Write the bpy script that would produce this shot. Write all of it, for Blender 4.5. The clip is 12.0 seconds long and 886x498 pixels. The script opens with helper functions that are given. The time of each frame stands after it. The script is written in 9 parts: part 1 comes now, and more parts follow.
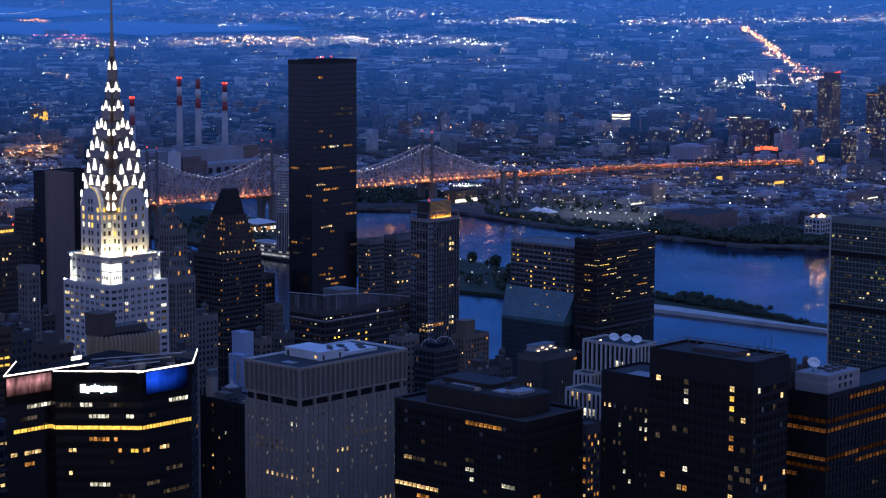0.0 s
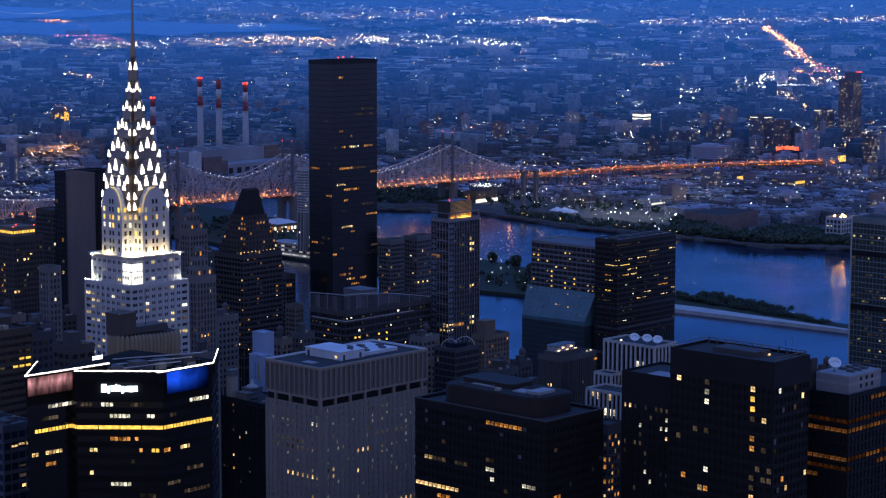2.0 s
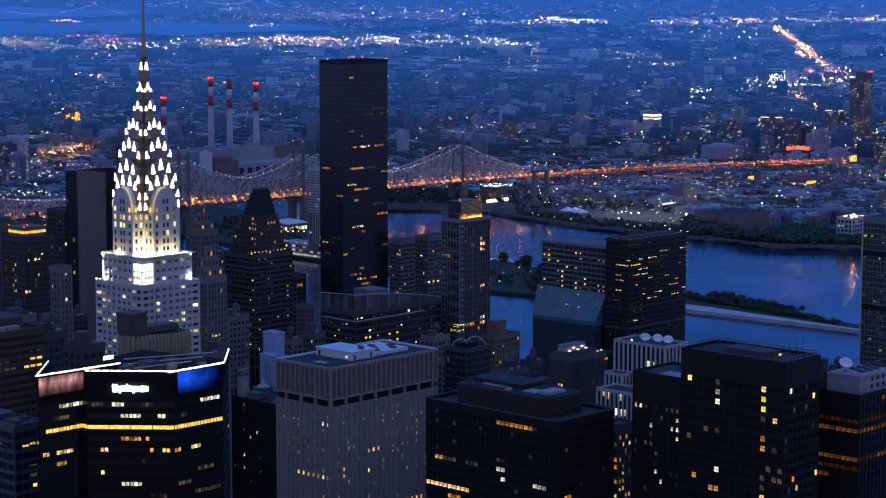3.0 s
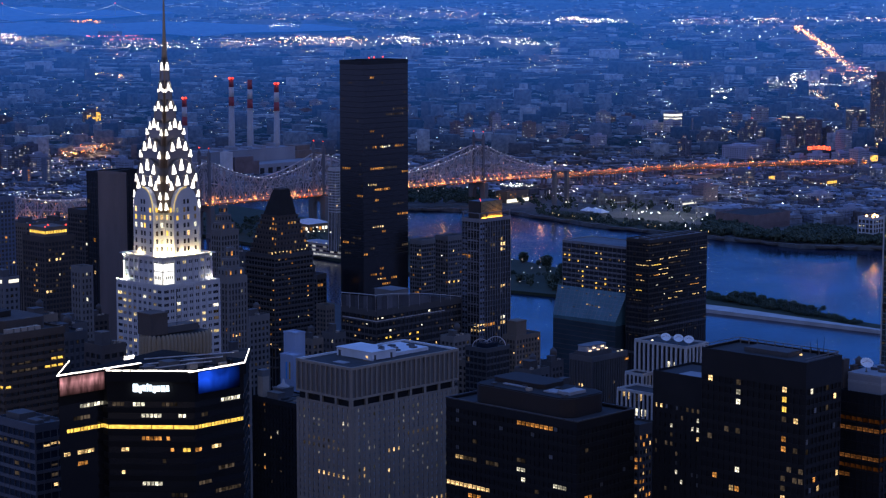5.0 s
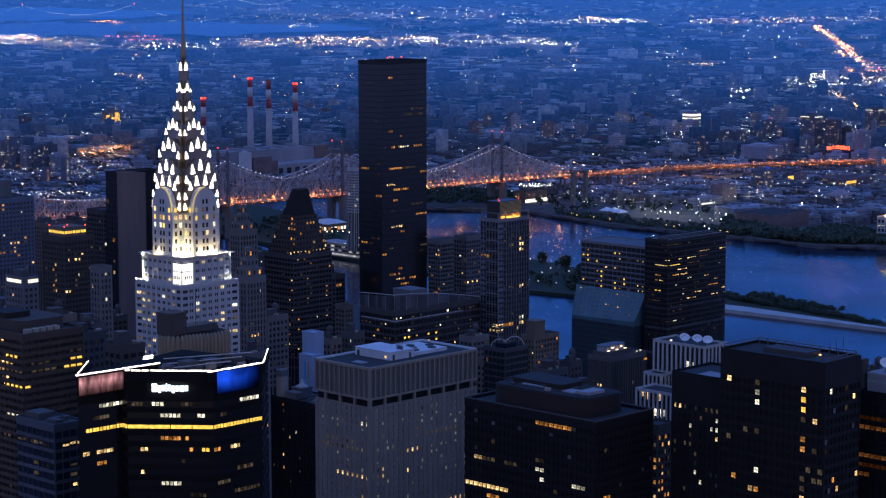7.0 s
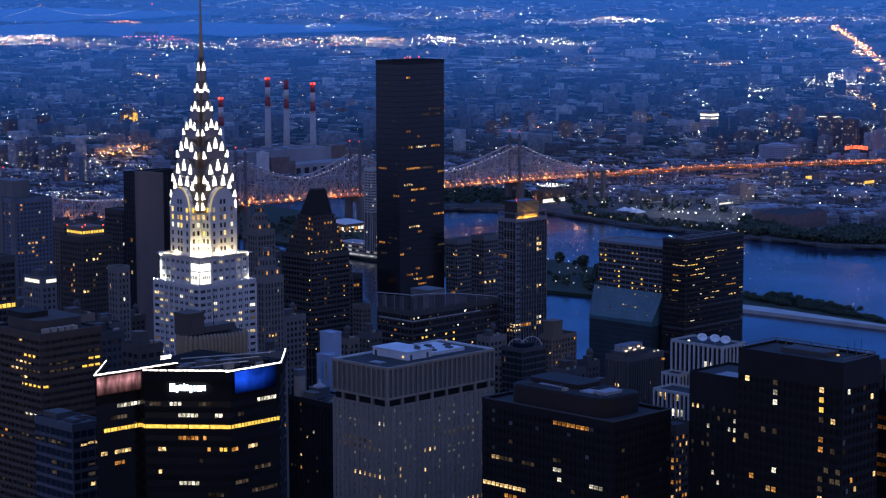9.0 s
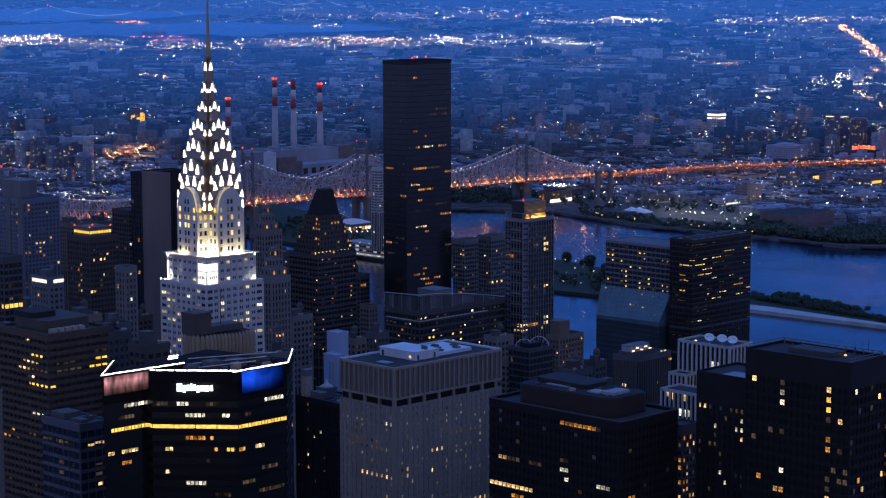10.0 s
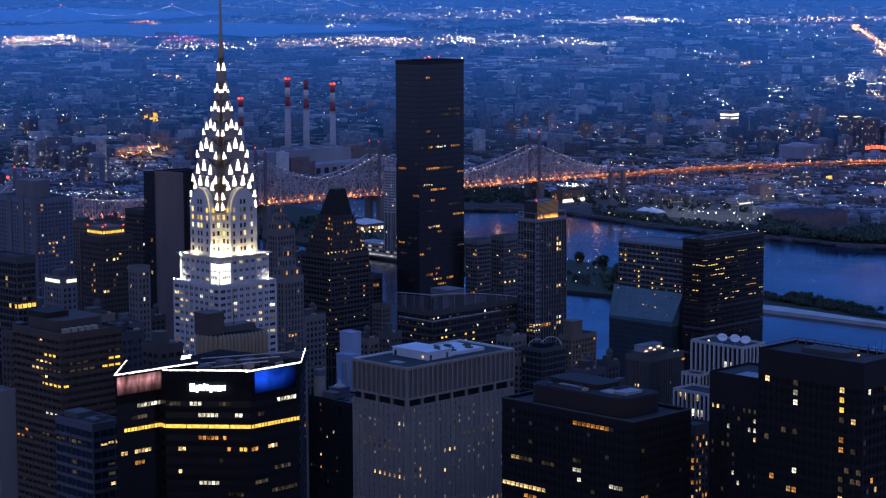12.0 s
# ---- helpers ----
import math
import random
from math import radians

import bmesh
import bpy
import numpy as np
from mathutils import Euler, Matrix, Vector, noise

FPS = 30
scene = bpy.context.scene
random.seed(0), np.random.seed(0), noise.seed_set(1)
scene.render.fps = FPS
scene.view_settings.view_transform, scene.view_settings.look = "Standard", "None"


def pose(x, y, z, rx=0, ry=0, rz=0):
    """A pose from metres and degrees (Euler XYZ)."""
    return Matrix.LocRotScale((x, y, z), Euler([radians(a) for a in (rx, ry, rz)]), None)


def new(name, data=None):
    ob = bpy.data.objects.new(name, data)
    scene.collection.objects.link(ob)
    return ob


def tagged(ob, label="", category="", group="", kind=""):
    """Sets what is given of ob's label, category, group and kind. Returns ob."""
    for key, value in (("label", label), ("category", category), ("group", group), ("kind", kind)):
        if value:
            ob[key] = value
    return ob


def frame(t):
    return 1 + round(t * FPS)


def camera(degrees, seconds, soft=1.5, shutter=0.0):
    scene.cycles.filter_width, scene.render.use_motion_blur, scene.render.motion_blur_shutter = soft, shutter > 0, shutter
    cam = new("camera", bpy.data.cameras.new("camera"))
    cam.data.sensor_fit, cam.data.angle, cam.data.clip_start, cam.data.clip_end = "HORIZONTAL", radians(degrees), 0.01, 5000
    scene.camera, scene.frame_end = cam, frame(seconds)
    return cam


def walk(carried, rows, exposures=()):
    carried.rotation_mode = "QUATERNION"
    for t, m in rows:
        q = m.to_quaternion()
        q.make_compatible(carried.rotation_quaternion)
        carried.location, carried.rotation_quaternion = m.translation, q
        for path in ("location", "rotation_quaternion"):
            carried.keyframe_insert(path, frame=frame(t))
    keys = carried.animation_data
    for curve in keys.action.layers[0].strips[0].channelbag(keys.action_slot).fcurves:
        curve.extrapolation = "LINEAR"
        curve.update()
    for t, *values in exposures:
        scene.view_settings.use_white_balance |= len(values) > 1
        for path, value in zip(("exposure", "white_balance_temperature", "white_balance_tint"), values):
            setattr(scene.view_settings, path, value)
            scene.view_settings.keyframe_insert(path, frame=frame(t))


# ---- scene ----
# World: metres, x towards the river along the cross streets, y up the avenues, z above sea level.
FOV, EYE, HEADING, PITCH = 23.3, 337.0, 46.1, -7.4
cam = camera(FOV, 12.0, soft=1.25)
# seconds and the degrees by which the camera has swung
SWING = [
    (0.0, -1.429), (0.5, -1.289), (1.0, -1.151), (1.5, -1.017), (2.0, -0.885), (2.5, -0.75), (3.0, -0.602), (4.0, -0.328), (5.0, -0.060), (5.5, 0.060),
    (6.0, 0.188), (6.5, 0.308), (7.0, 0.436), (8.0, 0.676), (9.0, 0.902), (9.5, 1.0), (10.0, 1.09), (10.5, 1.18), (11.0, 1.271), (11.5, 1.361), (12.0, 1.429)]
BASE = pose(0, 0, EYE, 90 + PITCH, 0, -HEADING)
walk(cam, [(t, BASE @ pose(0, 0, 0, 0, s, 0)) for t, s in SWING])

# ---------------------------------------------------------------- light
world = bpy.data.worlds.new("dusk")
scene.world = world
world.use_nodes = True
wn = world.node_tree
wn.nodes.clear()
w_out = wn.nodes.new("ShaderNodeOutputWorld")
w_bg = wn.nodes.new("ShaderNodeBackground")
w_sep = wn.nodes.new("ShaderNodeSeparateXYZ")
w_tc = wn.nodes.new("ShaderNodeTexCoord")
wn.links.new(w_tc.outputs["Generated"], w_sep.inputs[0])


def sky_ramp(stops):
    ramp = wn.nodes.new("ShaderNodeValToRGB")
    e = ramp.color_ramp.elements
    e[0].position, e[0].color = stops[0][0], (*stops[0][1], 1)
    e[1].position, e[1].color = stops[-1][0], (*stops[-1][1], 1)
    for p, c in stops[1:-1]:
        k = e.new(p); k.color = (*c, 1)
    wn.links.new(w_sep.outputs["Z"], ramp.inputs[0])
    return ramp


# deep blue in the east, paler afterglow in the west
east = sky_ramp([(0.0, (0.035, 0.205, 0.98)), (0.12, (0.035, 0.18, 0.83)), (0.4, (0.055, 0.152, 0.57)), (1.0, (0.07, 0.168, 0.56))])
west = sky_ramp([(0.0, (0.235, 0.2, 0.235)), (0.12, (0.205, 0.196, 0.27)), (0.4, (0.142, 0.189, 0.4)), (1.0, (0.07, 0.168, 0.56))])
w_dot = wn.nodes.new("ShaderNodeVectorMath"); w_dot.operation = "DOT_PRODUCT"
w_dot.inputs[1].default_value = (math.sin(radians(HEADING)), math.cos(radians(HEADING)), 0)
wn.links.new(w_tc.outputs["Generated"], w_dot.inputs[0])
w_side = wn.nodes.new("ShaderNodeMapRange"); w_side.inputs[1].default_value, w_side.inputs[2].default_value = -0.5, 0.75
wn.links.new(w_dot.outputs["Value"], w_side.inputs[0])
w_mix = wn.nodes.new("ShaderNodeMix"); w_mix.data_type = "RGBA"
wn.links.new(w_side.outputs[0], w_mix.inputs[0])
wn.links.new(west.outputs[0], w_mix.inputs[6]); wn.links.new(east.outputs[0], w_mix.inputs[7])
wn.links.new(w_mix.outputs[2], w_bg.inputs[0])
wn.links.new(w_bg.outputs[0], w_out.inputs[0])
w_bg.inputs[1].default_value = 1.2


def lamp(name, x, y, z, watts, col, radius=0.5):
    d = bpy.data.lights.new(name, "POINT")
    d.energy, d.color, d.shadow_soft_size = watts, col, radius
    ob = new(name, d)
    ob.location = (x, y, z)
    return ob


# floodlights on the setbacks of the art deco skyscraper, which stands at DECO
DECO = (584.6, 727.2)
for fx, fy, watts in ((-9.9, -9.9, 3400), (-12.6, -8.2, 1500), (-8.2, -12.6, 2000), (-2.5, -14.3, 1900), (3.5, -14.3, 2200), (10.5, -14.3, 900), (-14.3, 2.0, 1000), (-14.3, 9.0, 900)):
    lamp("floodlight_lamp", DECO[0] + fx, DECO[1] + fy, 216.2, watts, (1.0, 0.76, 0.34), 0.4)
for fx, fy, watts in ((-14.9, 13.0, 1500), (13.0, -14.9, 450)):
    lamp("setback_lamp", DECO[0] + fx, DECO[1] + fy, 204.3, watts, (1.0, 0.95, 0.85), 0.4)


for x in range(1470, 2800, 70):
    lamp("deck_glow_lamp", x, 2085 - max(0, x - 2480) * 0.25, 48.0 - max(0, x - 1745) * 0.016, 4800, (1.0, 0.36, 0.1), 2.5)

# strong lamps added to brighten the far bank, for its many street lights
FILL_MASTS = ((2560, 1560, 14000, (1.0, 0.85, 0.65)), (2440, 1330, 12000, (1.0, 0.9, 0.8)), (2700, 1420, 16000, (1.0, 0.75, 0.5)), (2640, 1180, 30000, (1.0, 0.8, 0.6)), (2820, 1280, 30000, (1.0, 0.9, 0.8)),
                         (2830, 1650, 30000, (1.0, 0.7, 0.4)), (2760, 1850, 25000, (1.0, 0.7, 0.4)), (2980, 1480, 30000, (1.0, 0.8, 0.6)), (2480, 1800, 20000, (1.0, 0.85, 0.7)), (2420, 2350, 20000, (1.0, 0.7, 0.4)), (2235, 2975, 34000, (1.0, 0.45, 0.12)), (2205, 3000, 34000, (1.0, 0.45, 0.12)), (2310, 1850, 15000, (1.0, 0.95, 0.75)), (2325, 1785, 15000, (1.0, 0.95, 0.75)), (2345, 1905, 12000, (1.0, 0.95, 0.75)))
for x, y, watts, col in FILL_MASTS:
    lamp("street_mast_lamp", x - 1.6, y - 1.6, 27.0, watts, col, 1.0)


# ---------------------------------------------------------------- materials
def nodes_of(name):
    m = bpy.data.materials.new(name)
    m.use_nodes = True
    return m, m.node_tree, m.node_tree.nodes["Principled BSDF"]


def surface(name, col, rough=0.8, metal=0.0, vary=0.25, scale=0.35, fine=3.0, bump=0.15, spec=0.5, rand=0.0, streak=0.0):
    """Two scales of mottling, a fine relief and, with rand, a shade of its own for each piece."""
    m, nt, p = nodes_of(name)
    tc = nt.nodes.new("ShaderNodeTexCoord")
    n1 = nt.nodes.new("ShaderNodeTexNoise"); n1.inputs["Scale"].default_value = scale * 0.3; n1.inputs["Detail"].default_value = 4
    n2 = nt.nodes.new("ShaderNodeTexNoise"); n2.inputs["Scale"].default_value = fine; n2.inputs["Detail"].default_value = 2
    mp = nt.nodes.new("ShaderNodeMapping"); mp.inputs["Scale"].default_value = (1, 1, 0.25 if streak else 1)
    nt.links.new(tc.outputs["Object"], mp.inputs[0])
    nt.links.new(mp.outputs[0], n1.inputs["Vector"]); nt.links.new(tc.outputs["Object"], n2.inputs["Vector"])
    add = nt.nodes.new("ShaderNodeMath"); add.operation = "ADD"
    nt.links.new(n1.outputs[0], add.inputs[0]); nt.links.new(n2.outputs[0], add.inputs[1])
    mr = nt.nodes.new("ShaderNodeMapRange")
    mr.inputs[1].default_value, mr.inputs[2].default_value = 0.6, 1.4
    mr.inputs[3].default_value, mr.inputs[4].default_value = 1 - vary, 1 + vary
    nt.links.new(add.outputs[0], mr.inputs[0])
    val = mr.outputs[0]
    if rand:
        oi = nt.nodes.new("ShaderNodeObjectInfo")
        r = nt.nodes.new("ShaderNodeMapRange"); r.inputs[3].default_value, r.inputs[4].default_value = 1 - rand, 1 + rand
        nt.links.new(oi.outputs["Random"], r.inputs[0])
        mu = nt.nodes.new("ShaderNodeMath"); mu.operation = "MULTIPLY"
        nt.links.new(val, mu.inputs[0]); nt.links.new(r.outputs[0], mu.inputs[1])
        val = mu.outputs[0]
    mx = nt.nodes.new("ShaderNodeVectorMath"); mx.operation = "SCALE"
    mx.inputs[0].default_value = col
    nt.links.new(val, mx.inputs["Scale"])
    nt.links.new(mx.outputs[0], p.inputs["Base Color"])
    p.inputs["Roughness"].default_value, p.inputs["Metallic"].default_value = rough, metal
    p.inputs["Specular IOR Level"].default_value = spec
    if bump:
        b = nt.nodes.new("ShaderNodeBump"); b.inputs["Strength"].default_value = bump; b.inputs["Distance"].default_value = 0.1
        nt.links.new(n2.outputs[0], b.inputs["Height"]); nt.links.new(b.outputs[0], p.inputs["Normal"])
    return m


def island_surface(name, cols, rough=0.85):
    """A shade of its own for each loose piece of one joined mesh."""
    m, nt, p = nodes_of(name)
    g = nt.nodes.new("ShaderNodeNewGeometry")
    ramp = nt.nodes.new("ShaderNodeValToRGB"); ramp.color_ramp.interpolation = "CONSTANT"
    e = ramp.color_ramp.elements
    e[0].color = (*cols[0], 1)
    e[1].position, e[1].color = 1 / len(cols), (*cols[1], 1)
    for i, c in enumerate(cols[2:]):
        k = e.new((i + 2) / len(cols)); k.color = (*c, 1)
    nt.links.new(g.outputs["Random Per Island"], ramp.inputs[0])
    n = nt.nodes.new("ShaderNodeTexNoise"); n.inputs["Scale"].default_value = 0.15; n.inputs["Detail"].default_value = 5
    tc = nt.nodes.new("ShaderNodeTexCoord"); nt.links.new(tc.outputs["Object"], n.inputs["Vector"])
    mr = nt.nodes.new("ShaderNodeMapRange"); mr.inputs[1].default_value, mr.inputs[2].default_value, mr.inputs[3].default_value, mr.inputs[4].default_value = 0.3, 0.7, 0.6, 1.4
    nt.links.new(n.outputs[0], mr.inputs[0])
    v = nt.nodes.new("ShaderNodeVectorMath"); v.operation = "SCALE"
    nt.links.new(ramp.outputs[0], v.inputs[0]); nt.links.new(mr.outputs[0], v.inputs["Scale"])
    nt.links.new(v.outputs[0], p.inputs["Base Color"])
    p.inputs["Roughness"].default_value = rough
    return m


def glow(name, col, strength, lo=0.5, hi=1.5, patch=0.0, deep=0.25):
    """A lamp or a lit pane: brightness differs from piece to piece, and with patch also within it."""
    m = bpy.data.materials.new(name)
    m.use_nodes = True
    nt = m.node_tree
    nt.nodes.clear()
    o = nt.nodes.new("ShaderNodeOutputMaterial"); em = nt.nodes.new("ShaderNodeEmission")
    em.inputs[0].default_value = (*col, 1)
    oi = nt.nodes.new("ShaderNodeObjectInfo"); mr = nt.nodes.new("ShaderNodeMapRange")
    mr.inputs[3].default_value, mr.inputs[4].default_value = strength * lo, strength * hi
    nt.links.new(oi.outputs["Random"], mr.inputs[0])
    val = mr.outputs[0]
    if patch:
        tc = nt.nodes.new("ShaderNodeTexCoord"); n = nt.nodes.new("ShaderNodeTexNoise"); n.inputs["Scale"].default_value = patch
        nt.links.new(tc.outputs["Object"], n.inputs["Vector"])
        m2 = nt.nodes.new("ShaderNodeMapRange"); m2.inputs[1].default_value, m2.inputs[2].default_value, m2.inputs[3].default_value, m2.inputs[4].default_value = 0.35, 0.65, deep, 1.5 - 0.25 * deep
        nt.links.new(n.outputs[0], m2.inputs[0])
        mu = nt.nodes.new("ShaderNodeMath"); mu.operation = "MULTIPLY"
        nt.links.new(val, mu.inputs[0]); nt.links.new(m2.outputs[0], mu.inputs[1])
        val = mu.outputs[0]
    nt.links.new(val, em.inputs[1]); nt.links.new(em.outputs[0], o.inputs[0])
    return m


def island_glow(name, cols, strength):
    """Many small lamps in one mesh: hue and brightness differ from lamp to lamp."""
    m = bpy.data.materials.new(name)
    m.use_nodes = True
    nt = m.node_tree
    nt.nodes.clear()
    o = nt.nodes.new("ShaderNodeOutputMaterial"); em = nt.nodes.new("ShaderNodeEmission")
    g = nt.nodes.new("ShaderNodeNewGeometry"); ramp = nt.nodes.new("ShaderNodeValToRGB"); ramp.color_ramp.interpolation = "CONSTANT"
    e = ramp.color_ramp.elements
    e[0].color = (*cols[0], 1)
    e[1].position, e[1].color = 1 / len(cols), (*cols[1], 1)
    for i, c in enumerate(cols[2:]):
        k = e.new((i + 2) / len(cols)); k.color = (*c, 1)
    nt.links.new(g.outputs["Random Per Island"], ramp.inputs[0]); nt.links.new(ramp.outputs[0], em.inputs[0])
    mu = nt.nodes.new("ShaderNodeMath"); mu.operation = "MULTIPLY"; mu.inputs[1].default_value = 37.7
    fr = nt.nodes.new("ShaderNodeMath"); fr.operation = "FRACT"
    po = nt.nodes.new("ShaderNodeMath"); po.operation = "POWER"; po.inputs[1].default_value = 2.5
    mr = nt.nodes.new("ShaderNodeMapRange"); mr.inputs[3].default_value, mr.inputs[4].default_value = strength * 0.12, strength * 2.2
    nt.links.new(g.outputs["Random Per Island"], mu.inputs[0]); nt.links.new(mu.outputs[0], fr.inputs[0]); nt.links.new(fr.outputs[0], po.inputs[0])
    nt.links.new(po.outputs[0], mr.inputs[0]); nt.links.new(mr.outputs[0], em.inputs[1]); nt.links.new(em.outputs[0], o.inputs[0])
    return m


GLASS = surface("dark_glass", (0.036, 0.038, 0.044), 0.2, vary=0.3, bump=0.02, rand=0.5)
GLASS_GREY = surface("grey_glass", (0.09, 0.09, 0.1), 0.25, vary=0.4, bump=0.02, rand=0.5)
GLASS_GREEN = surface("green_glass", (0.085, 0.115, 0.12), 0.15, vary=0.3, bump=0.02, rand=0.4)
BLACK = surface("black_metal", (0.016, 0.016, 0.018), 0.6, vary=0.3, rand=0.15, spec=0.25)
NEAR_BLACK = surface("black_stone", (0.018, 0.018, 0.02), 0.8, rand=0.15, spec=0.25)
BRIGHT_BRICK = surface("bright_white_brick", (0.52, 0.51, 0.5), 0.8, rand=0.05, streak=1)
BRONZE = surface("bronze_metal", (0.04, 0.034, 0.03), 0.45, vary=0.3, rand=0.15)
CHARCOAL = surface("dark_stone", (0.08, 0.077, 0.08), 0.8, rand=0.15)
GLASS_BLINDS = surface("glass_with_blinds", (0.34, 0.34, 0.36), 0.4, vary=0.95, scale=0.3, fine=1.3, bump=0.0)
# both concretes warmed in colour for the street glow from below
GREY = surface("grey_concrete", (0.43, 0.355, 0.285), 0.85, rand=0.08, streak=1)
OFFICE_STONE = surface("glow_warmed_concrete", (0.375, 0.303, 0.24), 0.85, rand=0.08, streak=1)
# concrete coloured darker for the shade between the crown fins
FIN_SHADE = surface("shaded_fin_back", (0.22, 0.195, 0.18), 0.85, rand=0.1)
GREY_DARK = surface("dark_grey_concrete", (0.105, 0.099, 0.1), 0.85, rand=0.1)
WHITE = surface("white_brick", (0.55, 0.55, 0.56), 0.8, rand=0.05, streak=1)
WHITE_BLUE = surface("pale_render", (0.5, 0.55, 0.62), 0.8, rand=0.05)
BRICK = surface("brown_brick", (0.16, 0.11, 0.09), 0.9, rand=0.12, streak=1)
BRICK_DARK = surface("dark_brick", (0.086, 0.07, 0.063), 0.9, rand=0.12)
ROOF = surface("roof_felt", (0.042, 0.041, 0.043), 0.9, vary=0.45)
ROOF_GREY = surface("grey_roof", (0.15, 0.155, 0.165), 0.7, vary=0.4)
ROOF_PALE = surface("pale_roof", (0.36, 0.36, 0.38), 0.8, vary=0.3)
# steel tinted brown for the crown lamps' warm light on it
STEEL = surface("warm_tinted_steel", (0.3, 0.25, 0.205), 0.38, metal=1.0, vary=0.15, bump=0.05)
BRIDGE_STEEL = surface("mauve_grey_bridge_steel", (0.46, 0.41, 0.42), 0.65, rand=0.25)
PAINT_STEEL = surface("grey_painted_steel", (0.55, 0.51, 0.51), 0.6, rand=0.1)
WARM = glow("warm_pane", (1.0, 0.64, 0.27), 1.45, 0.25, 1.6, 1.1)
ORANGE = glow("orange_pane", (1.0, 0.4, 0.09), 0.75, 0.25, 1.5, 1.1)
YELLOW = glow("yellow_pane", (1.0, 0.6, 0.1), 1.35, 0.75, 1.15, 0.9, 0.75)
COOL = glow("cool_pane", (1.0, 0.92, 0.7), 1.3, 0.2, 1.5, 1.2)
DIM = glow("dim_pane", (0.85, 0.62, 0.44), 0.07, 0.2, 1.8, 0.5)
LED = glow("white_led", (1.0, 0.9, 0.8), 4.0, 0.9, 1.1)
CROWN_LAMP = glow("crown_lamp", (1.0, 0.93, 0.84), 4.0, 0.9, 1.1)
RED_LAMP = glow("red_lamp", (1.0, 0.06, 0.04), 3.0)
DIM_ORANGE = glow("dim_orange_pane", (1.0, 0.3, 0.06), 0.035, 0.5, 1.5, 0.4)
MID_ORANGE = glow("mid_orange_pane", (1.0, 0.36, 0.1), 0.16, 0.4, 1.3, 0.9, 0.3)
GREENISH = glow("greenish_pane", (0.85, 0.82, 0.3), 0.75, 0.2, 1.5, 1.0)
BLIND = surface("drawn_blind", (0.17, 0.175, 0.185), 0.7, rand=0.5, bump=0.0)
BRICK_BROWN = surface("brown_granite", (0.22, 0.165, 0.145), 0.8, rand=0.06, streak=1)
BRICK_TAN = surface("tan_brick", (0.2, 0.155, 0.12), 0.9, rand=0.1, streak=1)
LIMESTONE_DARK = surface("sooty_limestone", (0.19, 0.178, 0.17), 0.9, rand=0.1, streak=1)
GREY_BLUE = surface("weathered_concrete", (0.17, 0.168, 0.175), 0.85, rand=0.08, streak=1)
SLAB_METAL = surface("green_spandrel", (0.21, 0.26, 0.27), 0.4, vary=0.3, rand=0.2)
HOTEL_METAL = surface("grey_spandrel", (0.24, 0.24, 0.255), 0.45, vary=0.2, rand=0.1)
MULLION = surface("pale_mullion", (0.2, 0.2, 0.22), 0.5, vary=0.2, rand=0.15)
BLUE_METAL = surface("blue_spandrel", (0.1, 0.108, 0.13), 0.4, vary=0.25, rand=0.15)
GLASS_BLUE = surface("blue_glass", (0.02, 0.03, 0.05), 0.12, vary=0.3, bump=0.02, rand=0.4)
# tone s: light reflected off blinds, put in as a faint glow
PANE = {"s": glow("blind_sheen_glow", (0.9, 0.88, 0.85), 0.1, 0.1, 2.0), "e": glow("pale_yellow_pane", (1.0, 0.76, 0.36), 1.1, 0.15, 1.5, 1.3, 0.2), "p": BLIND, "b": DIM_ORANGE, "q": MID_ORANGE, "g": GREENISH, "w": WARM, "o": ORANGE, "y": YELLOW, "c": COOL, "d": DIM}


PALE_ROOF_WALL = surface("white_roof_coating", (0.75, 0.77, 0.8), 0.7, vary=0.2)
GLASS_SLOPE = surface("blue_green_glass", (0.1, 0.2, 0.23), 0.25, vary=0.3, bump=0.03)
AMBER_SLAT = surface("amber_louvre", (0.6, 0.4, 0.16), 0.6)
YELLOW_STRIP = glow("amber_strip", (1.0, 0.55, 0.14), 44.0, 0.9, 1.1)
WALL_LAMP = glow("amber_wall_lamp", (1.0, 0.68, 0.42), 2.4, 0.9, 1.1)
WHITE_PANEL = glow("white_lit_panel", (1.0, 0.92, 0.75), 1.6, 0.8, 1.2)
AMBER_SLOT = surface("amber_glass", (0.6, 0.36, 0.08), 0.3)
BLUE_SLOT = surface("blue_slot_glass", (0.05, 0.35, 0.75), 0.3)
FLOOD_WARM = glow("warm_floodlight", (1.0, 0.36, 0.08), 110.0, 0.9, 1.1)
# red brick paled towards mauve, distance haze mixed into its colour
BRICK_RED = surface("hazed_red_brick", (0.21, 0.155, 0.16), 0.9, vary=0.3, rand=0.1)
LOT = surface("olive_gravel", (0.15, 0.15, 0.125), 0.95, vary=0.35, scale=0.1, fine=0.6, bump=0.0)
LAMP_YELLOW = glow("yellow_path_lamp", (1.0, 0.6, 0.2), 4.0)
PROMENADE = surface("pale_promenade", (0.5, 0.51, 0.52), 0.8, vary=0.3, scale=0.2)
DRUM_BROWN = surface("dark_brown_cladding", (0.031, 0.022, 0.019), 0.8, vary=0.2, streak=1)
# cladding colour shifted to blue for the haze in front of it
HAZY_CLADDING = surface("haze_tinted_cladding", (0.155, 0.185, 0.255), 0.7, rand=0.1)
JET = surface("jet_black_metal", (0.023, 0.023, 0.025), 0.5, vary=0.3, rand=0.1, spec=0.25)
# glass darkened in colour for the shade under the sloping roof
BASE_GLASS = surface("shaded_base_glass", (0.05, 0.075, 0.09), 0.25, vary=0.3, bump=0.02)
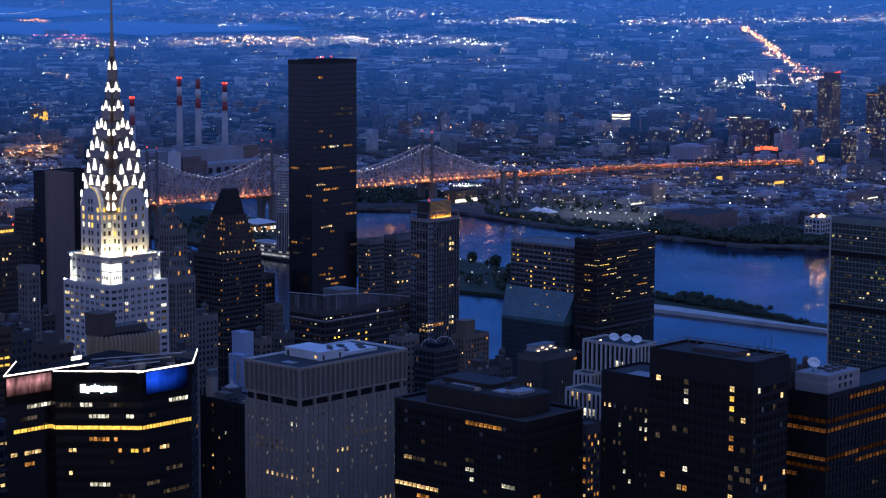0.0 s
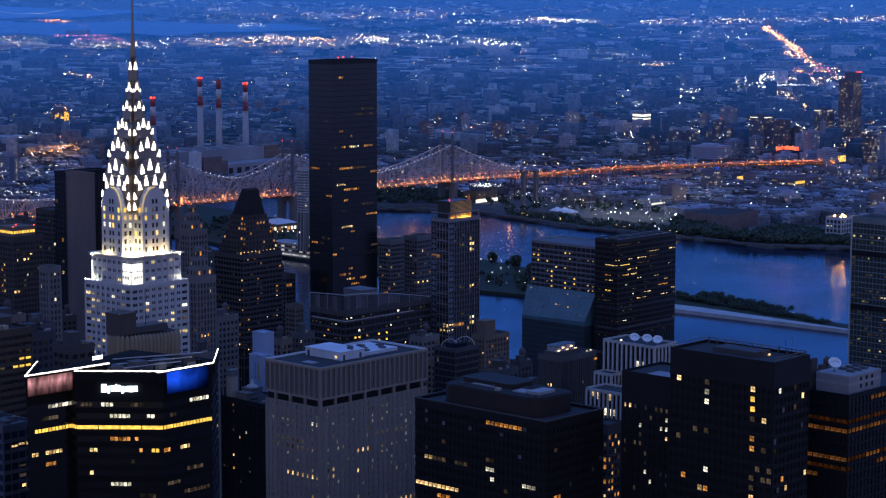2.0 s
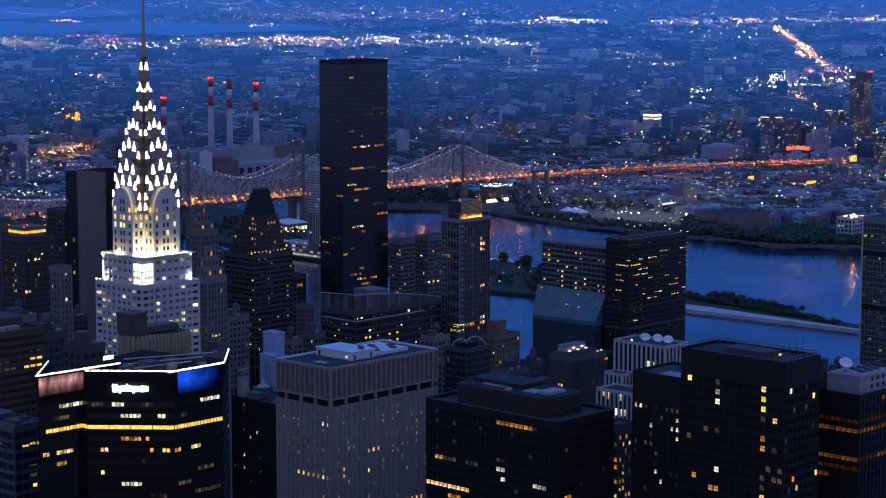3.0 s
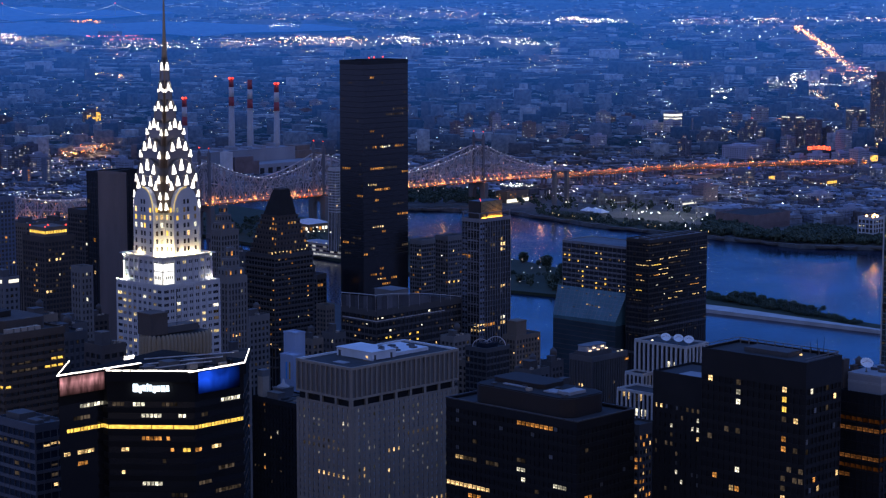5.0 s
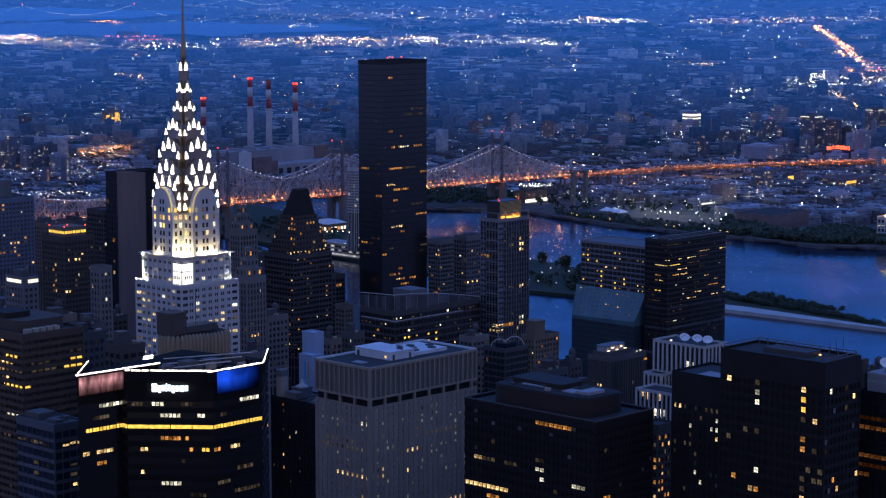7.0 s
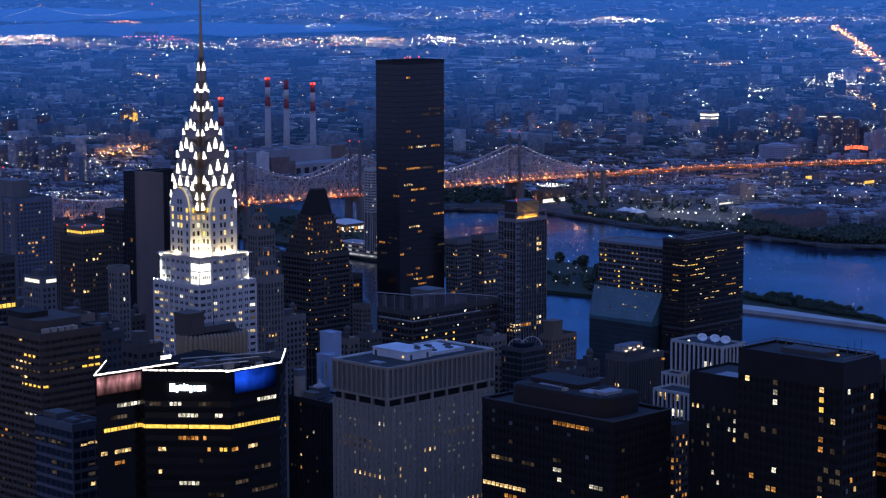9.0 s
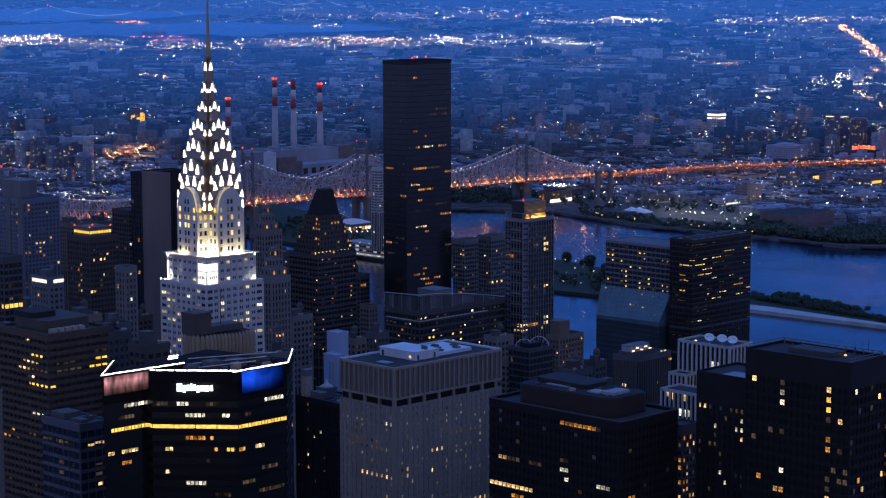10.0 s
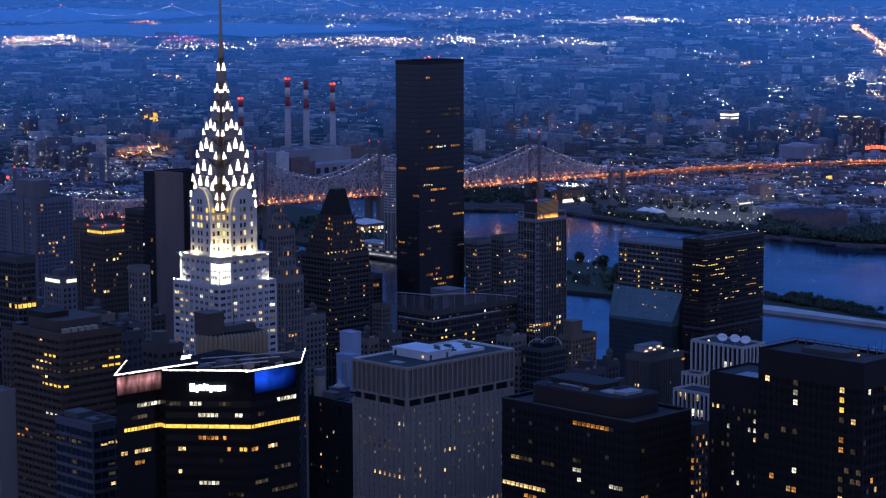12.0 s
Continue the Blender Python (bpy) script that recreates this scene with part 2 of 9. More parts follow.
JET_GLASS = surface("jet_black_glass", (0.019, 0.019, 0.021), 0.2, vary=0.3, bump=0.02, rand=0.3)
BLUE_RENDER = surface("blue_white_render", (0.4, 0.48, 0.63), 0.8, rand=0.05, streak=1)
PLANT_WALL = surface("weathered_plant_wall", (0.3, 0.31, 0.35), 0.85, vary=0.4, scale=0.06, streak=1)
TERRACE = surface("dark_brown_granite", (0.09, 0.064, 0.048), 0.8, rand=0.08, streak=1)
FLUTE_STONE = surface("tan_fluted_stone", (0.3, 0.235, 0.155), 0.85, rand=0.08, streak=1)
ROOF_DARK = surface("black_roof_felt", (0.022, 0.018, 0.017), 0.9, vary=0.4)
HOUSE_PALE = surface("pale_grey_cladding", (0.3, 0.3, 0.32), 0.8, vary=0.2, streak=1)


# ---------------------------------------------------------------- building blocks
BOX_F = [(0, 3, 2, 1), (4, 5, 6, 7), (0, 1, 5, 4), (1, 2, 6, 5), (2, 3, 7, 6), (3, 0, 4, 7)]


def mesh_of(name, verts, faces, material, smooth=False):
    me = bpy.data.meshes.new(name)
    me.from_pydata(verts, [], faces)
    me.materials.append(material)
    if smooth:
        for q in me.polygons:
            q.use_smooth = True
    me.update()
    return me


def box_mesh(name, boxes, material):
    """Boxes (x0, y0, z0, x1, y1, z1), joined."""
    v, f = [], []
    for x0, y0, z0, x1, y1, z1 in boxes:
        b = len(v)
        v += [(x0, y0, z0), (x1, y0, z0), (x1, y1, z0), (x0, y1, z0), (x0, y0, z1), (x1, y0, z1), (x1, y1, z1), (x0, y1, z1)]
        f += [tuple(b + i for i in q) for q in BOX_F]
    return mesh_of(name, v, f, material)


def prism_mesh(name, pts, z0, z1, material, top=None):
    """An upright prism over the plan pts; top scales nothing, it gives other points for the upper end."""
    n = len(pts)
    v = [(x, y, z0) for x, y in pts] + [(x, y, z1) for x, y in (top or pts)]
    f = [tuple(range(n - 1, -1, -1)), tuple(range(n, 2 * n))] + [(i, (i + 1) % n, n + (i + 1) % n, n + i) for i in range(n)]
    return mesh_of(name, v, f, material)


def tube_mesh(name, prof, material, n=12, smooth=True):
    """A turned shape: prof is (radius, z) from below upwards."""
    v, f = [], []
    for r, z in prof:
        v += [(r * math.cos(2 * math.pi * i / n), r * math.sin(2 * math.pi * i / n), z) for i in range(n)]
    for k in range(len(prof) - 1):
        f += [(k * n + i, k * n + (i + 1) % n, (k + 1) * n + (i + 1) % n, (k + 1) * n + i) for i in range(n)]
    f += [tuple(range(n - 1, -1, -1)), tuple(range((len(prof) - 1) * n, len(prof) * n))]
    return mesh_of(name, v, f, material, smooth)


def bar_mesh(name, segs, r, material):
    """Square bars from point to point, joined."""
    v, f = [], []
    if len(segs) > 1 and all(p[1] == q[0] for p, q in zip(segs, segs[1:])):
        # a bent bar: one tube through all the points
        pts = [Vector(p[0]) for p in segs] + [Vector(segs[-1][1])]
        side = None
        for i, p in enumerate(pts):
            d = (pts[min(i + 1, len(pts) - 1)] - pts[max(i - 1, 0)]).normalized()
            side = d.orthogonal().normalized() if side is None else (side - d * side.dot(d)).normalized()
            t = d.cross(side)
            v += [tuple(p + (side * c + t * e) * r) for c, e in ((1, 1), (-1, 1), (-1, -1), (1, -1))]
        n = len(pts)
        f = [(4 * i + q, 4 * i + (q + 1) % 4, 4 * i + 4 + (q + 1) % 4, 4 * i + 4 + q) for i in range(n - 1) for q in range(4)]
        f += [(3, 2, 1, 0), (4 * n - 4, 4 * n - 3, 4 * n - 2, 4 * n - 1)]
        return mesh_of(name, v, f, material)
    for a, b in segs:
        a, b = Vector(a), Vector(b)
        d = (b - a).normalized()
        s = d.orthogonal().normalized() * r
        t = d.cross(s).normalized() * r
        k = len(v)
        for e in (a, b):
            v += [tuple(e + s + t), tuple(e - s + t), tuple(e - s - t), tuple(e + s - t)]
        f += [tuple(k + i for i in q) for q in BOX_F]
    return mesh_of(name, v, f, material)


def ring_mesh(name, s, w, g, hh, material, inner=0.04):
    """A closed square ring round a shaft s by w, standing g proud of it."""
    o = [(-g, -g), (s + g, -g), (s + g, w + g), (-g, w + g)]
    i = [(inner, inner), (s - inner, inner), (s - inner, w - inner), (inner, w - inner)]
    v = [(x, y, 0) for x, y in o + i] + [(x, y, hh) for x, y in o + i]
    f = []
    for k in range(4):
        n = (k + 1) % 4
        f += [(k, n, 8 + n, 8 + k), (4 + n, 4 + k, 12 + k, 12 + n), (8 + k, 8 + n, 12 + n, 12 + k), (n, k, 4 + k, 4 + n)]
    return mesh_of(name, v, f, material)


def part(name, me, parent, label="", at=(0, 0, 0), kind=""):
    ob = new(name, me)
    ob.parent = parent
    ob.location = at
    return tagged(ob, label=label, kind=kind)


def thing(name, x, y, z, label, category, group="", kind=""):
    return tagged(placed(new(name), x, y, z), label, category, group, kind)


def placed(ob, x, y, z):
    ob.location = (x, y, z)
    return ob


STREET = 12.0


def facade(b, s, w, h, floor, bay, band, pier, wall, glass, top=3.0, down=110.0, lit=0.04, tones="wwoc", runs=(), dim=0.0, dim_tone="d", blind=0.0, proud=0.35, z0=0.0, pieces=140, seed=1, pane_w=0.0, pane_h=0.0, rings=15, whole=False):
    """A shaft s by w by h on the thing b: glazed core, floor bands all round, piers on the street sides, and panes.
    runs: (side, floor from the top, first bay, last bay, tone) of windows that are lit."""
    rnd = random.Random(seed)
    part("body", box_mesh("body", [(0.05, 0.05, z0, s - 0.05, w - 0.05, h - 0.3)], glass), b)
    g = proud
    part("parapet", ring_mesh("parapet", s, w, g, top + 0.9, wall), b, at=(0, 0, h - top))
    part("roof", box_mesh("roof", [(0.04, 0.04, 0, s - 0.04, w - 0.04, 0.3)], ROOF), b, at=(0, 0, h - 0.32))
    nf = int((h - top - z0) / floor)
    if band:
        me = ring_mesh("spandrel", s, w, g, band, wall)
        for k in range(1, min(nf, rings) + 1):
            part("spandrel", me, b, at=(0, 0, h - top - k * floor))
    nw, ns = max(1, round(w / bay)), max(1, round(s / bay))
    bw, bs = w / nw, s / ns
    if pier:
        gg = g + 0.06
        mw = box_mesh("pier", [(-gg, -pier / 2, z0, 0.02, pier / 2, h - top + 0.01)], wall)
        ms = box_mesh("pier", [(-pier / 2, -gg, z0, pier / 2, 0.02, h - top + 0.01)], wall)
        for i in range(nw + 1):
            part("pier", mw, b, at=(0, min(max(i * bw, pier / 2 - g), w - pier / 2 + g), 0))
        for i in range(ns + 1):
            part("pier", ms, b, at=(min(max(i * bs, pier / 2 - g), s - pier / 2 + g), 0, 0))
    zz = floor - band
    pw, ps = pane_w or bw - max(pier, 0.25), pane_w or bs - max(pier, 0.25)
    zb, zz = ((zz - pane_h) / 2, pane_h + (zz - pane_h) / 2) if pane_h else (0.1, zz - 0.1)
    panes = {}

    def pane(side, k, i, tone):
        # some blinds are half drawn, some curtains half closed
        style = (k * 7 + i * 5) % 5 if tone == "s" else 0 if whole or tone in "yobq" else (k * 7 + i * 5 + k * i) % 5
        key = (side, tone, style)
        if key not in panes:
            a, c, e, g = ((0, 1, 0, 1), (0, 1, 0, 0.62), (0, 0.55, 0, 1), (0.08, 0.92, 0.3, 0.95), (0.4, 1, 0.1, 1))[style]
            z0_, z1_ = zb + (zz - zb) * e, zb + (zz - zb) * g
            y0_, y1_ = ((a - 0.5) * pw, (c - 0.5) * pw) if side == "W" else ((a - 0.5) * ps, (c - 0.5) * ps)
            bx = (-0.04, y0_, z0_, 0.03, y1_, z1_) if side == "W" else (y0_, -0.04, z0_, y1_, 0.03, z1_)
            halves = [bx]
            if y1_ - y0_ > 1.25:
                m0, m1 = (y0_ + y1_) / 2 - 0.07, (y0_ + y1_) / 2 + 0.07
                halves = [(bx[0], y0_, z0_, bx[3], m0, z1_), (bx[0], m1, z0_, bx[3], y1_, z1_)] if side == "W" else [(y0_, bx[1], z0_, m0, bx[4], z1_), (m1, bx[1], z0_, y1_, bx[4], z1_)]
            panes[key] = box_mesh("window", halves, PANE[tone])
        z = h - top - k * floor + band
        at = (0.02, (i + 0.5) * bw, z) if side == "W" else ((i + 0.5) * bs, 0.02, z)
        part("window", panes[key], b, at=at)

    used = set()
    for side, k, i0, i1, tone in runs:
        for i in range(i0, i1 + 1):
            if i < (nw if side == "W" else ns):
                used.add((side, k, i))
                pane(side, k, i, tone)
    kmax = min(nf, int(down / floor))
    cells = [(sd, k, i) for k in range(1, kmax + 1) for sd, n in (("W", nw), ("S", ns)) for i in range(n) if (sd, k, i) not in used]
    rnd.shuffle(cells)
    want = min(pieces, int(len(cells) * lit))
    for c in cells[:want]:
        pane(*c, rnd.choice(tones))
    for c in cells[want:want + min(pieces, int(len(cells) * dim))]:
        pane(*c, dim_tone)
    for c in cells[len(cells) - min(pieces, int(len(cells) * blind)):]:
        pane(*c, "p")
    return nw, ns


def tower(name, label, x, y, s, w, z, floor=3.8, bay=3.0, band=1.4, pier=0.5, wall=CHARCOAL, glass=GLASS, category="building", **kw):
    b = thing(name, x, y, STREET, label, category)
    facade(b, s, w, z - STREET, floor, bay, band, pier, wall, glass, **kw)
    return b


def midrise(name, label, x, y, s, w, z, **kw):
    """A tower with a stair head, vents and, now and then, a water tank on its roof."""
    rnd = random.Random(round(x + y))
    b = tower(name, label, x, y, s, w, z, rings=11, **kw)
    h = z - STREET
    roof_box(b, s * 0.2, w * 0.3, s * rnd.uniform(0.45, 0.7), w * rnd.uniform(0.55, 0.8), h - 0.02, h + rnd.uniform(3, 5.5), rnd.choice((GREY_DARK, BRICK_DARK, CHARCOAL)))
    for _ in range(2):
        q = rnd.uniform(0.05, 0.85) * s, rnd.uniform(0.02, 0.25) * w
        part("vent", box_mesh("vent", [(q[0], q[1], h - 0.02, q[0] + 1.6, q[1] + 1.6, h + 1.5)], GREY), b)
    if rnd.random() < 0.5:
        tank = part("water_tank", tube_mesh("water_tank", [(1.9, 0), (1.9, 3.6), (1.9, 3.6), (0.1, 5.2)], BRICK_DARK, 14), b, "wooden water tank with a cone roof", at=(s * 0.8, w * 0.75, h + 2.2))
        part("tank_stand", box_mesh("tank_stand", [(-1.3, -1.3, -2.3, -1.1, -1.1, 0), (1.1, -1.3, -2.3, 1.3, -1.1, 0), (-1.3, 1.1, -2.3, -1.1, 1.3, 0), (1.1, 1.1, -2.3, 1.3, 1.3, 0), (-1.5, -1.5, -0.2, 1.5, 1.5, 0)], BLACK), tank)
    return b


def blank_tower(name, label, x, y, s, w, z, wall=GREY, floor=4.0, bay=4.0):
    """A slab with blank walls, a coping and faint course lines."""
    b = thing(name, x, y, STREET, label, "building")
    h = z - STREET
    part("wall", box_mesh("wall", [(0, 0, 0, s, w, h)], wall), b)
    part("coping", ring_mesh("coping", s, w, 0.15, 1.0, wall), b, at=(0, 0, h - 0.2))
    me = ring_mesh("course", s, w, 0.03, 0.12, wall)
    for k in range(1, min(9, int(h / floor / 2))):
        part("course", me, b, at=(0, 0, h - k * floor * 2))
    return b


def fin_tower(name, label, x, y, s, w, z, floor=3.5, bay=3.6, top=21.6, runs=()):
    """Punched windows below, an open belt, then a crown of tall fins."""
    b = thing(name, x, y, STREET, label, "building")
    h = z - STREET
    nw, ns = round(w / bay), round(s / bay)
    facade(b, s, w, h - top + 0.4, floor, bay, 1.45, 2.25, OFFICE_STONE, GLASS_BLINDS, top=0.4, down=75, lit=0.004, tones="cw", dim=0.16, dim_tone="s", blind=0.0, whole=True, runs=runs, seed=3, pieces=150, rings=21)
    # belt of dark openings
    part("belt_core", box_mesh("belt_core", [(0.8, 0.8, h - top + 0.3, s - 0.8, w - 0.8, h - 16.7)], BLACK), b)
    for i in range(0, nw + 1, 3):
        part("belt_pier", box_mesh("belt_pier", [(-0.4, -0.8, 0, 0.9, 0.8, 4.7)], OFFICE_STONE), b, at=(0, min(max(i * w / nw, 0.5), w - 0.5), h - top + 0.25))
    for i in range(0, ns + 1, 3):
        part("belt_pier", box_mesh("belt_pier", [(-0.8, -0.4, 0, 0.8, 0.9, 4.7)], OFFICE_STONE), b, at=(min(max(i * s / ns, 0.5), s - 0.5), 0, h - top + 0.25))
    # core behind the fins, recess shade put into its colour
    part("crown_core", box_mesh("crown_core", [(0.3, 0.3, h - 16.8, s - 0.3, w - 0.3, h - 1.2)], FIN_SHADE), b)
    part("crown_sill", ring_mesh("crown_sill", s, w, 0.55, 1.1, OFFICE_STONE, 0.6), b, at=(0, 0, h - 16.9))
    part("crown_coping", ring_mesh("crown_coping", s, w, 0.55, 1.4, OFFICE_STONE, 0.6), b, at=(0, 0, h - 1.2))
    part("roof", box_mesh("roof", [(0.62, 0.62, h - 1.3, s - 0.62, w - 0.62, h - 0.6)], ROOF), b)
    fw = box_mesh("fin", [(-0.6, -0.46, 0, 0.52, 0.46, 14.8)], OFFICE_STONE)
    fs = box_mesh("fin", [(-0.46, -0.6, 0, 0.46, 0.52, 14.8)], OFFICE_STONE)
    for i in range(nw + 1):
        part("fin", fw, b, at=(0, min(max(i * w / nw, 0.1), w - 0.1), h - 15.9))
    for i in range(ns + 1):
        part("fin", fs, b, at=(min(max(i * s / ns, 0.1), s - 0.1), 0, h - 15.9))
    return b


def roof_box(b, x0, y0, x1, y1, z0, z1, material=GREY_DARK, name="roof_house"):
    return part(name, box_mesh(name, [(x0, y0, z0, x1, y1, z1), (x0 - 0.2, y0 - 0.2, z1, x1 + 0.2, y1 + 0.2, z1 + 0.35)], material), b)


def polar(a, d):
    """A place by its bearing off the main axis, in degrees, and its range."""
    r = radians(a + HEADING)
    return d * math.sin(r), d * math.cos(r)


FLAT, DEEP = 3700.0, 1180.0


def far(a, d, h=0.0):
    """Land past FLAT rises as a far slope that carries the rest of the plain to the horizon: place and scale there."""
    if d <= FLAT:
        return (*polar(a, d), 4.0 + h), 1.0
    e = FLAT + DEEP * (1 - FLAT / d)
    k = e / d
    return (*polar(a, e), EYE + (4.0 + h - EYE) * k), k


def unpolar(x, y):
    return math.degrees(math.atan2(x, y)) - HEADING, math.hypot(x, y)


def curve_at(pts, a):
    for (a0, d0), (a1, d1) in zip(pts, pts[1:]):
        if a <= a1:
            return d0 + (d1 - d0) * (a - a0) / (a1 - a0)
    return pts[-1][1]


SHORE = [(-60, 3300), (-13.3, 2927), (-7.6, 2975), (-6.4, 3190), (-2.2, 3215), (-1.3, 3040), (-0.7, 3006), (1.5, 3006), (2.6, 2918), (4.7, 2795), (7.1, 2717), (9.2, 2646), (10.7, 2630), (13.6, 2659), (60, 3200)]
FAR_LAND = surface("far_plain", (0.09, 0.1, 0.105), 0.95, vary=0.5, scale=0.03, fine=0.1, bump=0.0)
PARK = surface("park_grass", (0.03, 0.045, 0.025), 0.95, vary=0.4, scale=0.1, fine=0.8, bump=0.0)
QUAY = surface("granite_quay", (0.11, 0.11, 0.115), 0.8, vary=0.3, scale=0.2)
ASPHALT = surface("asphalt", (0.05, 0.05, 0.052), 0.9, vary=0.3)


# blue of the distance haze, painted as glow into the far materials
HAZE_GLOW = (0.011, 0.088, 0.405)


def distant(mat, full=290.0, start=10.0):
    """Puts blue distance haze into the far backdrop as emission, stronger up the far slope."""
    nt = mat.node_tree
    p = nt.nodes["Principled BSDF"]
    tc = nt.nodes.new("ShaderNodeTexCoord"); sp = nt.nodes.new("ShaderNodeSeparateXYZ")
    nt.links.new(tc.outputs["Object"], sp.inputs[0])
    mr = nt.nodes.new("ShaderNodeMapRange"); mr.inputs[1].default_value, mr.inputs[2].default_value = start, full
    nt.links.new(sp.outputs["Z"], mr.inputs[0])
    p.inputs["Emission Color"].default_value = (*HAZE_GLOW, 1)
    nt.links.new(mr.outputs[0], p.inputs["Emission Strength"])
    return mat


def water_material():
    m, nt, p = nodes_of("river_water")
    p.inputs["Base Color"].default_value = (0.003, 0.014, 0.04, 1)
    p.inputs["Roughness"].default_value = 0.16
    p.inputs["IOR"].default_value = 1.33
    p.inputs["Specular IOR Level"].default_value = 0.235
    tc = nt.nodes.new("ShaderNodeTexCoord")
    n = nt.nodes.new("ShaderNodeTexNoise"); n.inputs["Scale"].default_value = 0.12; n.inputs["Detail"].default_value = 5
    n2 = nt.nodes.new("ShaderNodeTexNoise"); n2.inputs["Scale"].default_value = 0.006; n2.inputs["Detail"].default_value = 3
    nt.links.new(tc.outputs["Object"], n.inputs["Vector"]); nt.links.new(tc.outputs["Object"], n2.inputs["Vector"])
    mr = nt.nodes.new("ShaderNodeMapRange"); mr.inputs[1].default_value, mr.inputs[2].default_value, mr.inputs[3].default_value, mr.inputs[4].default_value = 0.35, 0.65, 0.1, 0.24
    nt.links.new(n2.outputs[0], mr.inputs[0]); nt.links.new(mr.outputs[0], p.inputs["Roughness"])
    b = nt.nodes.new("ShaderNodeBump"); b.inputs["Strength"].default_value = 0.5; b.inputs["Distance"].default_value = 0.6
    nt.links.new(n.outputs[0], b.inputs["Height"]); nt.links.new(b.outputs[0], p.inputs["Normal"])
    return m


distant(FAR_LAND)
WATER = water_material()


def sheet(name, pts, z0, z1, material, label, category="ground"):
    return tagged(new(name, prism_mesh(name, pts, z0, z1, material)), label, category, kind="structure")


sheet("water", [(1250, -800), (4200, -800), (4200, 3900), (1250, 3900)], -3, 0.0, WATER, "calm dark blue tidal river with light ripples", "river")
sheet("ground", [(-400, -400), (1345, -400), (1345, 1250), (1440, 1550), (1500, 2100), (1560, 3300), (-400, 3300)], -4, STREET, ASPHALT, "dark city ground with asphalt streets between the towers")


def plain(name, a0, a1, na, near, d1, nd, material, label, lift=0.0):
    """One sheet of land from a shoreline out to the horizon."""
    v, f = [], []
    for i in range(na + 1):
        a = a0 + (a1 - a0) * i / na
        d0 = near(a)
        v.append((*polar(a, d0), -3.0))
        for j in range(nd + 1):
            d = d0 * (d1 / d0) ** (j / nd)
            p, k = far(a, d, lift)
            v.append(p)
    m = nd + 2
    for i in range(na):
        for j in range(m - 1):
            f.append((i * m + j, (i + 1) * m + j, (i + 1) * m + j + 1, i * m + j + 1))
    return tagged(new(name, mesh_of(name, v, f, material, True)), label, "ground", kind="structure")


plain("ground_far_bank", -40, 40, 160, lambda a: curve_at(SHORE, a) + 5 * math.sin(a * 9.1) + 3 * math.sin(a * 23), 60000, 90, FAR_LAND, "flat built-up plain beyond the river reaching the horizon")

# the long island in the river
ISLAND = [(1714, 1080), (1738, 1085), (1768, 1320), (1850, 1680), (1955, 2095), (2060, 2700), (1830, 2700), (1745, 2095), (1660, 1500), (1704, 1262)]
sheet("island_ground", ISLAND, -3, 3.2, PARK, "long narrow island with dark grass in the river", "ground")

# ---------------------------------------------------------------- far town
rng = np.random.default_rng(7)
# bank wall colours lightened and blued to carry distance haze
TOWN = island_surface("hazed_town_walls", [(0.134, 0.150, 0.186), (0.242, 0.267, 0.327), (0.092, 0.099, 0.123), (0.380, 0.423, 0.501), (0.150, 0.139, 0.150), (0.196, 0.216, 0.268), (0.093, 0.104, 0.131), (0.263, 0.295, 0.365)])
# far rooftops carry the haze glow in their walls
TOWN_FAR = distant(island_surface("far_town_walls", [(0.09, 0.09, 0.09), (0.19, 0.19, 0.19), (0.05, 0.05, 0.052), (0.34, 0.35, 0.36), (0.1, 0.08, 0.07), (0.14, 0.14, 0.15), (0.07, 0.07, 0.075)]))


def town(name, n, a0, a1, d0, d1, size, height, turn, label, keep=lambda a, d: True, tall=0.03, material=TOWN):
    """Low buildings scattered along a street grid, one mesh."""
    v, f = [], []
    made = 0
    while made < n:
        a = rng.uniform(a0, a1)
        d = d0 * (d1 / d0) ** rng.uniform(0, 1)
        if not keep(a, d):
            made += 0.2
            continue
        made += 1
        x, y = polar(a, d)
        g = radians(turn + 3 * math.sin(a))
        sx, sy = rng.uniform(*size) * 0.5, rng.uniform(*size) * 0.5
        h = rng.uniform(*height) * (rng.uniform(1.8, 3.5) if rng.random() < tall else 1)
        c, s = math.cos(g), math.sin(g)
        shapes = [(-sx, -sy, sx, sy, -3.0, h)]
        if d < 3750:
            # window bands on the two street sides, a parapet lip and roof gear
            for q in range(1, int(h / 3.6)):
                if rng.random() < 0.75:
                    shapes.append((-sx * 0.94, -sy - 0.12, sx * 0.94, -sy + 0.1, q * 3.6 - 1.0, q * 3.6 + 0.5))
                    shapes.append((-sx - 0.12, -sy * 0.94, -sx + 0.1, sy * 0.94, q * 3.6 - 1.0, q * 3.6 + 0.5))
            for _ in range(3):
                gx, gy = rng.uniform(-0.8, 0.6) * sx, rng.uniform(-0.8, 0.6) * sy
                shapes.append((gx, gy, gx + rng.uniform(1.5, 5), gy + rng.uniform(1.5, 5), h - 0.1, h + rng.uniform(1, 3.2)))
        if rng.random() < 0.3 and d < 6000:
            shapes.append((-sx * 0.9, -sy * 0.9, -sx * 0.3, -sy * 0.1, h - 0.1, h + 3.5))
        for x0, y0, x1, y1, z0, z1 in shapes:
            b = len(v)
            for zz in (z0, z1):
                for px, py in ((x0, y0), (x1, y0), (x1, y1), (x0, y1)):
                    v.append(far(*unpolar(x + px * c - py * s, y + px * s + py * c), zz)[0])
            f += [tuple(b + i for i in q) for q in BOX_F[1:]]
    return tagged(new(name, mesh_of(name, v, f, material)), label, "buildings", kind="stuff")


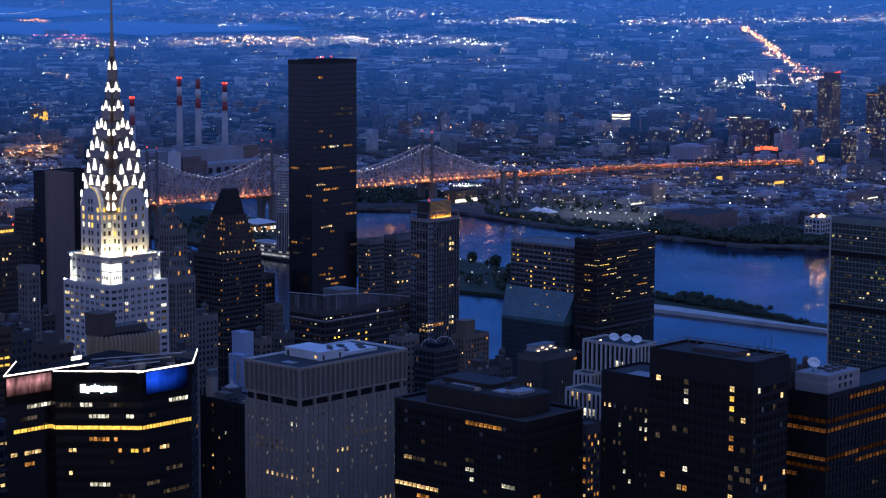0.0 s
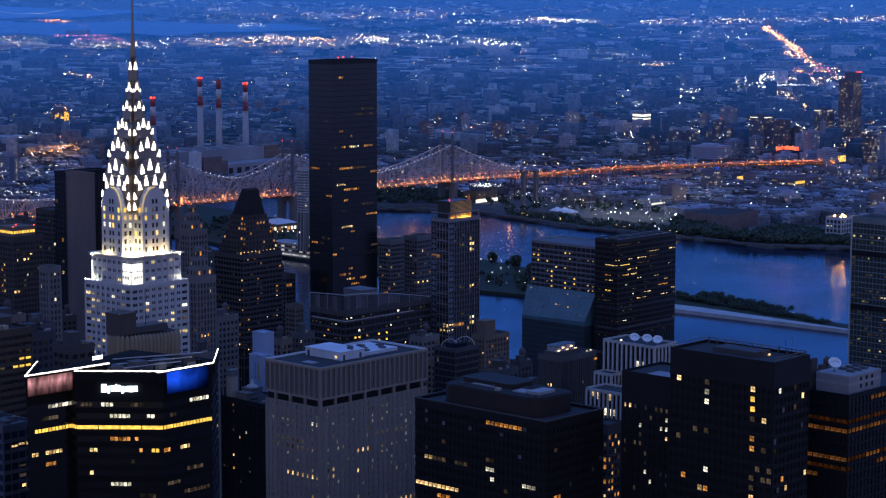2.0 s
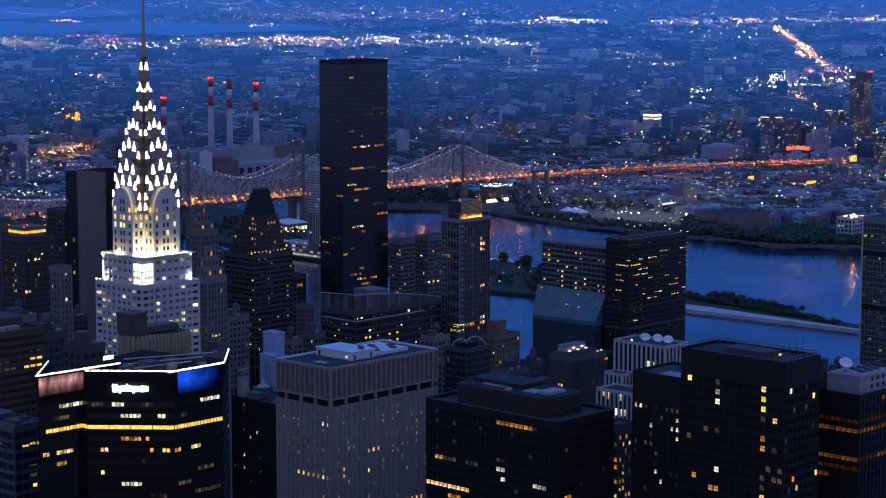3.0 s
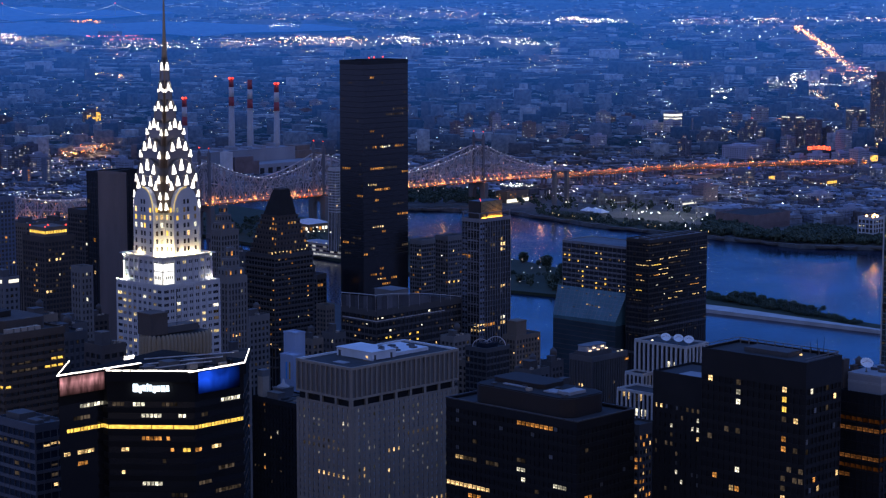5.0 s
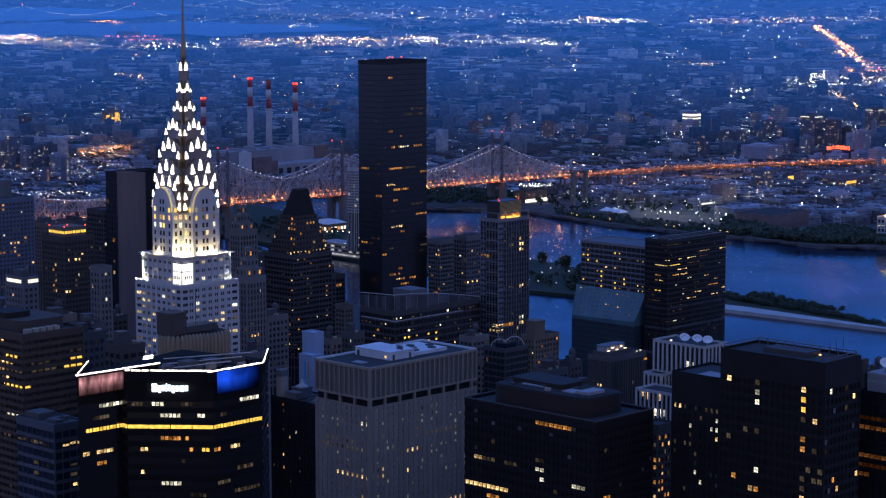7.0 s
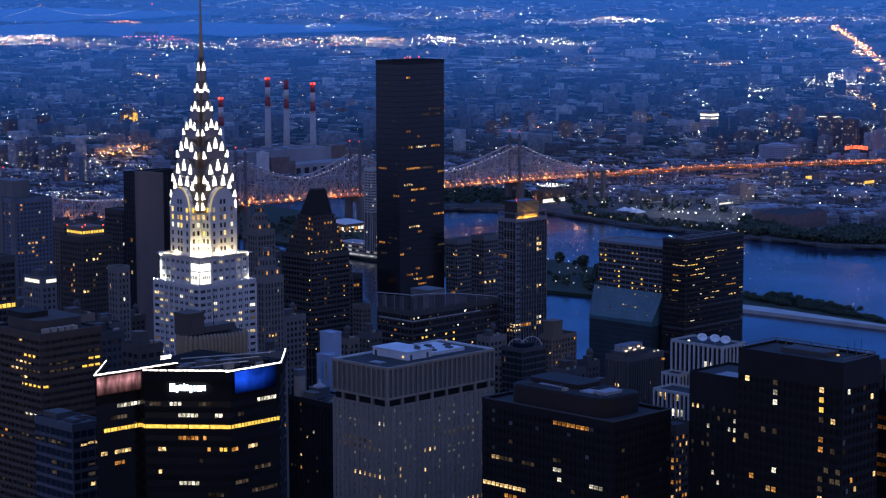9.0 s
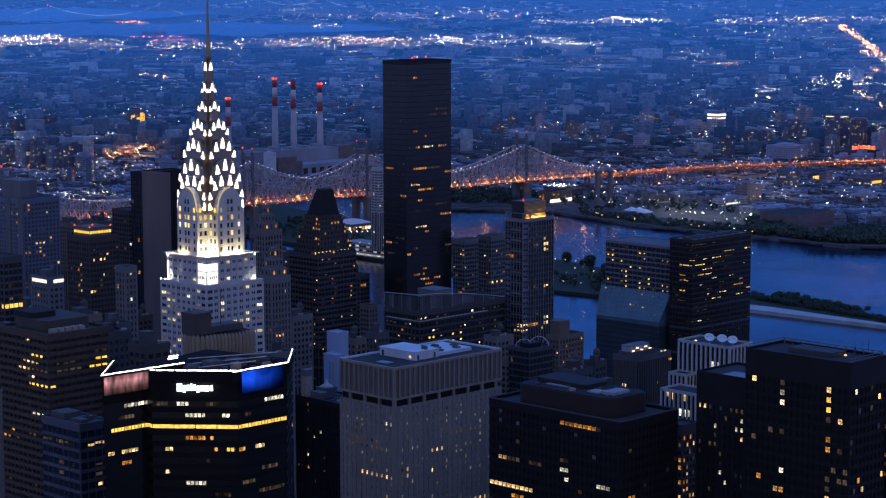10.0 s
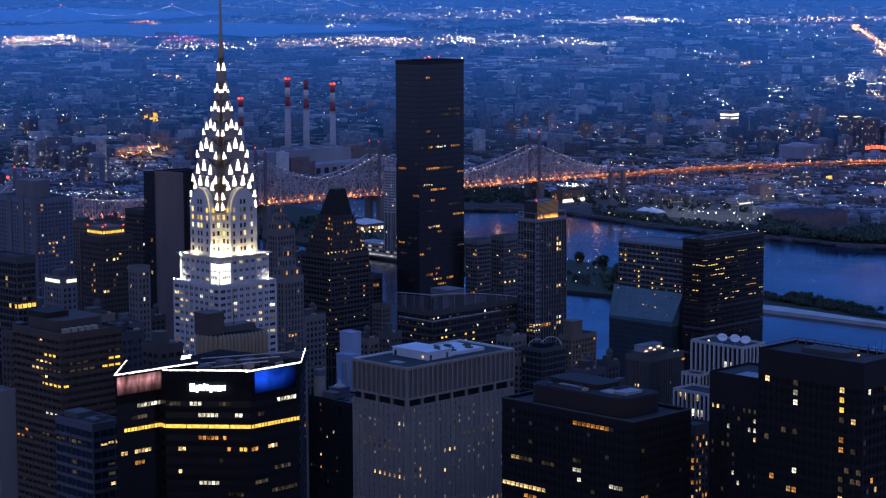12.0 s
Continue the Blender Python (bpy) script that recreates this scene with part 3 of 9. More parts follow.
in_bay = lambda a, d: (a < -2.2 and 10700 < d < 13400) or (a < -7 and 13900 < d < 19000)
inland = lambda a, d: d > curve_at(SHORE, a) + 60 and not in_bay(a, d)
wooded = lambda a, d: (-1.6 < a < 1.5 and d < 3230) or (1.4 < a < 3.4 and d < 3140)
open_front = lambda a, d: inland(a, d) and not wooded(a, d) and not (3 < a < 7.2 and d < 3080) and not (a >= 7.2 and d < 2870)
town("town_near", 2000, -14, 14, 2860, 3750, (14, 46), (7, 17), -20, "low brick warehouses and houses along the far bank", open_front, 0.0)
town("town_middle", 6500, -14, 14, 3700, 7000, (12, 40), (7, 16), -8, "dense low rooftops of the borough beyond the river", inland, 0.07, TOWN_FAR)
built_up = lambda a, d: inland(a, d) and (d < 8000 or noise.noise((a * 0.9, math.log(d) * 7, 3.0)) > 0.1)
town("town_far", 7500, -15, 15, 6500, 30000, (25, 90), (8, 22), 10, "hazy carpet of distant rooftops towards the horizon", built_up, 0.02, TOWN_FAR)

LEAF = island_surface("tree_leaves", [(0.045, 0.07, 0.05), (0.07, 0.095, 0.065), (0.035, 0.058, 0.042)])


def clumps(name, places, label, kind="stuff", r=(2.5, 5), per=14, flat=0.8, tuft=0.45):
    """Tree crowns as many small tilted leaf tufts."""
    v, f = [], []
    for x, y, z, k in places:
        R = rng.uniform(*r) * k
        for _ in range(per):
            p = rng.normal(size=3); p /= np.linalg.norm(p)
            q = p * R * rng.uniform(0.45, 1.0) * np.array([1, 1, flat])
            c = np.array([x, y, z + R * 1.1]) + q
            e1 = rng.normal(size=3); e1 *= R * tuft / np.linalg.norm(e1)
            e2 = rng.normal(size=3); e2 *= R * tuft / np.linalg.norm(e2)
            e3 = np.cross(e1, e2); e3 *= R * tuft * 0.9 / (np.linalg.norm(e3) + 1e-6)
            b = len(v)
            v += [tuple(c + e1), tuple(c + e2), tuple(c - e1), tuple(c - e2), tuple(c + e3), tuple(c - e3)]
            f += [(b, b + 1, b + 4), (b + 1, b + 2, b + 4), (b + 2, b + 3, b + 4), (b + 3, b, b + 4), (b + 1, b, b + 5), (b + 2, b + 1, b + 5), (b + 3, b + 2, b + 5), (b, b + 3, b + 5)]
    return tagged(new(name, mesh_of(name, v, f, LEAF)), label, "trees", kind=kind)


def scatter_trees(n, a0, a1, d0, d1, keep):
    out = []
    while len(out) < n:
        a, d = rng.uniform(a0, a1), d0 * (d1 / d0) ** rng.uniform(0, 1)
        if keep(a, d):
            (x, y, z), k = far(a, d)
            out.append((x, y, z, k))
    return out


clumps("town_trees", scatter_trees(1300, -14, 14, 2950, 4000, inland), "dark street trees among the far rooftops", per=8, r=(3.5, 6.5))


def woods(name, n, a0, a1, d0, d1, label):
    """Belts of far trees: many low tufts, one mesh on the far slope."""
    v, f = [], []
    while len(v) < n * 5:
        a, d = rng.uniform(a0, a1), d0 * (d1 / d0) ** rng.uniform(0, 1)
        if in_bay(a, d) or noise.noise((a * 0.9, math.log(d) * 9, 3.1)) < 0.12:
            continue
        x, y = polar(a, d)
        r = rng.uniform(10, 34)
        h = rng.uniform(8, 15)
        b = len(v)
        for dx, dy, z in ((-r, -8, 0), (r, -8, 0), (r * 0.7, 8, h * 0.8), (-r * 0.6, 8, h), (r * rng.uniform(-0.4, 0.4), 0, h * 1.15)):
            q = radians(a + HEADING)
            v.append(far(*unpolar(x + dx * math.cos(q) + dy * math.sin(q), y - dx * math.sin(q) + dy * math.cos(q)), z)[0])
        f += [(b, b + 1, b + 4), (b + 1, b + 2, b + 4), (b + 2, b + 3, b + 4), (b + 3, b, b + 4)]
    return tagged(new(name, mesh_of(name, v, f, WOODS)), label, "trees", kind="stuff")


# far leaves carry the haze glow too
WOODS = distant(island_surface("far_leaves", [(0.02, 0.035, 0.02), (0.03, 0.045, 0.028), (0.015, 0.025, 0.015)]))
clumps("riverside_trees", scatter_trees(300, -1.6, 1.5, 3010, 3240, lambda a, d: inland(a, d)), "dark riverside park trees below the bridge", r=(3.0, 6.0), per=10)
woods("far_woods", 5200, -14, 14, 3900, 16000, "dark belts of trees across the far plain")
clumps("shore_trees", scatter_trees(640, 7.0, 12.2, 2650, 2860, lambda a, d: curve_at(SHORE, a) + 10 < d < curve_at(SHORE, a) + 105 + 45 * math.sin(a * 2)), "dark belt of trees along the far shore", r=(3.5, 6.5), per=16)

# ---------------------------------------------------------------- town lights
TONES = {
    "white": [(1, 0.95, 0.85), (0.9, 0.95, 1.0), (1, 0.85, 0.6), (1, 0.97, 0.9)],
    "warm": [(1, 0.45, 0.13), (1, 0.38, 0.1), (1, 0.8, 0.5), (1, 0.9, 0.75)],
    "orange": [(1, 0.26, 0.04), (1, 0.33, 0.07), (1, 0.2, 0.03), (1, 0.55, 0.22)],
    "red": [(1, 0.12, 0.1), (1, 0.3, 0.3), (0.9, 0.2, 0.4), (1, 0.15, 0.05)],
    "road": [(1, 0.3, 0.1), (1, 0.8, 0.6), (1, 0.42, 0.12), (1, 0.5, 0.15), (1, 0.24, 0.08)],
    "mix": [(1, 0.6, 0.25), (1, 0.9, 0.75), (0.85, 0.93, 1.0), (0.95, 0.97, 1.0), (1, 0.8, 0.5), (1, 0.3, 0.12)],
}
TONES["faint"] = [(1, 0.85, 0.65), (0.8, 0.9, 1.0), (1, 0.55, 0.22), (1, 0.95, 0.85), (0.72, 0.87, 1.0), (1, 0.42, 0.14), (0.9, 0.96, 1.0), (1, 0.75, 0.45)]
TONES["road_red"] = [(1, 0.17, 0.02), (1, 0.3, 0.05), (1, 0.1, 0.02), (1, 0.24, 0.04), (1, 0.45, 0.15)]
POWER = {"road_red": 8.0, "white": 11.0, "warm": 13.0, "orange": 13.0, "red": 6.0, "road": 12.0, "mix": 10.0, "faint": 3.8}
SHINE = {k: island_glow("lamps_" + k, c, POWER[k]) for k, c in TONES.items()}
LAMPS = {k: ([], []) for k in TONES if k != "road_red"}


def lamp_at(tone, x, y, z, r):
    v, f = LAMPS[tone]
    b = len(v)
    v += [(x + r, y, z), (x, y + r, z), (x - r, y, z), (x, y - r, z), (x, y, z + r), (x, y, z - r)]
    f += [(b, b + 1, b + 4), (b + 1, b + 2, b + 4), (b + 2, b + 3, b + 4), (b + 3, b, b + 4), (b + 1, b, b + 5), (b + 2, b + 1, b + 5), (b + 3, b + 2, b + 5), (b, b + 3, b + 5)]


def light_stretch(a0, d0, a1, d1, n, wide, tone):
    """A stretch of lamps: bearing and range at both ends, lamps, width as a share of the range, tone."""
    for _ in range(round(n * 2.1)):
        u = rng.uniform(0, 1)
        a = a0 + (a1 - a0) * u + rng.normal() * 0.06
        d = d0 * (d1 / d0) ** u * (1 + wide * rng.uniform(-1, 1))
        (x, y, z), k = far(a, d)
        lamp_at(tone, x, y, z + 19 * k, (0.32 + 0.95 * rng.uniform(0, 1) ** 2.5) * (0.55 if d < 3800 else 0.8 if d < 6500 else 0.95))


light_stretch(-6.56, 9567, 0.02, 9949, 150, 0.051, 'mix')
light_stretch(-5.82, 9698, -1.94, 9955, 60, 0.03, 'warm')
light_stretch(-11.10, 9983, -6.56, 9158, 45, 0.05, 'mix')
light_stretch(-4.33, 7885, 9.10, 7725, 50, 0.109, 'warm')
light_stretch(-3.88, 10293, -2.53, 9658, 45, 0.03, 'mix')
light_stretch(-1.34, 10272, -0.44, 9505, 50, 0.037, 'white')
light_stretch(-12.97, 10289, -11.10, 10636, 90, 0.04, 'mix')
light_stretch(-11.11, 9014, -6.71, 9293, 50, 0.034, 'mix')
light_stretch(0.02, 10610, 2.86, 9377, 45, 0.030, 'white')
light_stretch(1.36, 13254, 4.95, 13581, 110, 0.040, 'white')
light_stretch(3.16, 14150, 3.91, 14161, 30, 0.032, 'warm')
light_stretch(6.14, 13327, 9.37, 14010, 90, 0.050, 'mix')
light_stretch(9.52, 14016, 13.40, 14524, 55, 0.04, 'mix')
light_stretch(-4.62, 12516, -3.73, 12501, 14, 0.028, 'white')
light_stretch(-9.3, 10450, -7.9, 10500, 26, 0.006, 'red')
light_stretch(-8.8, 9950, -7.6, 9980, 18, 0.006, 'red')
light_stretch(-13.0, 10050, -11.3, 10500, 60, 0.03, 'warm')
light_stretch(-9.71, 13727, -8.91, 13412, 14, 0.021, 'orange')
light_stretch(-5.36, 14676, 1.06, 15133, 60, 0.065, 'warm')
light_stretch(9.30, 12399, 10.86, 6684, 190, 0.022, 'road')
light_stretch(8.68, 6018, 9.63, 6557, 60, 0.045, 'white')
light_stretch(8.9, 5750, 9.9, 6450, 34, 0.05, 'mix')
light_stretch(9.9, 6500, 11.2, 6600, 60, 0.03, 'road')
light_stretch(9.6, 5900, 10.3, 5350, 30, 0.03, 'warm')
light_stretch(9.55, 6726, 11.16, 6180, 60, 0.029, 'mix')
light_stretch(7.06, 5726, 8.39, 5693, 30, 0.018, 'white')
light_stretch(10.43, 6744, 12.02, 6963, 22, 0.016, 'orange')
light_stretch(4.36, 8517, 7.34, 7555, 18, 0.048, 'white')
light_stretch(5.56, 7355, 6.90, 7208, 20, 0.022, 'warm')
light_stretch(-10.08, 3748, -8.68, 3966, 42, 0.03, 'orange')
light_stretch(-9.71, 3823, -8.83, 3871, 14, 0.016, 'warm')
light_stretch(-13.06, 3755, -10.01, 3662, 40, 0.028, 'warm')
light_stretch(-9.39, 5118, -8.96, 4823, 10, 0.019, 'orange')
light_stretch(-9.08, 6717, -8.35, 6435, 14, 0.015, 'warm')
light_stretch(5.94, 5331, 6.32, 4848, 14, 0.012, 'white')
light_stretch(3.19, 3511, 9.45, 3655, 26, 0.017, 'warm')
light_stretch(3.19, 3239, 7.69, 3222, 40, 0.025, 'mix')
light_stretch(1.68, 3154, 2.44, 3156, 30, 0.007, 'white')
light_stretch(7.69, 3264, 13.07, 3408, 60, 0.035, 'white')
light_stretch(10.33, 3888, 13.04, 4320, 70, 0.060, 'warm')
light_stretch(-10.24, 7990, 3.17, 7207, 40, 0.056, 'mix')
light_stretch(-10.26, 6103, 13.01, 5885, 60, 0.092, 'mix')
light_stretch(-10.28, 4752, 13.03, 4799, 45, 0.082, 'mix')
light_stretch(-4.36, 4084, 13.04, 4153, 60, 0.055, 'mix')
light_stretch(11.15, 7133, 11.92, 4301, 40, 0.040, 'warm')
light_stretch(-8.77, 8950, 0.17, 9365, 90, 0.028, 'mix')
light_stretch(0.17, 9505, 3.16, 9244, 40, 0.022, 'white')
light_stretch(10.58, 6413, 13.46, 6175, 40, 0.037, 'mix')
light_stretch(6.14, 11431, 9.09, 10570, 20, 0.064, 'white')
light_stretch(-12.97, 9540, -10.23, 9804, 60, 0.036, 'mix')
light_stretch(11.12, 14087, 13.40, 15930, 40, 0.064, 'mix')
light_stretch(-1.93, 17639, 1.66, 16501, 20, 0.074, 'white')
light_stretch(9.30, 12399, 10.94, 6686, 70, 0.032, 'orange')
light_stretch(10.21, 6958, 10.94, 6686, 45, 0.021, 'orange')
light_stretch(9.90, 8507, 10.24, 7990, 25, 0.025, 'road')
light_stretch(8.97, 6319, 9.77, 6731, 40, 0.025, 'white')
light_stretch(9.70, 6036, 10.43, 6050, 26, 0.009, 'white')
light_stretch(10.23, 5962, 10.45, 4899, 24, 0.016, 'warm')
light_stretch(-11.38, 3092, -9.67, 3074, 40, 0.010, 'white')
light_stretch(2.77, 3034, 3.72, 3097, 16, 0.010, 'white')
light_stretch(1.68, 3138, 2.44, 3156, 20, 0.007, 'white')
light_stretch(2.43, 4357, 4.69, 3618, 10, 0.086, 'white')
light_stretch(-13.04, 4320, -8.84, 3649, 70, 0.085, 'warm')
light_stretch(-13.05, 3926, -10.02, 3371, 70, 0.066, 'mix')
light_stretch(-10.01, 3826, -8.68, 3917, 14, 0.02, 'orange')
light_stretch(-11.21, 3017, -9.82, 2947, 14, 0.014, 'orange')
light_stretch(-11.74, 4298, -8.68, 4093, 40, 0.038, 'mix')
light_stretch(-13.07, 3408, -9.43, 3457, 60, 0.041, 'mix')
light_stretch(-13.02, 4890, -8.67, 4730, 40, 0.043, 'mix')
light_stretch(-0.59, 4509, 6.18, 4456, 26, 0.060, 'mix')
light_stretch(6.92, 4385, 13.03, 4547, 90, 0.046, 'mix')
light_stretch(10.42, 7116, 11.73, 6956, 20, 0.016, 'red')
# single strong lamps
for i, (a, d) in enumerate(((11.32, 6549), (12.85, 6055), (12.05, 4296), (12.28, 5377), (10.63, 7132), (10.85, 7007), (7.2, 5450), (7.52, 5401), (7.17, 5190), (6.7, 4205), (6.87, 4191), (11.58, 19900), (6.91, 8609), (5.19, 7776), (5.64, 7878), (9.48, 6549), (9.75, 6276), (9.23, 5964), (9.31, 6926))):
    (x, y, z), k = far(a, d)
    lamp_at("white", x, y, z + 18 * k, (1.5, 1.2, 1.6, 1.3, 1.2)[i % 5])
for i, (a, d) in enumerate(((4.43, 2977), (3.35, 2940), (3.81, 2992), (3.39, 2977), (6.47, 3053), (6.55, 3053), (9.54, 3134), (9.62, 3069), (9.69, 3038), (9.47, 3053), (9.1, 2955), (10.04, 2919), (5.39, 2828), (5.5, 2828), (5.64, 2815), (5.31, 2750), (5.85, 2815), (6.16, 2731), (5.88, 2681), (6.41, 2782), (6.67, 2645), (6.99, 2750), (6.76, 2731), (6.55, 2675), (7.11, 2808), (6.32, 2815))):
    (x, y, z), k = far(a, d)
    lamp_at("white", x, y, z + 17 * k, (1.0, 0.7, 0.85, 0.6)[i % 4])
for i, (a, d) in enumerate(((5.98, 3336), (5.7, 3299), (6.93, 3383), (3.06, 3554), (3.96, 3533), (4.35, 3544), (4.67, 3201))):
    (x, y, z), k = far(a, d)
    lamp_at("orange", x, y, z + 17 * k, (1.3, 0.9, 0.8)[i % 3])
for _ in range(12000):
    a, d = rng.uniform(-13.5, 13.5), 2950 * 6.5 ** rng.uniform(0, 1)
    dense = noise.noise((a * 1.1, math.log(d) * 11, 0.0)) + 0.6 * noise.noise((a * 4, math.log(d) * 40, 5.0))
    if inland(a, d) and dense > rng.uniform(-0.5 if d < 4200 else -0.6, 0.9):
        (x, y, z), k = far(a, d)
        lamp_at("faint", x, y, z + 18 * k, (rng.uniform(0.22, 0.5) if rng.random() < 0.92 else rng.uniform(0.55, 0.9)) * (1.5 if d < 3900 else 1.1))


def flush_lamps():
    names = {"white": "white_town_lights", "warm": "warm_town_lights", "orange": "sodium_town_lights", "red": "red_town_lights", "road": "highway_lights", "mix": "mixed_town_lights", "faint": "faint_town_lights"}
    labels = {"white": "scattered small white lamps of the far town", "warm": "scattered warm lamps of the far town", "orange": "clusters of orange sodium lamps in the far town",
              "red": "rows of small red marker lamps by the bay", "road": "head and tail lights along a straight boulevard", "mix": "bright mixed lamps of the far town", "faint": "countless small lamps and lit windows in the far town"}
    for k, (v, f) in LAMPS.items():
        tagged(new(names[k], mesh_of(names[k], v, f, SHINE[k])), labels[k], "lights", kind="stuff")


flush_lamps()
# ---------------------------------------------------------------- river bridge
DECK_LAMP = glow("sodium_lamp", (1.0, 0.31, 0.05), 9.0, 0.5, 1.5)
CHORD_LAMP = glow("white_bulb", (0.85, 0.92, 1.0), 3.0, 0.6, 1.4)
# deck colour warmed for the sodium light falling on it
DECK_GLOW = surface("lamp_tinted_deck", (0.11, 0.075, 0.06), 0.8)
BY, HALF_DECK = 2095.0, 9.4
# steel tinted brown, the orange lamplight put into its colour
VIADUCT_STEEL = surface("lamp_tinted_steel", (0.3, 0.2, 0.15), 0.7, rand=0.1)
TOWER_STEEL = surface("dark_tower_steel", (0.17, 0.165, 0.19), 0.7, rand=0.1)
bridge = thing("bridge", 0, 0, 0, "grey steel cantilever truss bridge with orange deck lamps over water", "bridge")
TOWERS = [1385.0, 1745.0, 1942.0, 2255.0]
ENDS = (1240.0, 2402.0)


def deck_z(x):
    return 43.5 - 6.5 * max(0.0, min(1.0, (x - 1745) / 527)) - 3.0 * max(0.0, min(1.0, (x - 2272) / 148))


def chord_z(x):
    """Height of the upper chord: peaks at the towers, low at mid-span."""
    pts = [(ENDS[0], 12.0)] + [(TOWERS[0], 54.0), (0.5 * (TOWERS[0] + TOWERS[1]), 19.0), (TOWERS[1], 54.0), (0.5 * (TOWERS[1] + TOWERS[2]), 26.0), (TOWERS[2], 54.0),
                              (0.5 * (TOWERS[2] + TOWERS[3]), 19.0), (TOWERS[3], 52.0), (ENDS[1], 12.0)]
    for (x0, h0), (x1, h1) in zip(pts, pts[1:]):
        if x <= x1:
            u = (x - x0) / (x1 - x0)
            lo, hi = min(h0, h1), max(h0, h1)
            q = u if h1 > h0 else 1 - u
            return deck_z(x) + lo + (hi - lo) * q ** (2.4 if x < 1560 else 1.55)
    return deck_z(x) + 12


for side in (-HALF_DECK, HALF_DECK):
    n = 68
    xs = [ENDS[0] + (ENDS[1] - ENDS[0]) * i / n for i in range(n + 1)]
    up = [(x, BY + side, chord_z(x)) for x in xs]
    lowr = [(x, BY + side, deck_z(x)) for x in xs]
    part("upper_chord", bar_mesh("upper_chord", list(zip(up, up[1:])), 0.6, BRIDGE_STEEL), bridge)
    part("lower_chord", bar_mesh("lower_chord", list(zip(lowr, lowr[1:])), 0.8, BRIDGE_STEEL), bridge)
    braces = [(up[i], lowr[i + 1]) if (i // 2) % 2 else (lowr[i], up[i + 1]) for i in range(n)]
    half = lambda p, q: tuple((a + b) / 2 for a, b in zip(p, q))
    mid = [half(up[i], lowr[i]) for i in range(n + 1)]
    lattice = []
    for i in range(n):
        for q in (0.5,):
            x = xs[i] + (xs[i + 1] - xs[i]) * q
            lattice.append(((x, BY + side, deck_z(x)), (x, BY + side, chord_z(x))))
        hi = max(1, round((up[i][2] - lowr[i][2]) / 17))
        for k in range(hi):
            za, zb = (lowr[j][2] + (up[j][2] - lowr[j][2]) * (k + j - i) / hi for j in (i, i + 1))
            zc, zd = (lowr[j][2] + (up[j][2] - lowr[j][2]) * (k + 1 - j + i) / hi for j in (i, i + 1))
            lattice += [((xs[i], BY + side, za), (xs[i + 1], BY + side, zb)), ((xs[i], BY + side, zc), (xs[i + 1], BY + side, zd))]
    part("cross_bracing", bar_mesh("cross_bracing", braces + list(zip(mid, mid[1:])) + lattice, 0.3, BRIDGE_STEEL), bridge, "dense lattice of thin steel braces", kind="stuff")
    for i in range(0, n + 1):
        part("truss_post", bar_mesh("truss_post", [(lowr[i], up[i])], 0.6, BRIDGE_STEEL), bridge)
        if i < n:
            a, b = (lowr[i], up[i + 1]) if (i // 2) % 2 else (up[i], lowr[i + 1])
            part("truss_diagonal", bar_mesh("truss_diagonal", [(a, b)], 0.5, BRIDGE_STEEL), bridge)
bulb = tube_mesh("bulb", [(0.15, -0.34), (0.35, -0.16), (0.35, 0.16), (0.15, 0.34)], CHORD_LAMP, 8)
sod = tube_mesh("deck_lamp", [(0.2, -0.55), (0.5, -0.25), (0.5, 0.25), (0.2, 0.55)], DECK_LAMP, 8)
bulbs = 160
for i in range(bulbs + 1):
    x = ENDS[0] + (ENDS[1] - ENDS[0]) * i / bulbs
    part("bulb", bulb, bridge, at=(x, BY - HALF_DECK, chord_z(x) + 1.4))
n = 96
more = []
for i in range(n + 1):
    x = ENDS[0] + (ENDS[1] - ENDS[0]) * i / n
    part("deck_lamp", sod, bridge, at=(x + 2, BY - HALF_DECK - 0.8, deck_z(x) + 1.8))
    for q in range(24):
        more.append((x + 0.505 * q, BY - HALF_DECK - 1.2 + 4 * (q % 3), deck_z(x) + (-1.9, 5.6, -1.6, 0.6, -1.8, 6.4, -1.2, -1.7, 2.0, -1.4)[q % 10] + 0.4 * math.sin(i * 2.1 + q * 1.7), 0.27 + 0.34 * ((i * 0.618 + q * 0.377) % 1) ** 3))
for (x0, y0, z0), (x1, y1, z1) in (((2402, 2095, 34), (2640, 2070, 32.5)), ((2640, 2070, 32.5), (2881, 1985, 30)), ((2881, 1985, 30), (3010, 1930, 28))):
    for i in range(420):
        u = i / 420
        more.append((x0 + (x1 - x0) * u, y0 + (y1 - y0) * u - 3 + 3 * (i % 3), z0 + (z1 - z0) * u + (-3.4, 0.9, -2.6, -0.2, -4.2, 1.4)[i % 6], 0.24 + 0.26 * ((i * 0.618) % 1) ** 3 + (0.45 if i % 17 == 0 else 0)))
v, f = [], []
for x, y, z, r in more:
    k = len(v)
    v += [(x + r, y, z), (x, y + r, z), (x - r, y, z), (x, y - r, z), (x, y, z + r), (x, y, z - r)]
    f += [(k, k + 1, k + 4), (k + 1, k + 2, k + 4), (k + 2, k + 3, k + 4), (k + 3, k, k + 4), (k + 1, k, k + 5), (k + 2, k + 1, k + 5), (k + 3, k + 2, k + 5), (k, k + 3, k + 5)]
part("traffic_lights", mesh_of("traffic_lights", v, f, SHINE["road_red"]), bridge, "countless small orange and red deck lights", kind="stuff")
dx = [ENDS[0] + (ENDS[1] - ENDS[0]) * i / 24 for i in range(25)]
dv = [(x, BY + s, deck_z(x) + h) for x in dx for s, h in ((-9.0, -2.4), (9.0, -2.4), (9.0, -1.0), (-9.0, -1.0))]
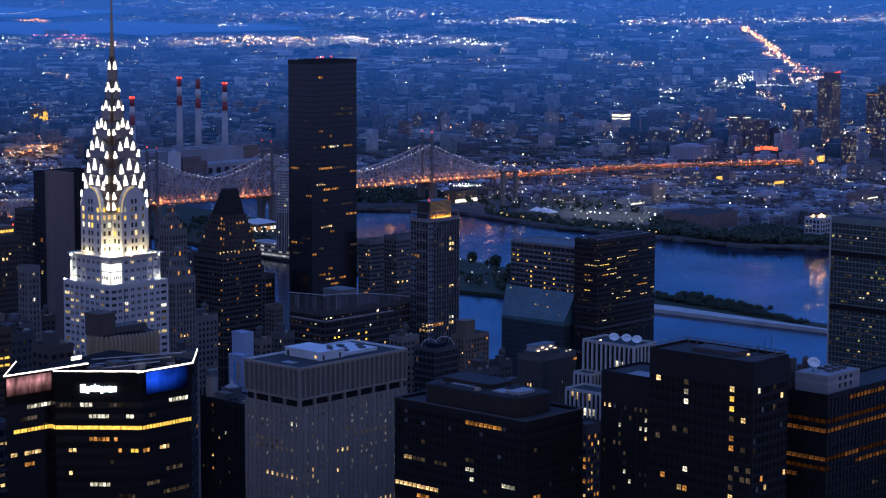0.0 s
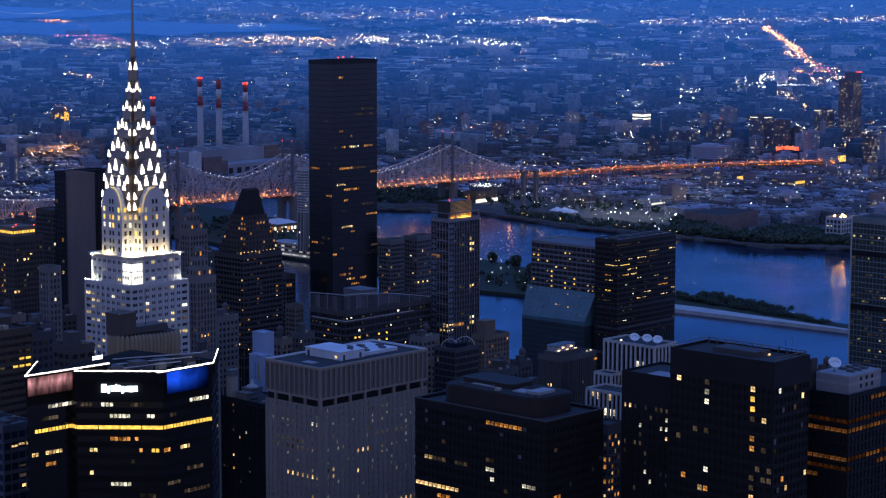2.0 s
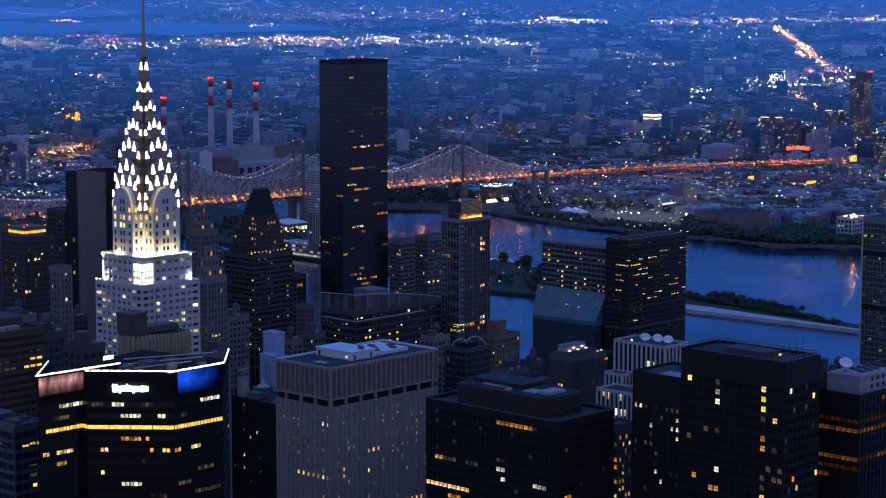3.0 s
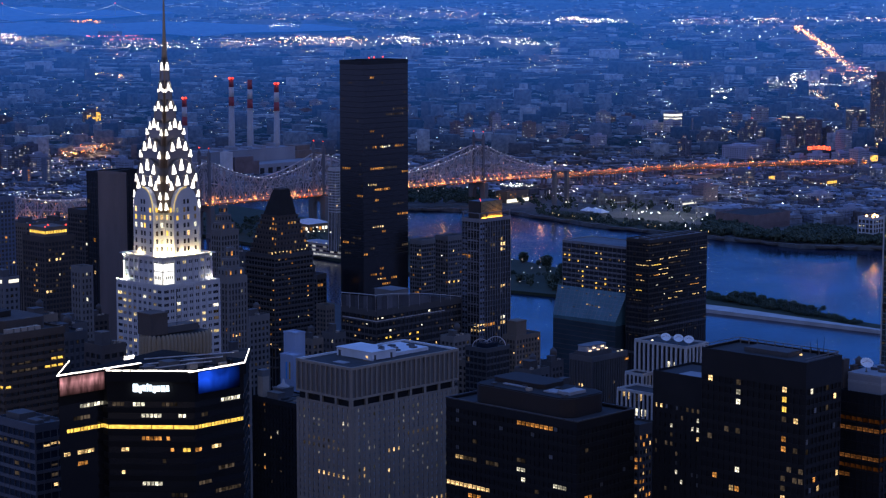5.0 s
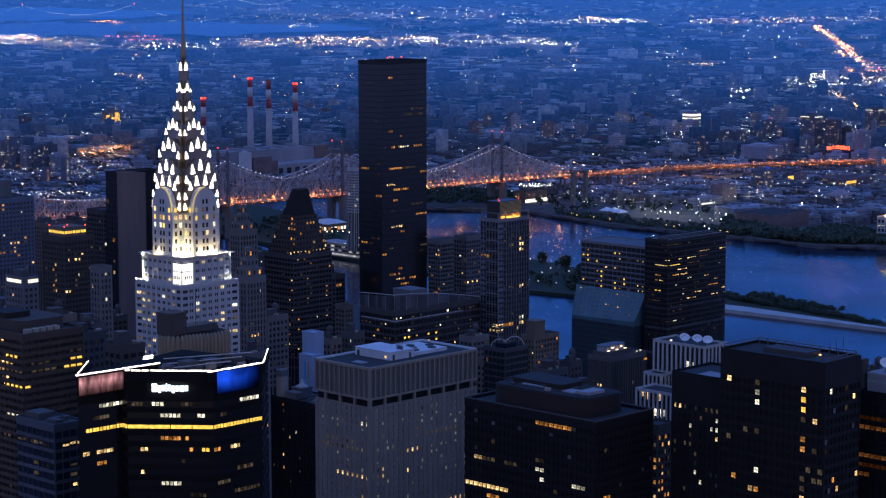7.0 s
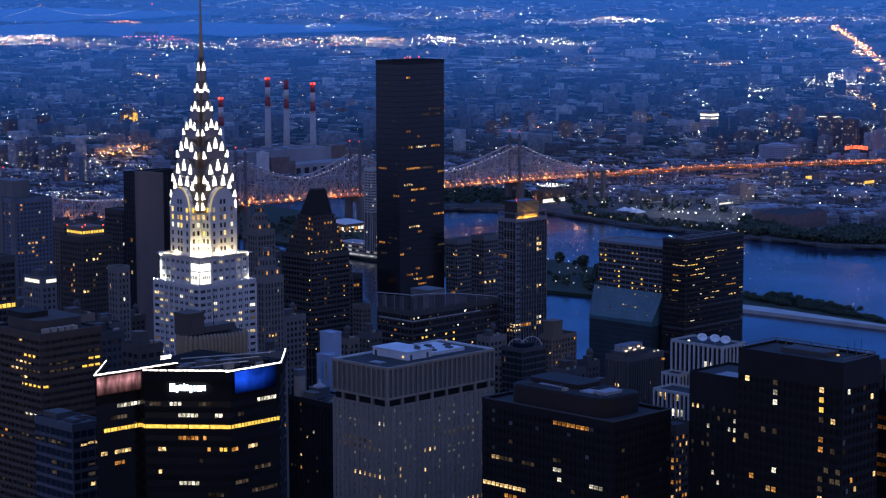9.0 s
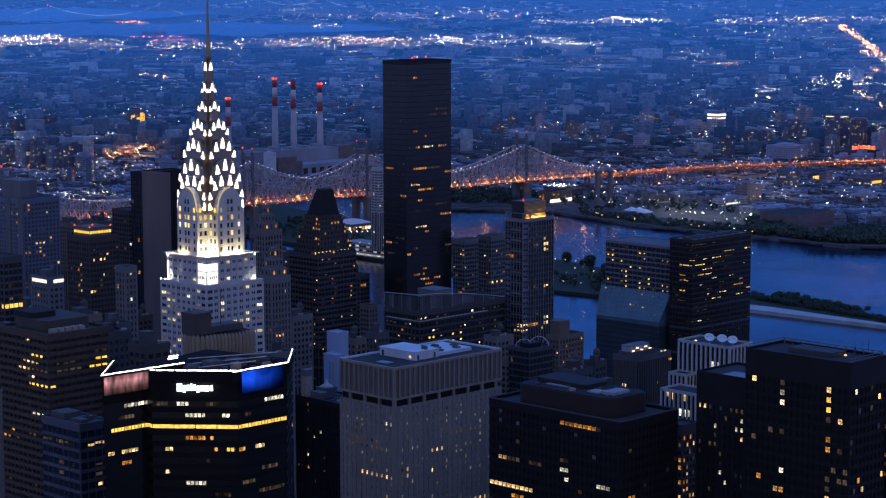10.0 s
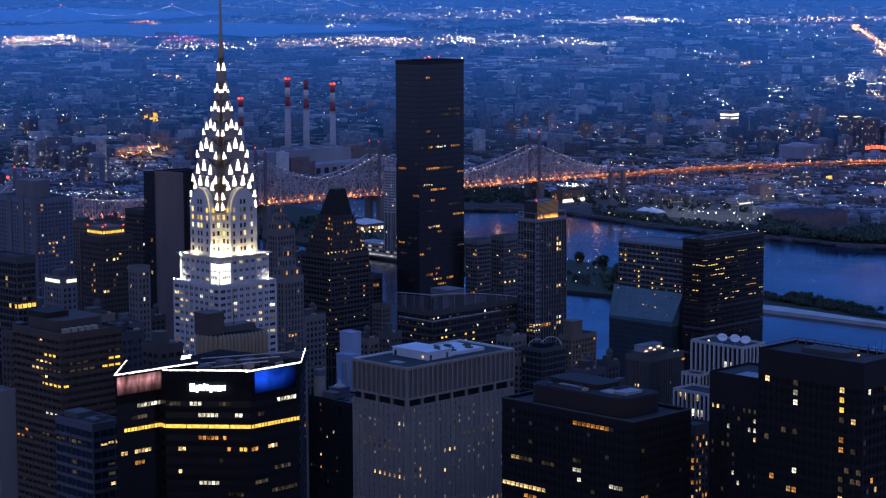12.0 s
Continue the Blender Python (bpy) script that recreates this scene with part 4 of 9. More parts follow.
df = [(4 * i + q, 4 * i + (q + 1) % 4, 4 * i + 4 + (q + 1) % 4, 4 * i + 4 + q) for i in range(24) for q in range(4)]
part("deck", mesh_of("deck", dv, df, DECK_GLOW), bridge)
for i, x in enumerate(TOWERS):
    for dy in (-HALF_DECK, HALF_DECK):
        z = deck_z(x)
        part("tower_leg", box_mesh("tower_leg", [(x - 1.9, BY + dy - 1.5, z - 2, x + 1.9, BY + dy + 1.5, z + 60), (x - 2, BY + dy - 1.4, z + 60, x + 2, BY + dy + 1.4, z + 64)], TOWER_STEEL), bridge)
        part("finial", tube_mesh("finial", [(1.8, 0), (1.2, 2), (0.4, 4), (0.2, 6)], TOWER_STEEL, 8), bridge, at=(x, BY + dy, z + 64))
        part("red_lamp", tube_mesh("red_lamp", [(0.3, 0), (0.7, 0.5), (0.7, 1.1), (0.3, 1.6)], RED_LAMP, 8), bridge, at=(x, BY + dy, z + 69.5))
    for h in (40, 56):
        part("portal", box_mesh("portal", [(x - 2, BY - 7.6, deck_z(x) + h, x + 2, BY + 7.6, deck_z(x) + h + 4)], TOWER_STEEL), bridge)
    for dy in (-1, 1):
        y0, y1 = sorted((BY + dy * 7.0, BY + dy * 16.0))
        part("stone_pier", box_mesh("stone_pier", [(x - 3.5, y0, -3, x + 3.5, y1, deck_z(x) - 3), (x - 4.2, y0 - 0.5, -3, x + 4.2, y1 + 0.5, 6)], GREY_BLUE), bridge)
    rise = [(BY + 7 * math.cos(math.pi * q / 10), deck_z(x) - 15 + 6 * math.sin(math.pi * q / 10)) for q in range(11)]
    ring = rise + [(BY - 7, deck_z(x) - 3.2), (BY + 7, deck_z(x) - 3.2)]
    m = len(ring)
    part("pier_arch", mesh_of("pier_arch", [(x - 3.4, y, z) for y, z in ring] + [(x + 3.4, y, z) for y, z in ring], [tuple(range(m)), tuple(range(2 * m - 1, m - 1, -1))] + [(q, m + q, m + (q + 1) % m, (q + 1) % m) for q in range(m)], GREY_BLUE), bridge, "round arch between the stone legs")
# approach viaduct on the far bank
AP = [(2402, 2095, 34), (2640, 2070, 32.5), (2881, 1985, 30), (3010, 1930, 28)]
for (x0, y0, z0), (x1, y1, z1) in zip(AP, AP[1:]):
    part("approach_deck", bar_mesh("approach_deck", [((x0, y0, z0 - 2), (x1, y1, z1 - 2)), ((x0, y0 + 8, z0 - 2), (x1, y1 + 8, z1 - 2))], 1.6, VIADUCT_STEEL), bridge)
    side_bars = []
    for i in range(24):
        p, q = [(x0 + (x1 - x0) * u, y0 + (y1 - y0) * u - 1.8, z0 + (z1 - z0) * u) for u in (i / 24, (i + 1) / 24)]
        side_bars += [((p[0], p[1], p[2] - 5.5), (q[0], q[1], q[2] - 5.5)), ((p[0], p[1], p[2] - 5.5), (q[0], q[1], q[2] - 1)), ((p[0], p[1], p[2] - 5.5), (p[0], p[1], p[2] - 1))]
    part("side_truss", bar_mesh("side_truss", side_bars, 0.35, VIADUCT_STEEL), bridge, "shallow steel truss under the deck edge", kind="stuff")
    for i in range(10):
        u = i / 10
        x, y, z = x0 + (x1 - x0) * u, y0 + (y1 - y0) * u, z0 + (z1 - z0) * u
        part("viaduct_pier", box_mesh("viaduct_pier", [(-1.2, -2, 0, 1.2, 0, z - 7.5), (-1.2, 6, 0, 1.2, 8, z - 7.5), (-1.4, -2, z - 9, 1.4, 8, z - 7.4)], TOWER_STEEL), bridge, at=(x, y, 3.0))
    for i in range(9):
        u = i / 9
        x, y, z = x0 + (x1 - x0) * u, y0 + (y1 - y0) * u, z0 + (z1 - z0) * u
        part("deck_lamp", sod, bridge, at=(x, y - 2, z + 3.2))
for x, y in ((2284.5, 1976.0), (2308.0, 1973.0)):
    t = thing("stone_anchor_tower", x, y, 3.0, "tall slim grey stone tower below the bridge", "tower", "slim stone towers")
    part("shaft", box_mesh("shaft", [(-2.6, -2.6, 0, 2.6, 2.6, 51)], GREY_BLUE), t)
    part("cap", box_mesh("cap", [(-3.1, -3.1, 51, 3.1, 3.1, 52.5)], GREY_BLUE), t)

# ---------------------------------------------------------------- power station with striped stacks
WHITE_PAINT = surface("white_paint", (0.6, 0.6, 0.63), 0.7)
PALE_STACK = surface("pale_stack", (0.45, 0.46, 0.5), 0.8)
RED_PAINT = surface("red_paint", (0.34, 0.07, 0.09), 0.7)
for x, y, top in ((2322.9, 2716.1, 161), (2346.1, 2696.1, 157), (2379.0, 2667.2, 152), (2263.0, 2765.0, 129)):
    st = thing("smokestack", x, y, 4, "tall pale power station stack with red and white bands", "smokestack", "power station stacks")
    part("shaft", tube_mesh("shaft", [(6.2, 0), (4.6, top - 52)], PALE_STACK, 20), st)
    for i, m in enumerate((RED_PAINT, WHITE_PAINT, RED_PAINT)):
        z0 = top - 52 + i * 16
        part("band", tube_mesh("band", [(4.7 - 0.3 * i, z0), (4.4 - 0.3 * i, z0 + 16)], m, 20), st)
    part("platform", tube_mesh("platform", [(5.2, top - 52.6), (5.4, top - 52), (5.4, top - 51.2), (4.6, top - 51)], PALE_STACK, 20), st)
    for q in (-2.6, 2.6) if top != 157 else ():
        part("red_lamp", tube_mesh("red_lamp", [(0.6, 0), (2.1, 1.0), (2.1, 2.6), (0.6, 3.6)], RED_LAMP, 8), st, at=(-3.2 + 0.76 * q, -3.7 - 0.65 * q, top - 7))
plant = thing("power_station", 2250, 2610, 4, "large pale grey boiler house of the power station", "power station")
part("boiler_house", box_mesh("boiler_house", [(-75, 0, 0, 118, 60, 46), (-75.3, -0.3, 46, 118.3, 0.6, 47), (-75.3, 0.6, 46, -74.4, 60, 47)], PLANT_WALL), plant)
part("east_wing", box_mesh("east_wing", [(118.2, 4, 0, 190, 60, 38), (130, 10, 38, 160, 40, 46)], BRICK_BROWN), plant, "brown brick wing")
part("brick_house", box_mesh("brick_house", [(-58, -54, 0, -20, -40.2, 42), (-20, -54, 0, -8, -40.2, 34)], BRICK_RED), plant, "red brick switch house")
part("turbine_hall", box_mesh("turbine_hall", [(-70, -40, 0, 150, -0.2, 26)], PLANT_WALL), plant)
part("coal_tower", box_mesh("coal_tower", [(-80, -58, 0, -66, -44, 51), (-78, -56, 51, -72, -48, 53)], WHITE_PAINT), plant)
for i in range(12):
    part("tall_window", box_mesh("tall_window", [(-64 + i * 17.5, -40.3, 6, -55 + i * 17.5, -39.9, 20)], GLASS), plant)
for i in range(6):
    part("roof_vent", box_mesh("roof_vent", [(-60 + i * 30, 16, 46, -52 + i * 30, 40, 48.5 + 1.5 * (i % 3))], PLANT_WALL), plant)


# ---------------------------------------------------------------- towers on the near side of the river
LED_PLAN = [(401.2, 555.2), (418.2, 554.5), (417.8, 551.6), (436.5, 530.5), (457.0, 530.3), (475.3, 548.8), (467.0, 584.3), (419.9, 573.8)]
office = fin_tower('office_tower', 'grey concrete office tower with tall fins round its top floors', 745.7, 781.2, 79.0, 40.7, 135.5, floor=3.5, bay=3.6, top=21.6, runs=[('S', 5, 9, 10, 'd'), ('S', 6, 11, 17, 'd'), ('S', 8, 7, 9, 'w'), ('S', 10, 2, 2, 'w'), ('S', 11, 0, 1, 'd'), ('S', 11, 2, 2, 'w'), ('S', 11, 7, 7, 'w'), ('S', 17, 13, 19, 'w'), ('W', 3, 0, 1, 'c'), ('W', 6, 3, 8, 'd'), ('W', 7, 2, 9, 'd'), ('W', 11, 0, 6, 'w'), ('W', 14, 1, 1, 'w')])
office_w, office_z = 40.7, 135.5
drum_block = tower('dark_office_block', 'dark ribbon windowed office block with rounded rooftop plant room', 626.3, 529.3, 34.9, 69.8, 161.9, wall=BLACK, glass=NEAR_BLACK, whole=True, floor=3.8, bay=2.4, band=1.7, pier=0.14, top=2.5, lit=0.004, dim=0.02, blind=0.025, pane_h=1.5, runs=[('S', 8, 2, 3, 'o'), ('W', 1, 5, 12, 'o'), ('W', 5, 11, 12, 'd'), ('W', 6, 11, 12, 'c'), ('W', 6, 17, 19, 'd'), ('W', 6, 22, 24, 'd'), ('W', 6, 25, 26, 'w'), ('W', 7, 2, 4, 'c'), ('W', 7, 11, 11, 'c'), ('W', 9, 19, 28, 'w'), ('W', 10, 21, 23, 'o')])
drum_block_z = 161.9
LIT_SOUTH = [('S', 1, 1, 1, 'c'), ('S', 1, 5, 5, 'd'), ('S', 2, 7, 7, 'w'), ('S', 3, 5, 5, 'd'), ('S', 7, 0, 0, 'd'), ('S', 10, 2, 2, 'o'), ('S', 10, 8, 8, 'w'), ('S', 11, 3, 3, 'w')]
LIT_WEST = [('W', 1, 3, 3, 'w'), ('W', 1, 11, 11, 'd'), ('W', 1, 16, 16, 'w'), ('W', 2, 3, 3, 'y'), ('W', 2, 11, 11, 'c'), ('W', 3, 3, 3, 'y'), ('W', 3, 11, 11, 'c'), ('W', 4, 1, 1, 'w'), ('W', 4, 3, 3, 'd'), ('W', 6, 3, 3, 'o'), ('W', 6, 11, 11, 'd'), ('W', 6, 13, 13, 'd'), ('W', 7, 3, 3, 'o'), ('W', 7, 16, 16, 'd'), ('W', 9, 0, 0, 'd'), ('W', 10, 0, 1, 'd'), ('W', 10, 3, 3, 'd'), ('W', 10, 11, 11, 'c'), ('W', 11, 3, 3, 'd'), ('W', 11, 15, 15, 'o'), ('W', 12, 3, 3, 'w'), ('W', 12, 11, 11, 'o'), ('W', 12, 12, 12, 'w')]
black_tower = tower('black_office_tower', 'black office tower with an open steel parapet and few lit windows', 662.5, 448.5, 23.0, 47.8, 191.0, wall=BLACK, glass=NEAR_BLACK, whole=True, floor=3.8, bay=2.7, band=1.6, pier=0.5, top=9.5, lit=0.0, dim=0.008, blind=0.012, runs=LIT_SOUTH + LIT_WEST)
black_tower_z = 191.0
annex = tower('dark_annex', 'dark stone office wing with small windows and a pale roof', 667.7, 498.1, 25, 26.0, 177.7, wall=NEAR_BLACK, glass=BLACK, whole=True, floor=3.7, bay=2.7, band=1.9, pier=1.3, top=12, lit=0.0, dim=0.02, blind=0.09, runs=[('W', 1, 1, 3, 'd'), ('W', 1, 8, 9, 'w'), ('W', 2, 1, 1, 'c'), ('W', 2, 4, 4, 'd'), ('W', 3, 1, 2, 'c'), ('W', 3, 6, 6, 'c'), ('W', 4, 1, 1, 'w'), ('W', 5, 6, 7, 'd'), ('W', 5, 9, 9, 'd'), ('W', 6, 5, 5, 'd'), ('W', 8, 5, 5, 'c'), ('W', 9, 4, 4, 'c')])
annex_z = 177.7
tower('brick_apartment_tower', 'narrow dark brick tower with many orange lit windows', 704.1, 560.6, 10.5, 9.2, 144.4, wall=BRICK_DARK, floor=3.2, bay=2.1, band=1.3, pier=0.7, lit=0.42, tones='ooowd', top=4, seed=5, down=60)
news = tower('striped_tower', 'white brick tower with vertical stripes and roof dishes', 827.3, 630.2, 17.4, 31.3, 154.1, wall=BRIGHT_BRICK, glass=NEAR_BLACK, floor=3.6, bay=2.75, band=0, pier=1.1, top=0.5, lit=0.01, proud=0.5, runs=[('W', 3, 2, 3, 'c'), ('W', 5, 9, 9, 'd')])
news_x, news_y, news_z = 827.3, 630.2, 154.1
tower('striped_tower_wing', 'lower white striped wing stepping down from the tower', 819.2, 650.4, 8, 10.3, 138.9, wall=BRIGHT_BRICK, glass=NEAR_BLACK, floor=3.6, bay=2.7, band=0, pier=1.05, top=0.5, lit=0.03, proud=0.5)
tower('striped_tower_wing', 'low white striped wing with several lit windows', 790.1, 621.1, 14, 21.0, 137.4, wall=BRIGHT_BRICK, glass=NEAR_BLACK, floor=3.6, bay=2.7, band=0, pier=1.05, top=0.5, lit=0.0, proud=0.5, runs=[('S', 3, 0, 0, 'w'), ('W', 1, 2, 2, 'w'), ('W', 1, 3, 3, 'd'), ('W', 1, 5, 6, 'w'), ('W', 3, 1, 3, 'c')])
banded = tower('banded_office_building', 'black glass office building with bands of orange lit floors', 702.9, 441.4, 73.3, 18.1, 173.8, wall=BLACK, floor=3.75, bay=2.6, band=1.0, pier=0.12, top=1.0, lit=0.0, pane_h=1.5, runs=[('S', 1, 6, 15, 'q'), ('S', 3, 0, 16, 'b'), ('S', 4, 0, 16, 'q'), ('S', 7, 0, 4, 'b'), ('S', 7, 5, 8, 'q'), ('S', 7, 9, 16, 'b'), ('S', 8, 0, 0, 'b'), ('S', 8, 8, 16, 'q'), ('S', 11, 13, 14, 'd'), ('W', 3, 0, 6, 'b'), ('W', 4, 0, 6, 'q'), ('W', 7, 0, 6, 'q'), ('W', 8, 0, 6, 'b'), ('W', 9, 5, 6, 'q')])
banded_x, banded_y, banded_z = 702.9, 441.4, 173.8
green_slab = tower('slab_tower', 'tall green glass slab tower with pale stone ends by the river', 1255.0, 706.1, 22, 82.4, 170.3, wall=SLAB_METAL, glass=GLASS_GREEN, floor=3.7, bay=2.8, band=0.6, pier=0.12, top=3.5, lit=0.035, tones='gddgd', dim=0.12, proud=0.2, pane_w=1.7, pane_h=1.3, rings=32, runs=[('W', 3, 19, 19, 'c'), ('W', 3, 21, 21, 'c'), ('W', 3, 26, 26, 'c'), ('W', 6, 18, 19, 'd'), ('W', 6, 20, 20, 'g'), ('W', 7, 24, 24, 'g'), ('W', 9, 16, 16, 'g'), ('W', 10, 14, 15, 'g'), ('W', 10, 17, 17, 'g'), ('W', 10, 24, 24, 'd'), ('W', 11, 14, 14, 'g'), ('W', 13, 18, 18, 'w'), ('W', 14, 14, 15, 'c'), ('W', 14, 19, 20, 'c'), ('W', 14, 21, 21, 'd'), ('W', 15, 25, 25, 'g'), ('W', 16, 22, 22, 'd'), ('W', 18, 19, 19, 'w'), ('W', 18, 23, 23, 'd'), ('W', 19, 17, 17, 'g'), ('W', 19, 20, 20, 'd'), ('W', 20, 18, 18, 'g'), ('W', 20, 20, 20, 'd'), ('W', 21, 16, 16, 'g'), ('W', 21, 23, 23, 'd'), ('W', 22, 26, 26, 'g'), ('W', 24, 20, 20, 'w'), ('W', 24, 23, 23, 'g'), ('W', 25, 17, 17, 'd')])
green_slab_z = 170.3
LIT_SOUTH = []
LIT_WEST = [('W', 1, 9, 10, 'd'), ('W', 2, 5, 5, 'w'), ('W', 2, 6, 6, 'y'), ('W', 2, 12, 12, 'w'), ('W', 3, 0, 1, 'w'), ('W', 3, 3, 3, 'd'), ('W', 3, 5, 5, 'w'), ('W', 3, 12, 13, 'y'), ('W', 4, 10, 10, 'y'), ('W', 4, 12, 12, 'y'), ('W', 5, 5, 5, 'd'), ('W', 5, 6, 6, 'w'), ('W', 5, 8, 8, 'w'), ('W', 6, 9, 9, 'y'), ('W', 6, 10, 10, 'w'), ('W', 7, 4, 4, 'y'), ('W', 7, 5, 5, 'd'), ('W', 7, 9, 9, 'y'), ('W', 8, 0, 1, 'w'), ('W', 8, 4, 4, 'y'), ('W', 8, 6, 6, 'y'), ('W', 8, 9, 10, 'w'), ('W', 8, 13, 13, 'y'), ('W', 9, 0, 1, 'w'), ('W', 9, 3, 3, 'd'), ('W', 9, 5, 5, 'w'), ('W', 9, 6, 6, 'y'), ('W', 9, 9, 9, 'y'), ('W', 10, 4, 4, 'y'), ('W', 10, 6, 6, 'y'), ('W', 10, 10, 10, 'w'), ('W', 10, 12, 12, 'y')]
hotel = tower('hotel_tower', 'grey banded glass hotel tower with a sloping glass base', 1112.6, 898.3, 30, 56.1, 152.6, wall=HOTEL_METAL, floor=3.4, bay=3.9, band=0.5, pier=0.1, top=0.9, lit=0.0, proud=0.2, pane_w=1.35, pane_h=1.1, rings=19, runs=LIT_SOUTH + LIT_WEST)
hotel_w, hotel_z = 56.1, 152.6
LIT_SOUTH = [('S', 1, 0, 5, 'd'), ('S', 3, 13, 16, 'w'), ('S', 3, 21, 23, 'w'), ('S', 4, 0, 0, 'w'), ('S', 4, 4, 5, 'w'), ('S', 4, 8, 11, 'w'), ('S', 4, 13, 16, 'd'), ('S', 5, 1, 1, 'w'), ('S', 5, 2, 4, 'y'), ('S', 5, 8, 12, 'd'), ('S', 6, 4, 7, 'w'), ('S', 6, 13, 14, 'd'), ('S', 6, 21, 21, 'c'), ('S', 7, 2, 3, 'o'), ('S', 7, 4, 7, 'w'), ('S', 8, 8, 9, 'c'), ('S', 8, 15, 16, 'w'), ('S', 9, 3, 3, 'c'), ('S', 9, 11, 12, 'd'), ('S', 9, 19, 20, 'w'), ('S', 10, 6, 7, 'd'), ('S', 10, 17, 20, 'o'), ('S', 11, 6, 6, 'c'), ('S', 11, 11, 13, 'w'), ('S', 11, 22, 23, 'w'), ('S', 12, 8, 11, 'w'), ('S', 12, 18, 20, 'w'), ('S', 16, 0, 1, 'd'), ('S', 16, 2, 3, 'c')]
LIT_WEST = [('W', 1, 0, 1, 'd'), ('W', 4, 0, 0, 'w'), ('W', 5, 0, 3, 'w'), ('W', 7, 2, 3, 'o'), ('W', 8, 1, 3, 'w'), ('W', 10, 2, 3, 'y'), ('W', 12, 2, 4, 'd'), ('W', 16, 0, 1, 'd')]
glass_tower = tower('glass_tower', 'dark bronze glass tower with scattered warm lit windows', 1106.3, 874.2, 62.9, 19.0, 159.8, wall=BRONZE, floor=3.4, bay=2.6, band=0.9, pier=0.1, top=1.5, lit=0.0, dim=0.06, proud=0.2, pane_w=1.9, pane_h=0.65, rings=18, runs=LIT_SOUTH + LIT_WEST)
LIT_SOUTH = [('S', 3, 3, 4, 'o'), ('S', 9, 13, 17, 'd'), ('S', 10, 10, 17, 'd'), ('S', 13, 3, 4, 'o'), ('S', 14, 8, 8, 'o'), ('S', 16, 1, 1, 'd'), ('S', 16, 4, 5, 'o'), ('S', 16, 7, 8, 'w'), ('S', 16, 9, 11, 'c'), ('S', 16, 14, 15, 'o'), ('S', 16, 16, 17, 'o'), ('S', 20, 3, 8, 'o'), ('S', 20, 9, 14, 'd'), ('S', 21, 17, 19, 'o'), ('S', 23, 2, 5, 'w'), ('S', 24, 5, 8, 'o'), ('S', 24, 9, 11, 'o'), ('S', 26, 5, 6, 'o'), ('S', 27, 13, 17, 'd'), ('S', 28, 4, 5, 'd'), ('S', 29, 15, 19, 'o'), ('S', 31, 4, 8, 'w'), ('S', 32, 8, 9, 'o'), ('S', 35, 3, 4, 'd'), ('S', 35, 17, 19, 'd'), ('S', 36, 0, 1, 'o'), ('S', 39, 7, 8, 'o'), ('S', 40, 3, 5, 'o'), ('S', 40, 7, 7, 'o'), ('S', 41, 6, 7, 'w'), ('S', 41, 8, 9, 'o'), ('S', 41, 12, 14, 'o'), ('S', 42, 8, 11, 'o')]
LIT_WEST = [('W', 4, 5, 6, 'd'), ('W', 20, 6, 9, 'o'), ('W', 25, 0, 2, 'o'), ('W', 27, 6, 7, 'd'), ('W', 33, 1, 4, 'd'), ('W', 34, 4, 5, 'd'), ('W', 34, 7, 9, 'o'), ('W', 36, 6, 8, 'd')]
black_res = tower('black_residential_tower', 'very tall black glass residential tower with red roof lamps', 1080.7, 1118.1, 46.3, 24.3, 271.1, wall=JET, glass=JET_GLASS, floor=3.9, bay=2.3, band=0.35, pier=0, top=2.0, lit=0.0, dim=0.012, proud=0.12, pane_w=1.3, pane_h=1.5, rings=36, runs=LIT_SOUTH + LIT_WEST)
black_res_z = 271.1
slender = tower('slender_tower', 'slender dark tower with pale mullions and an amber lit roof screen', 989.7, 918.2, 28.8, 15.2, 179.9, wall=MULLION, floor=3.4, bay=2.4, band=0.22, pier=0.4, top=1.5, lit=0.0, dim=0.02, blind=0.05, pane_w=1.7, pane_h=1.9, rings=20, runs=[('S', 4, 8, 8, 'w'), ('S', 5, 4, 5, 'd'), ('S', 5, 8, 9, 'w'), ('S', 6, 8, 9, 'w'), ('S', 13, 4, 5, 'd'), ('S', 13, 8, 9, 'w'), ('S', 18, 4, 5, 'd'), ('S', 19, 8, 9, 'c'), ('S', 20, 0, 1, 'w'), ('S', 20, 2, 5, 'o'), ('S', 20, 8, 9, 'w'), ('S', 21, 0, 1, 'w'), ('S', 21, 7, 7, 'w'), ('W', 7, 3, 5, 'o'), ('W', 20, 0, 1, 'w'), ('W', 21, 0, 2, 'w')])
slender_z = 179.9
arched = tower('arched_roof_building', 'dark glass building with a gently arched roof truss', 909.0, 929.4, 75.5, 30.6, 129.4, wall=CHARCOAL, floor=4.2, bay=3.4, band=1.3, pier=0.12, top=3, lit=0.11, tones='wcyocd', dim=0.14, pane_w=1.5, pane_h=1.2, down=50, runs=[('S', 1, 0, 1, 'c'), ('S', 2, 4, 4, 'd'), ('S', 3, 3, 3, 'c'), ('S', 4, 2, 3, 'y'), ('S', 4, 8, 8, 'y'), ('S', 4, 10, 10, 'y'), ('S', 5, 8, 8, 'y'), ('S', 5, 10, 10, 'y'), ('W', 1, 0, 0, 'd'), ('W', 4, 2, 2, 'd')])
arched_w, arched_z = 30.6, 129.4
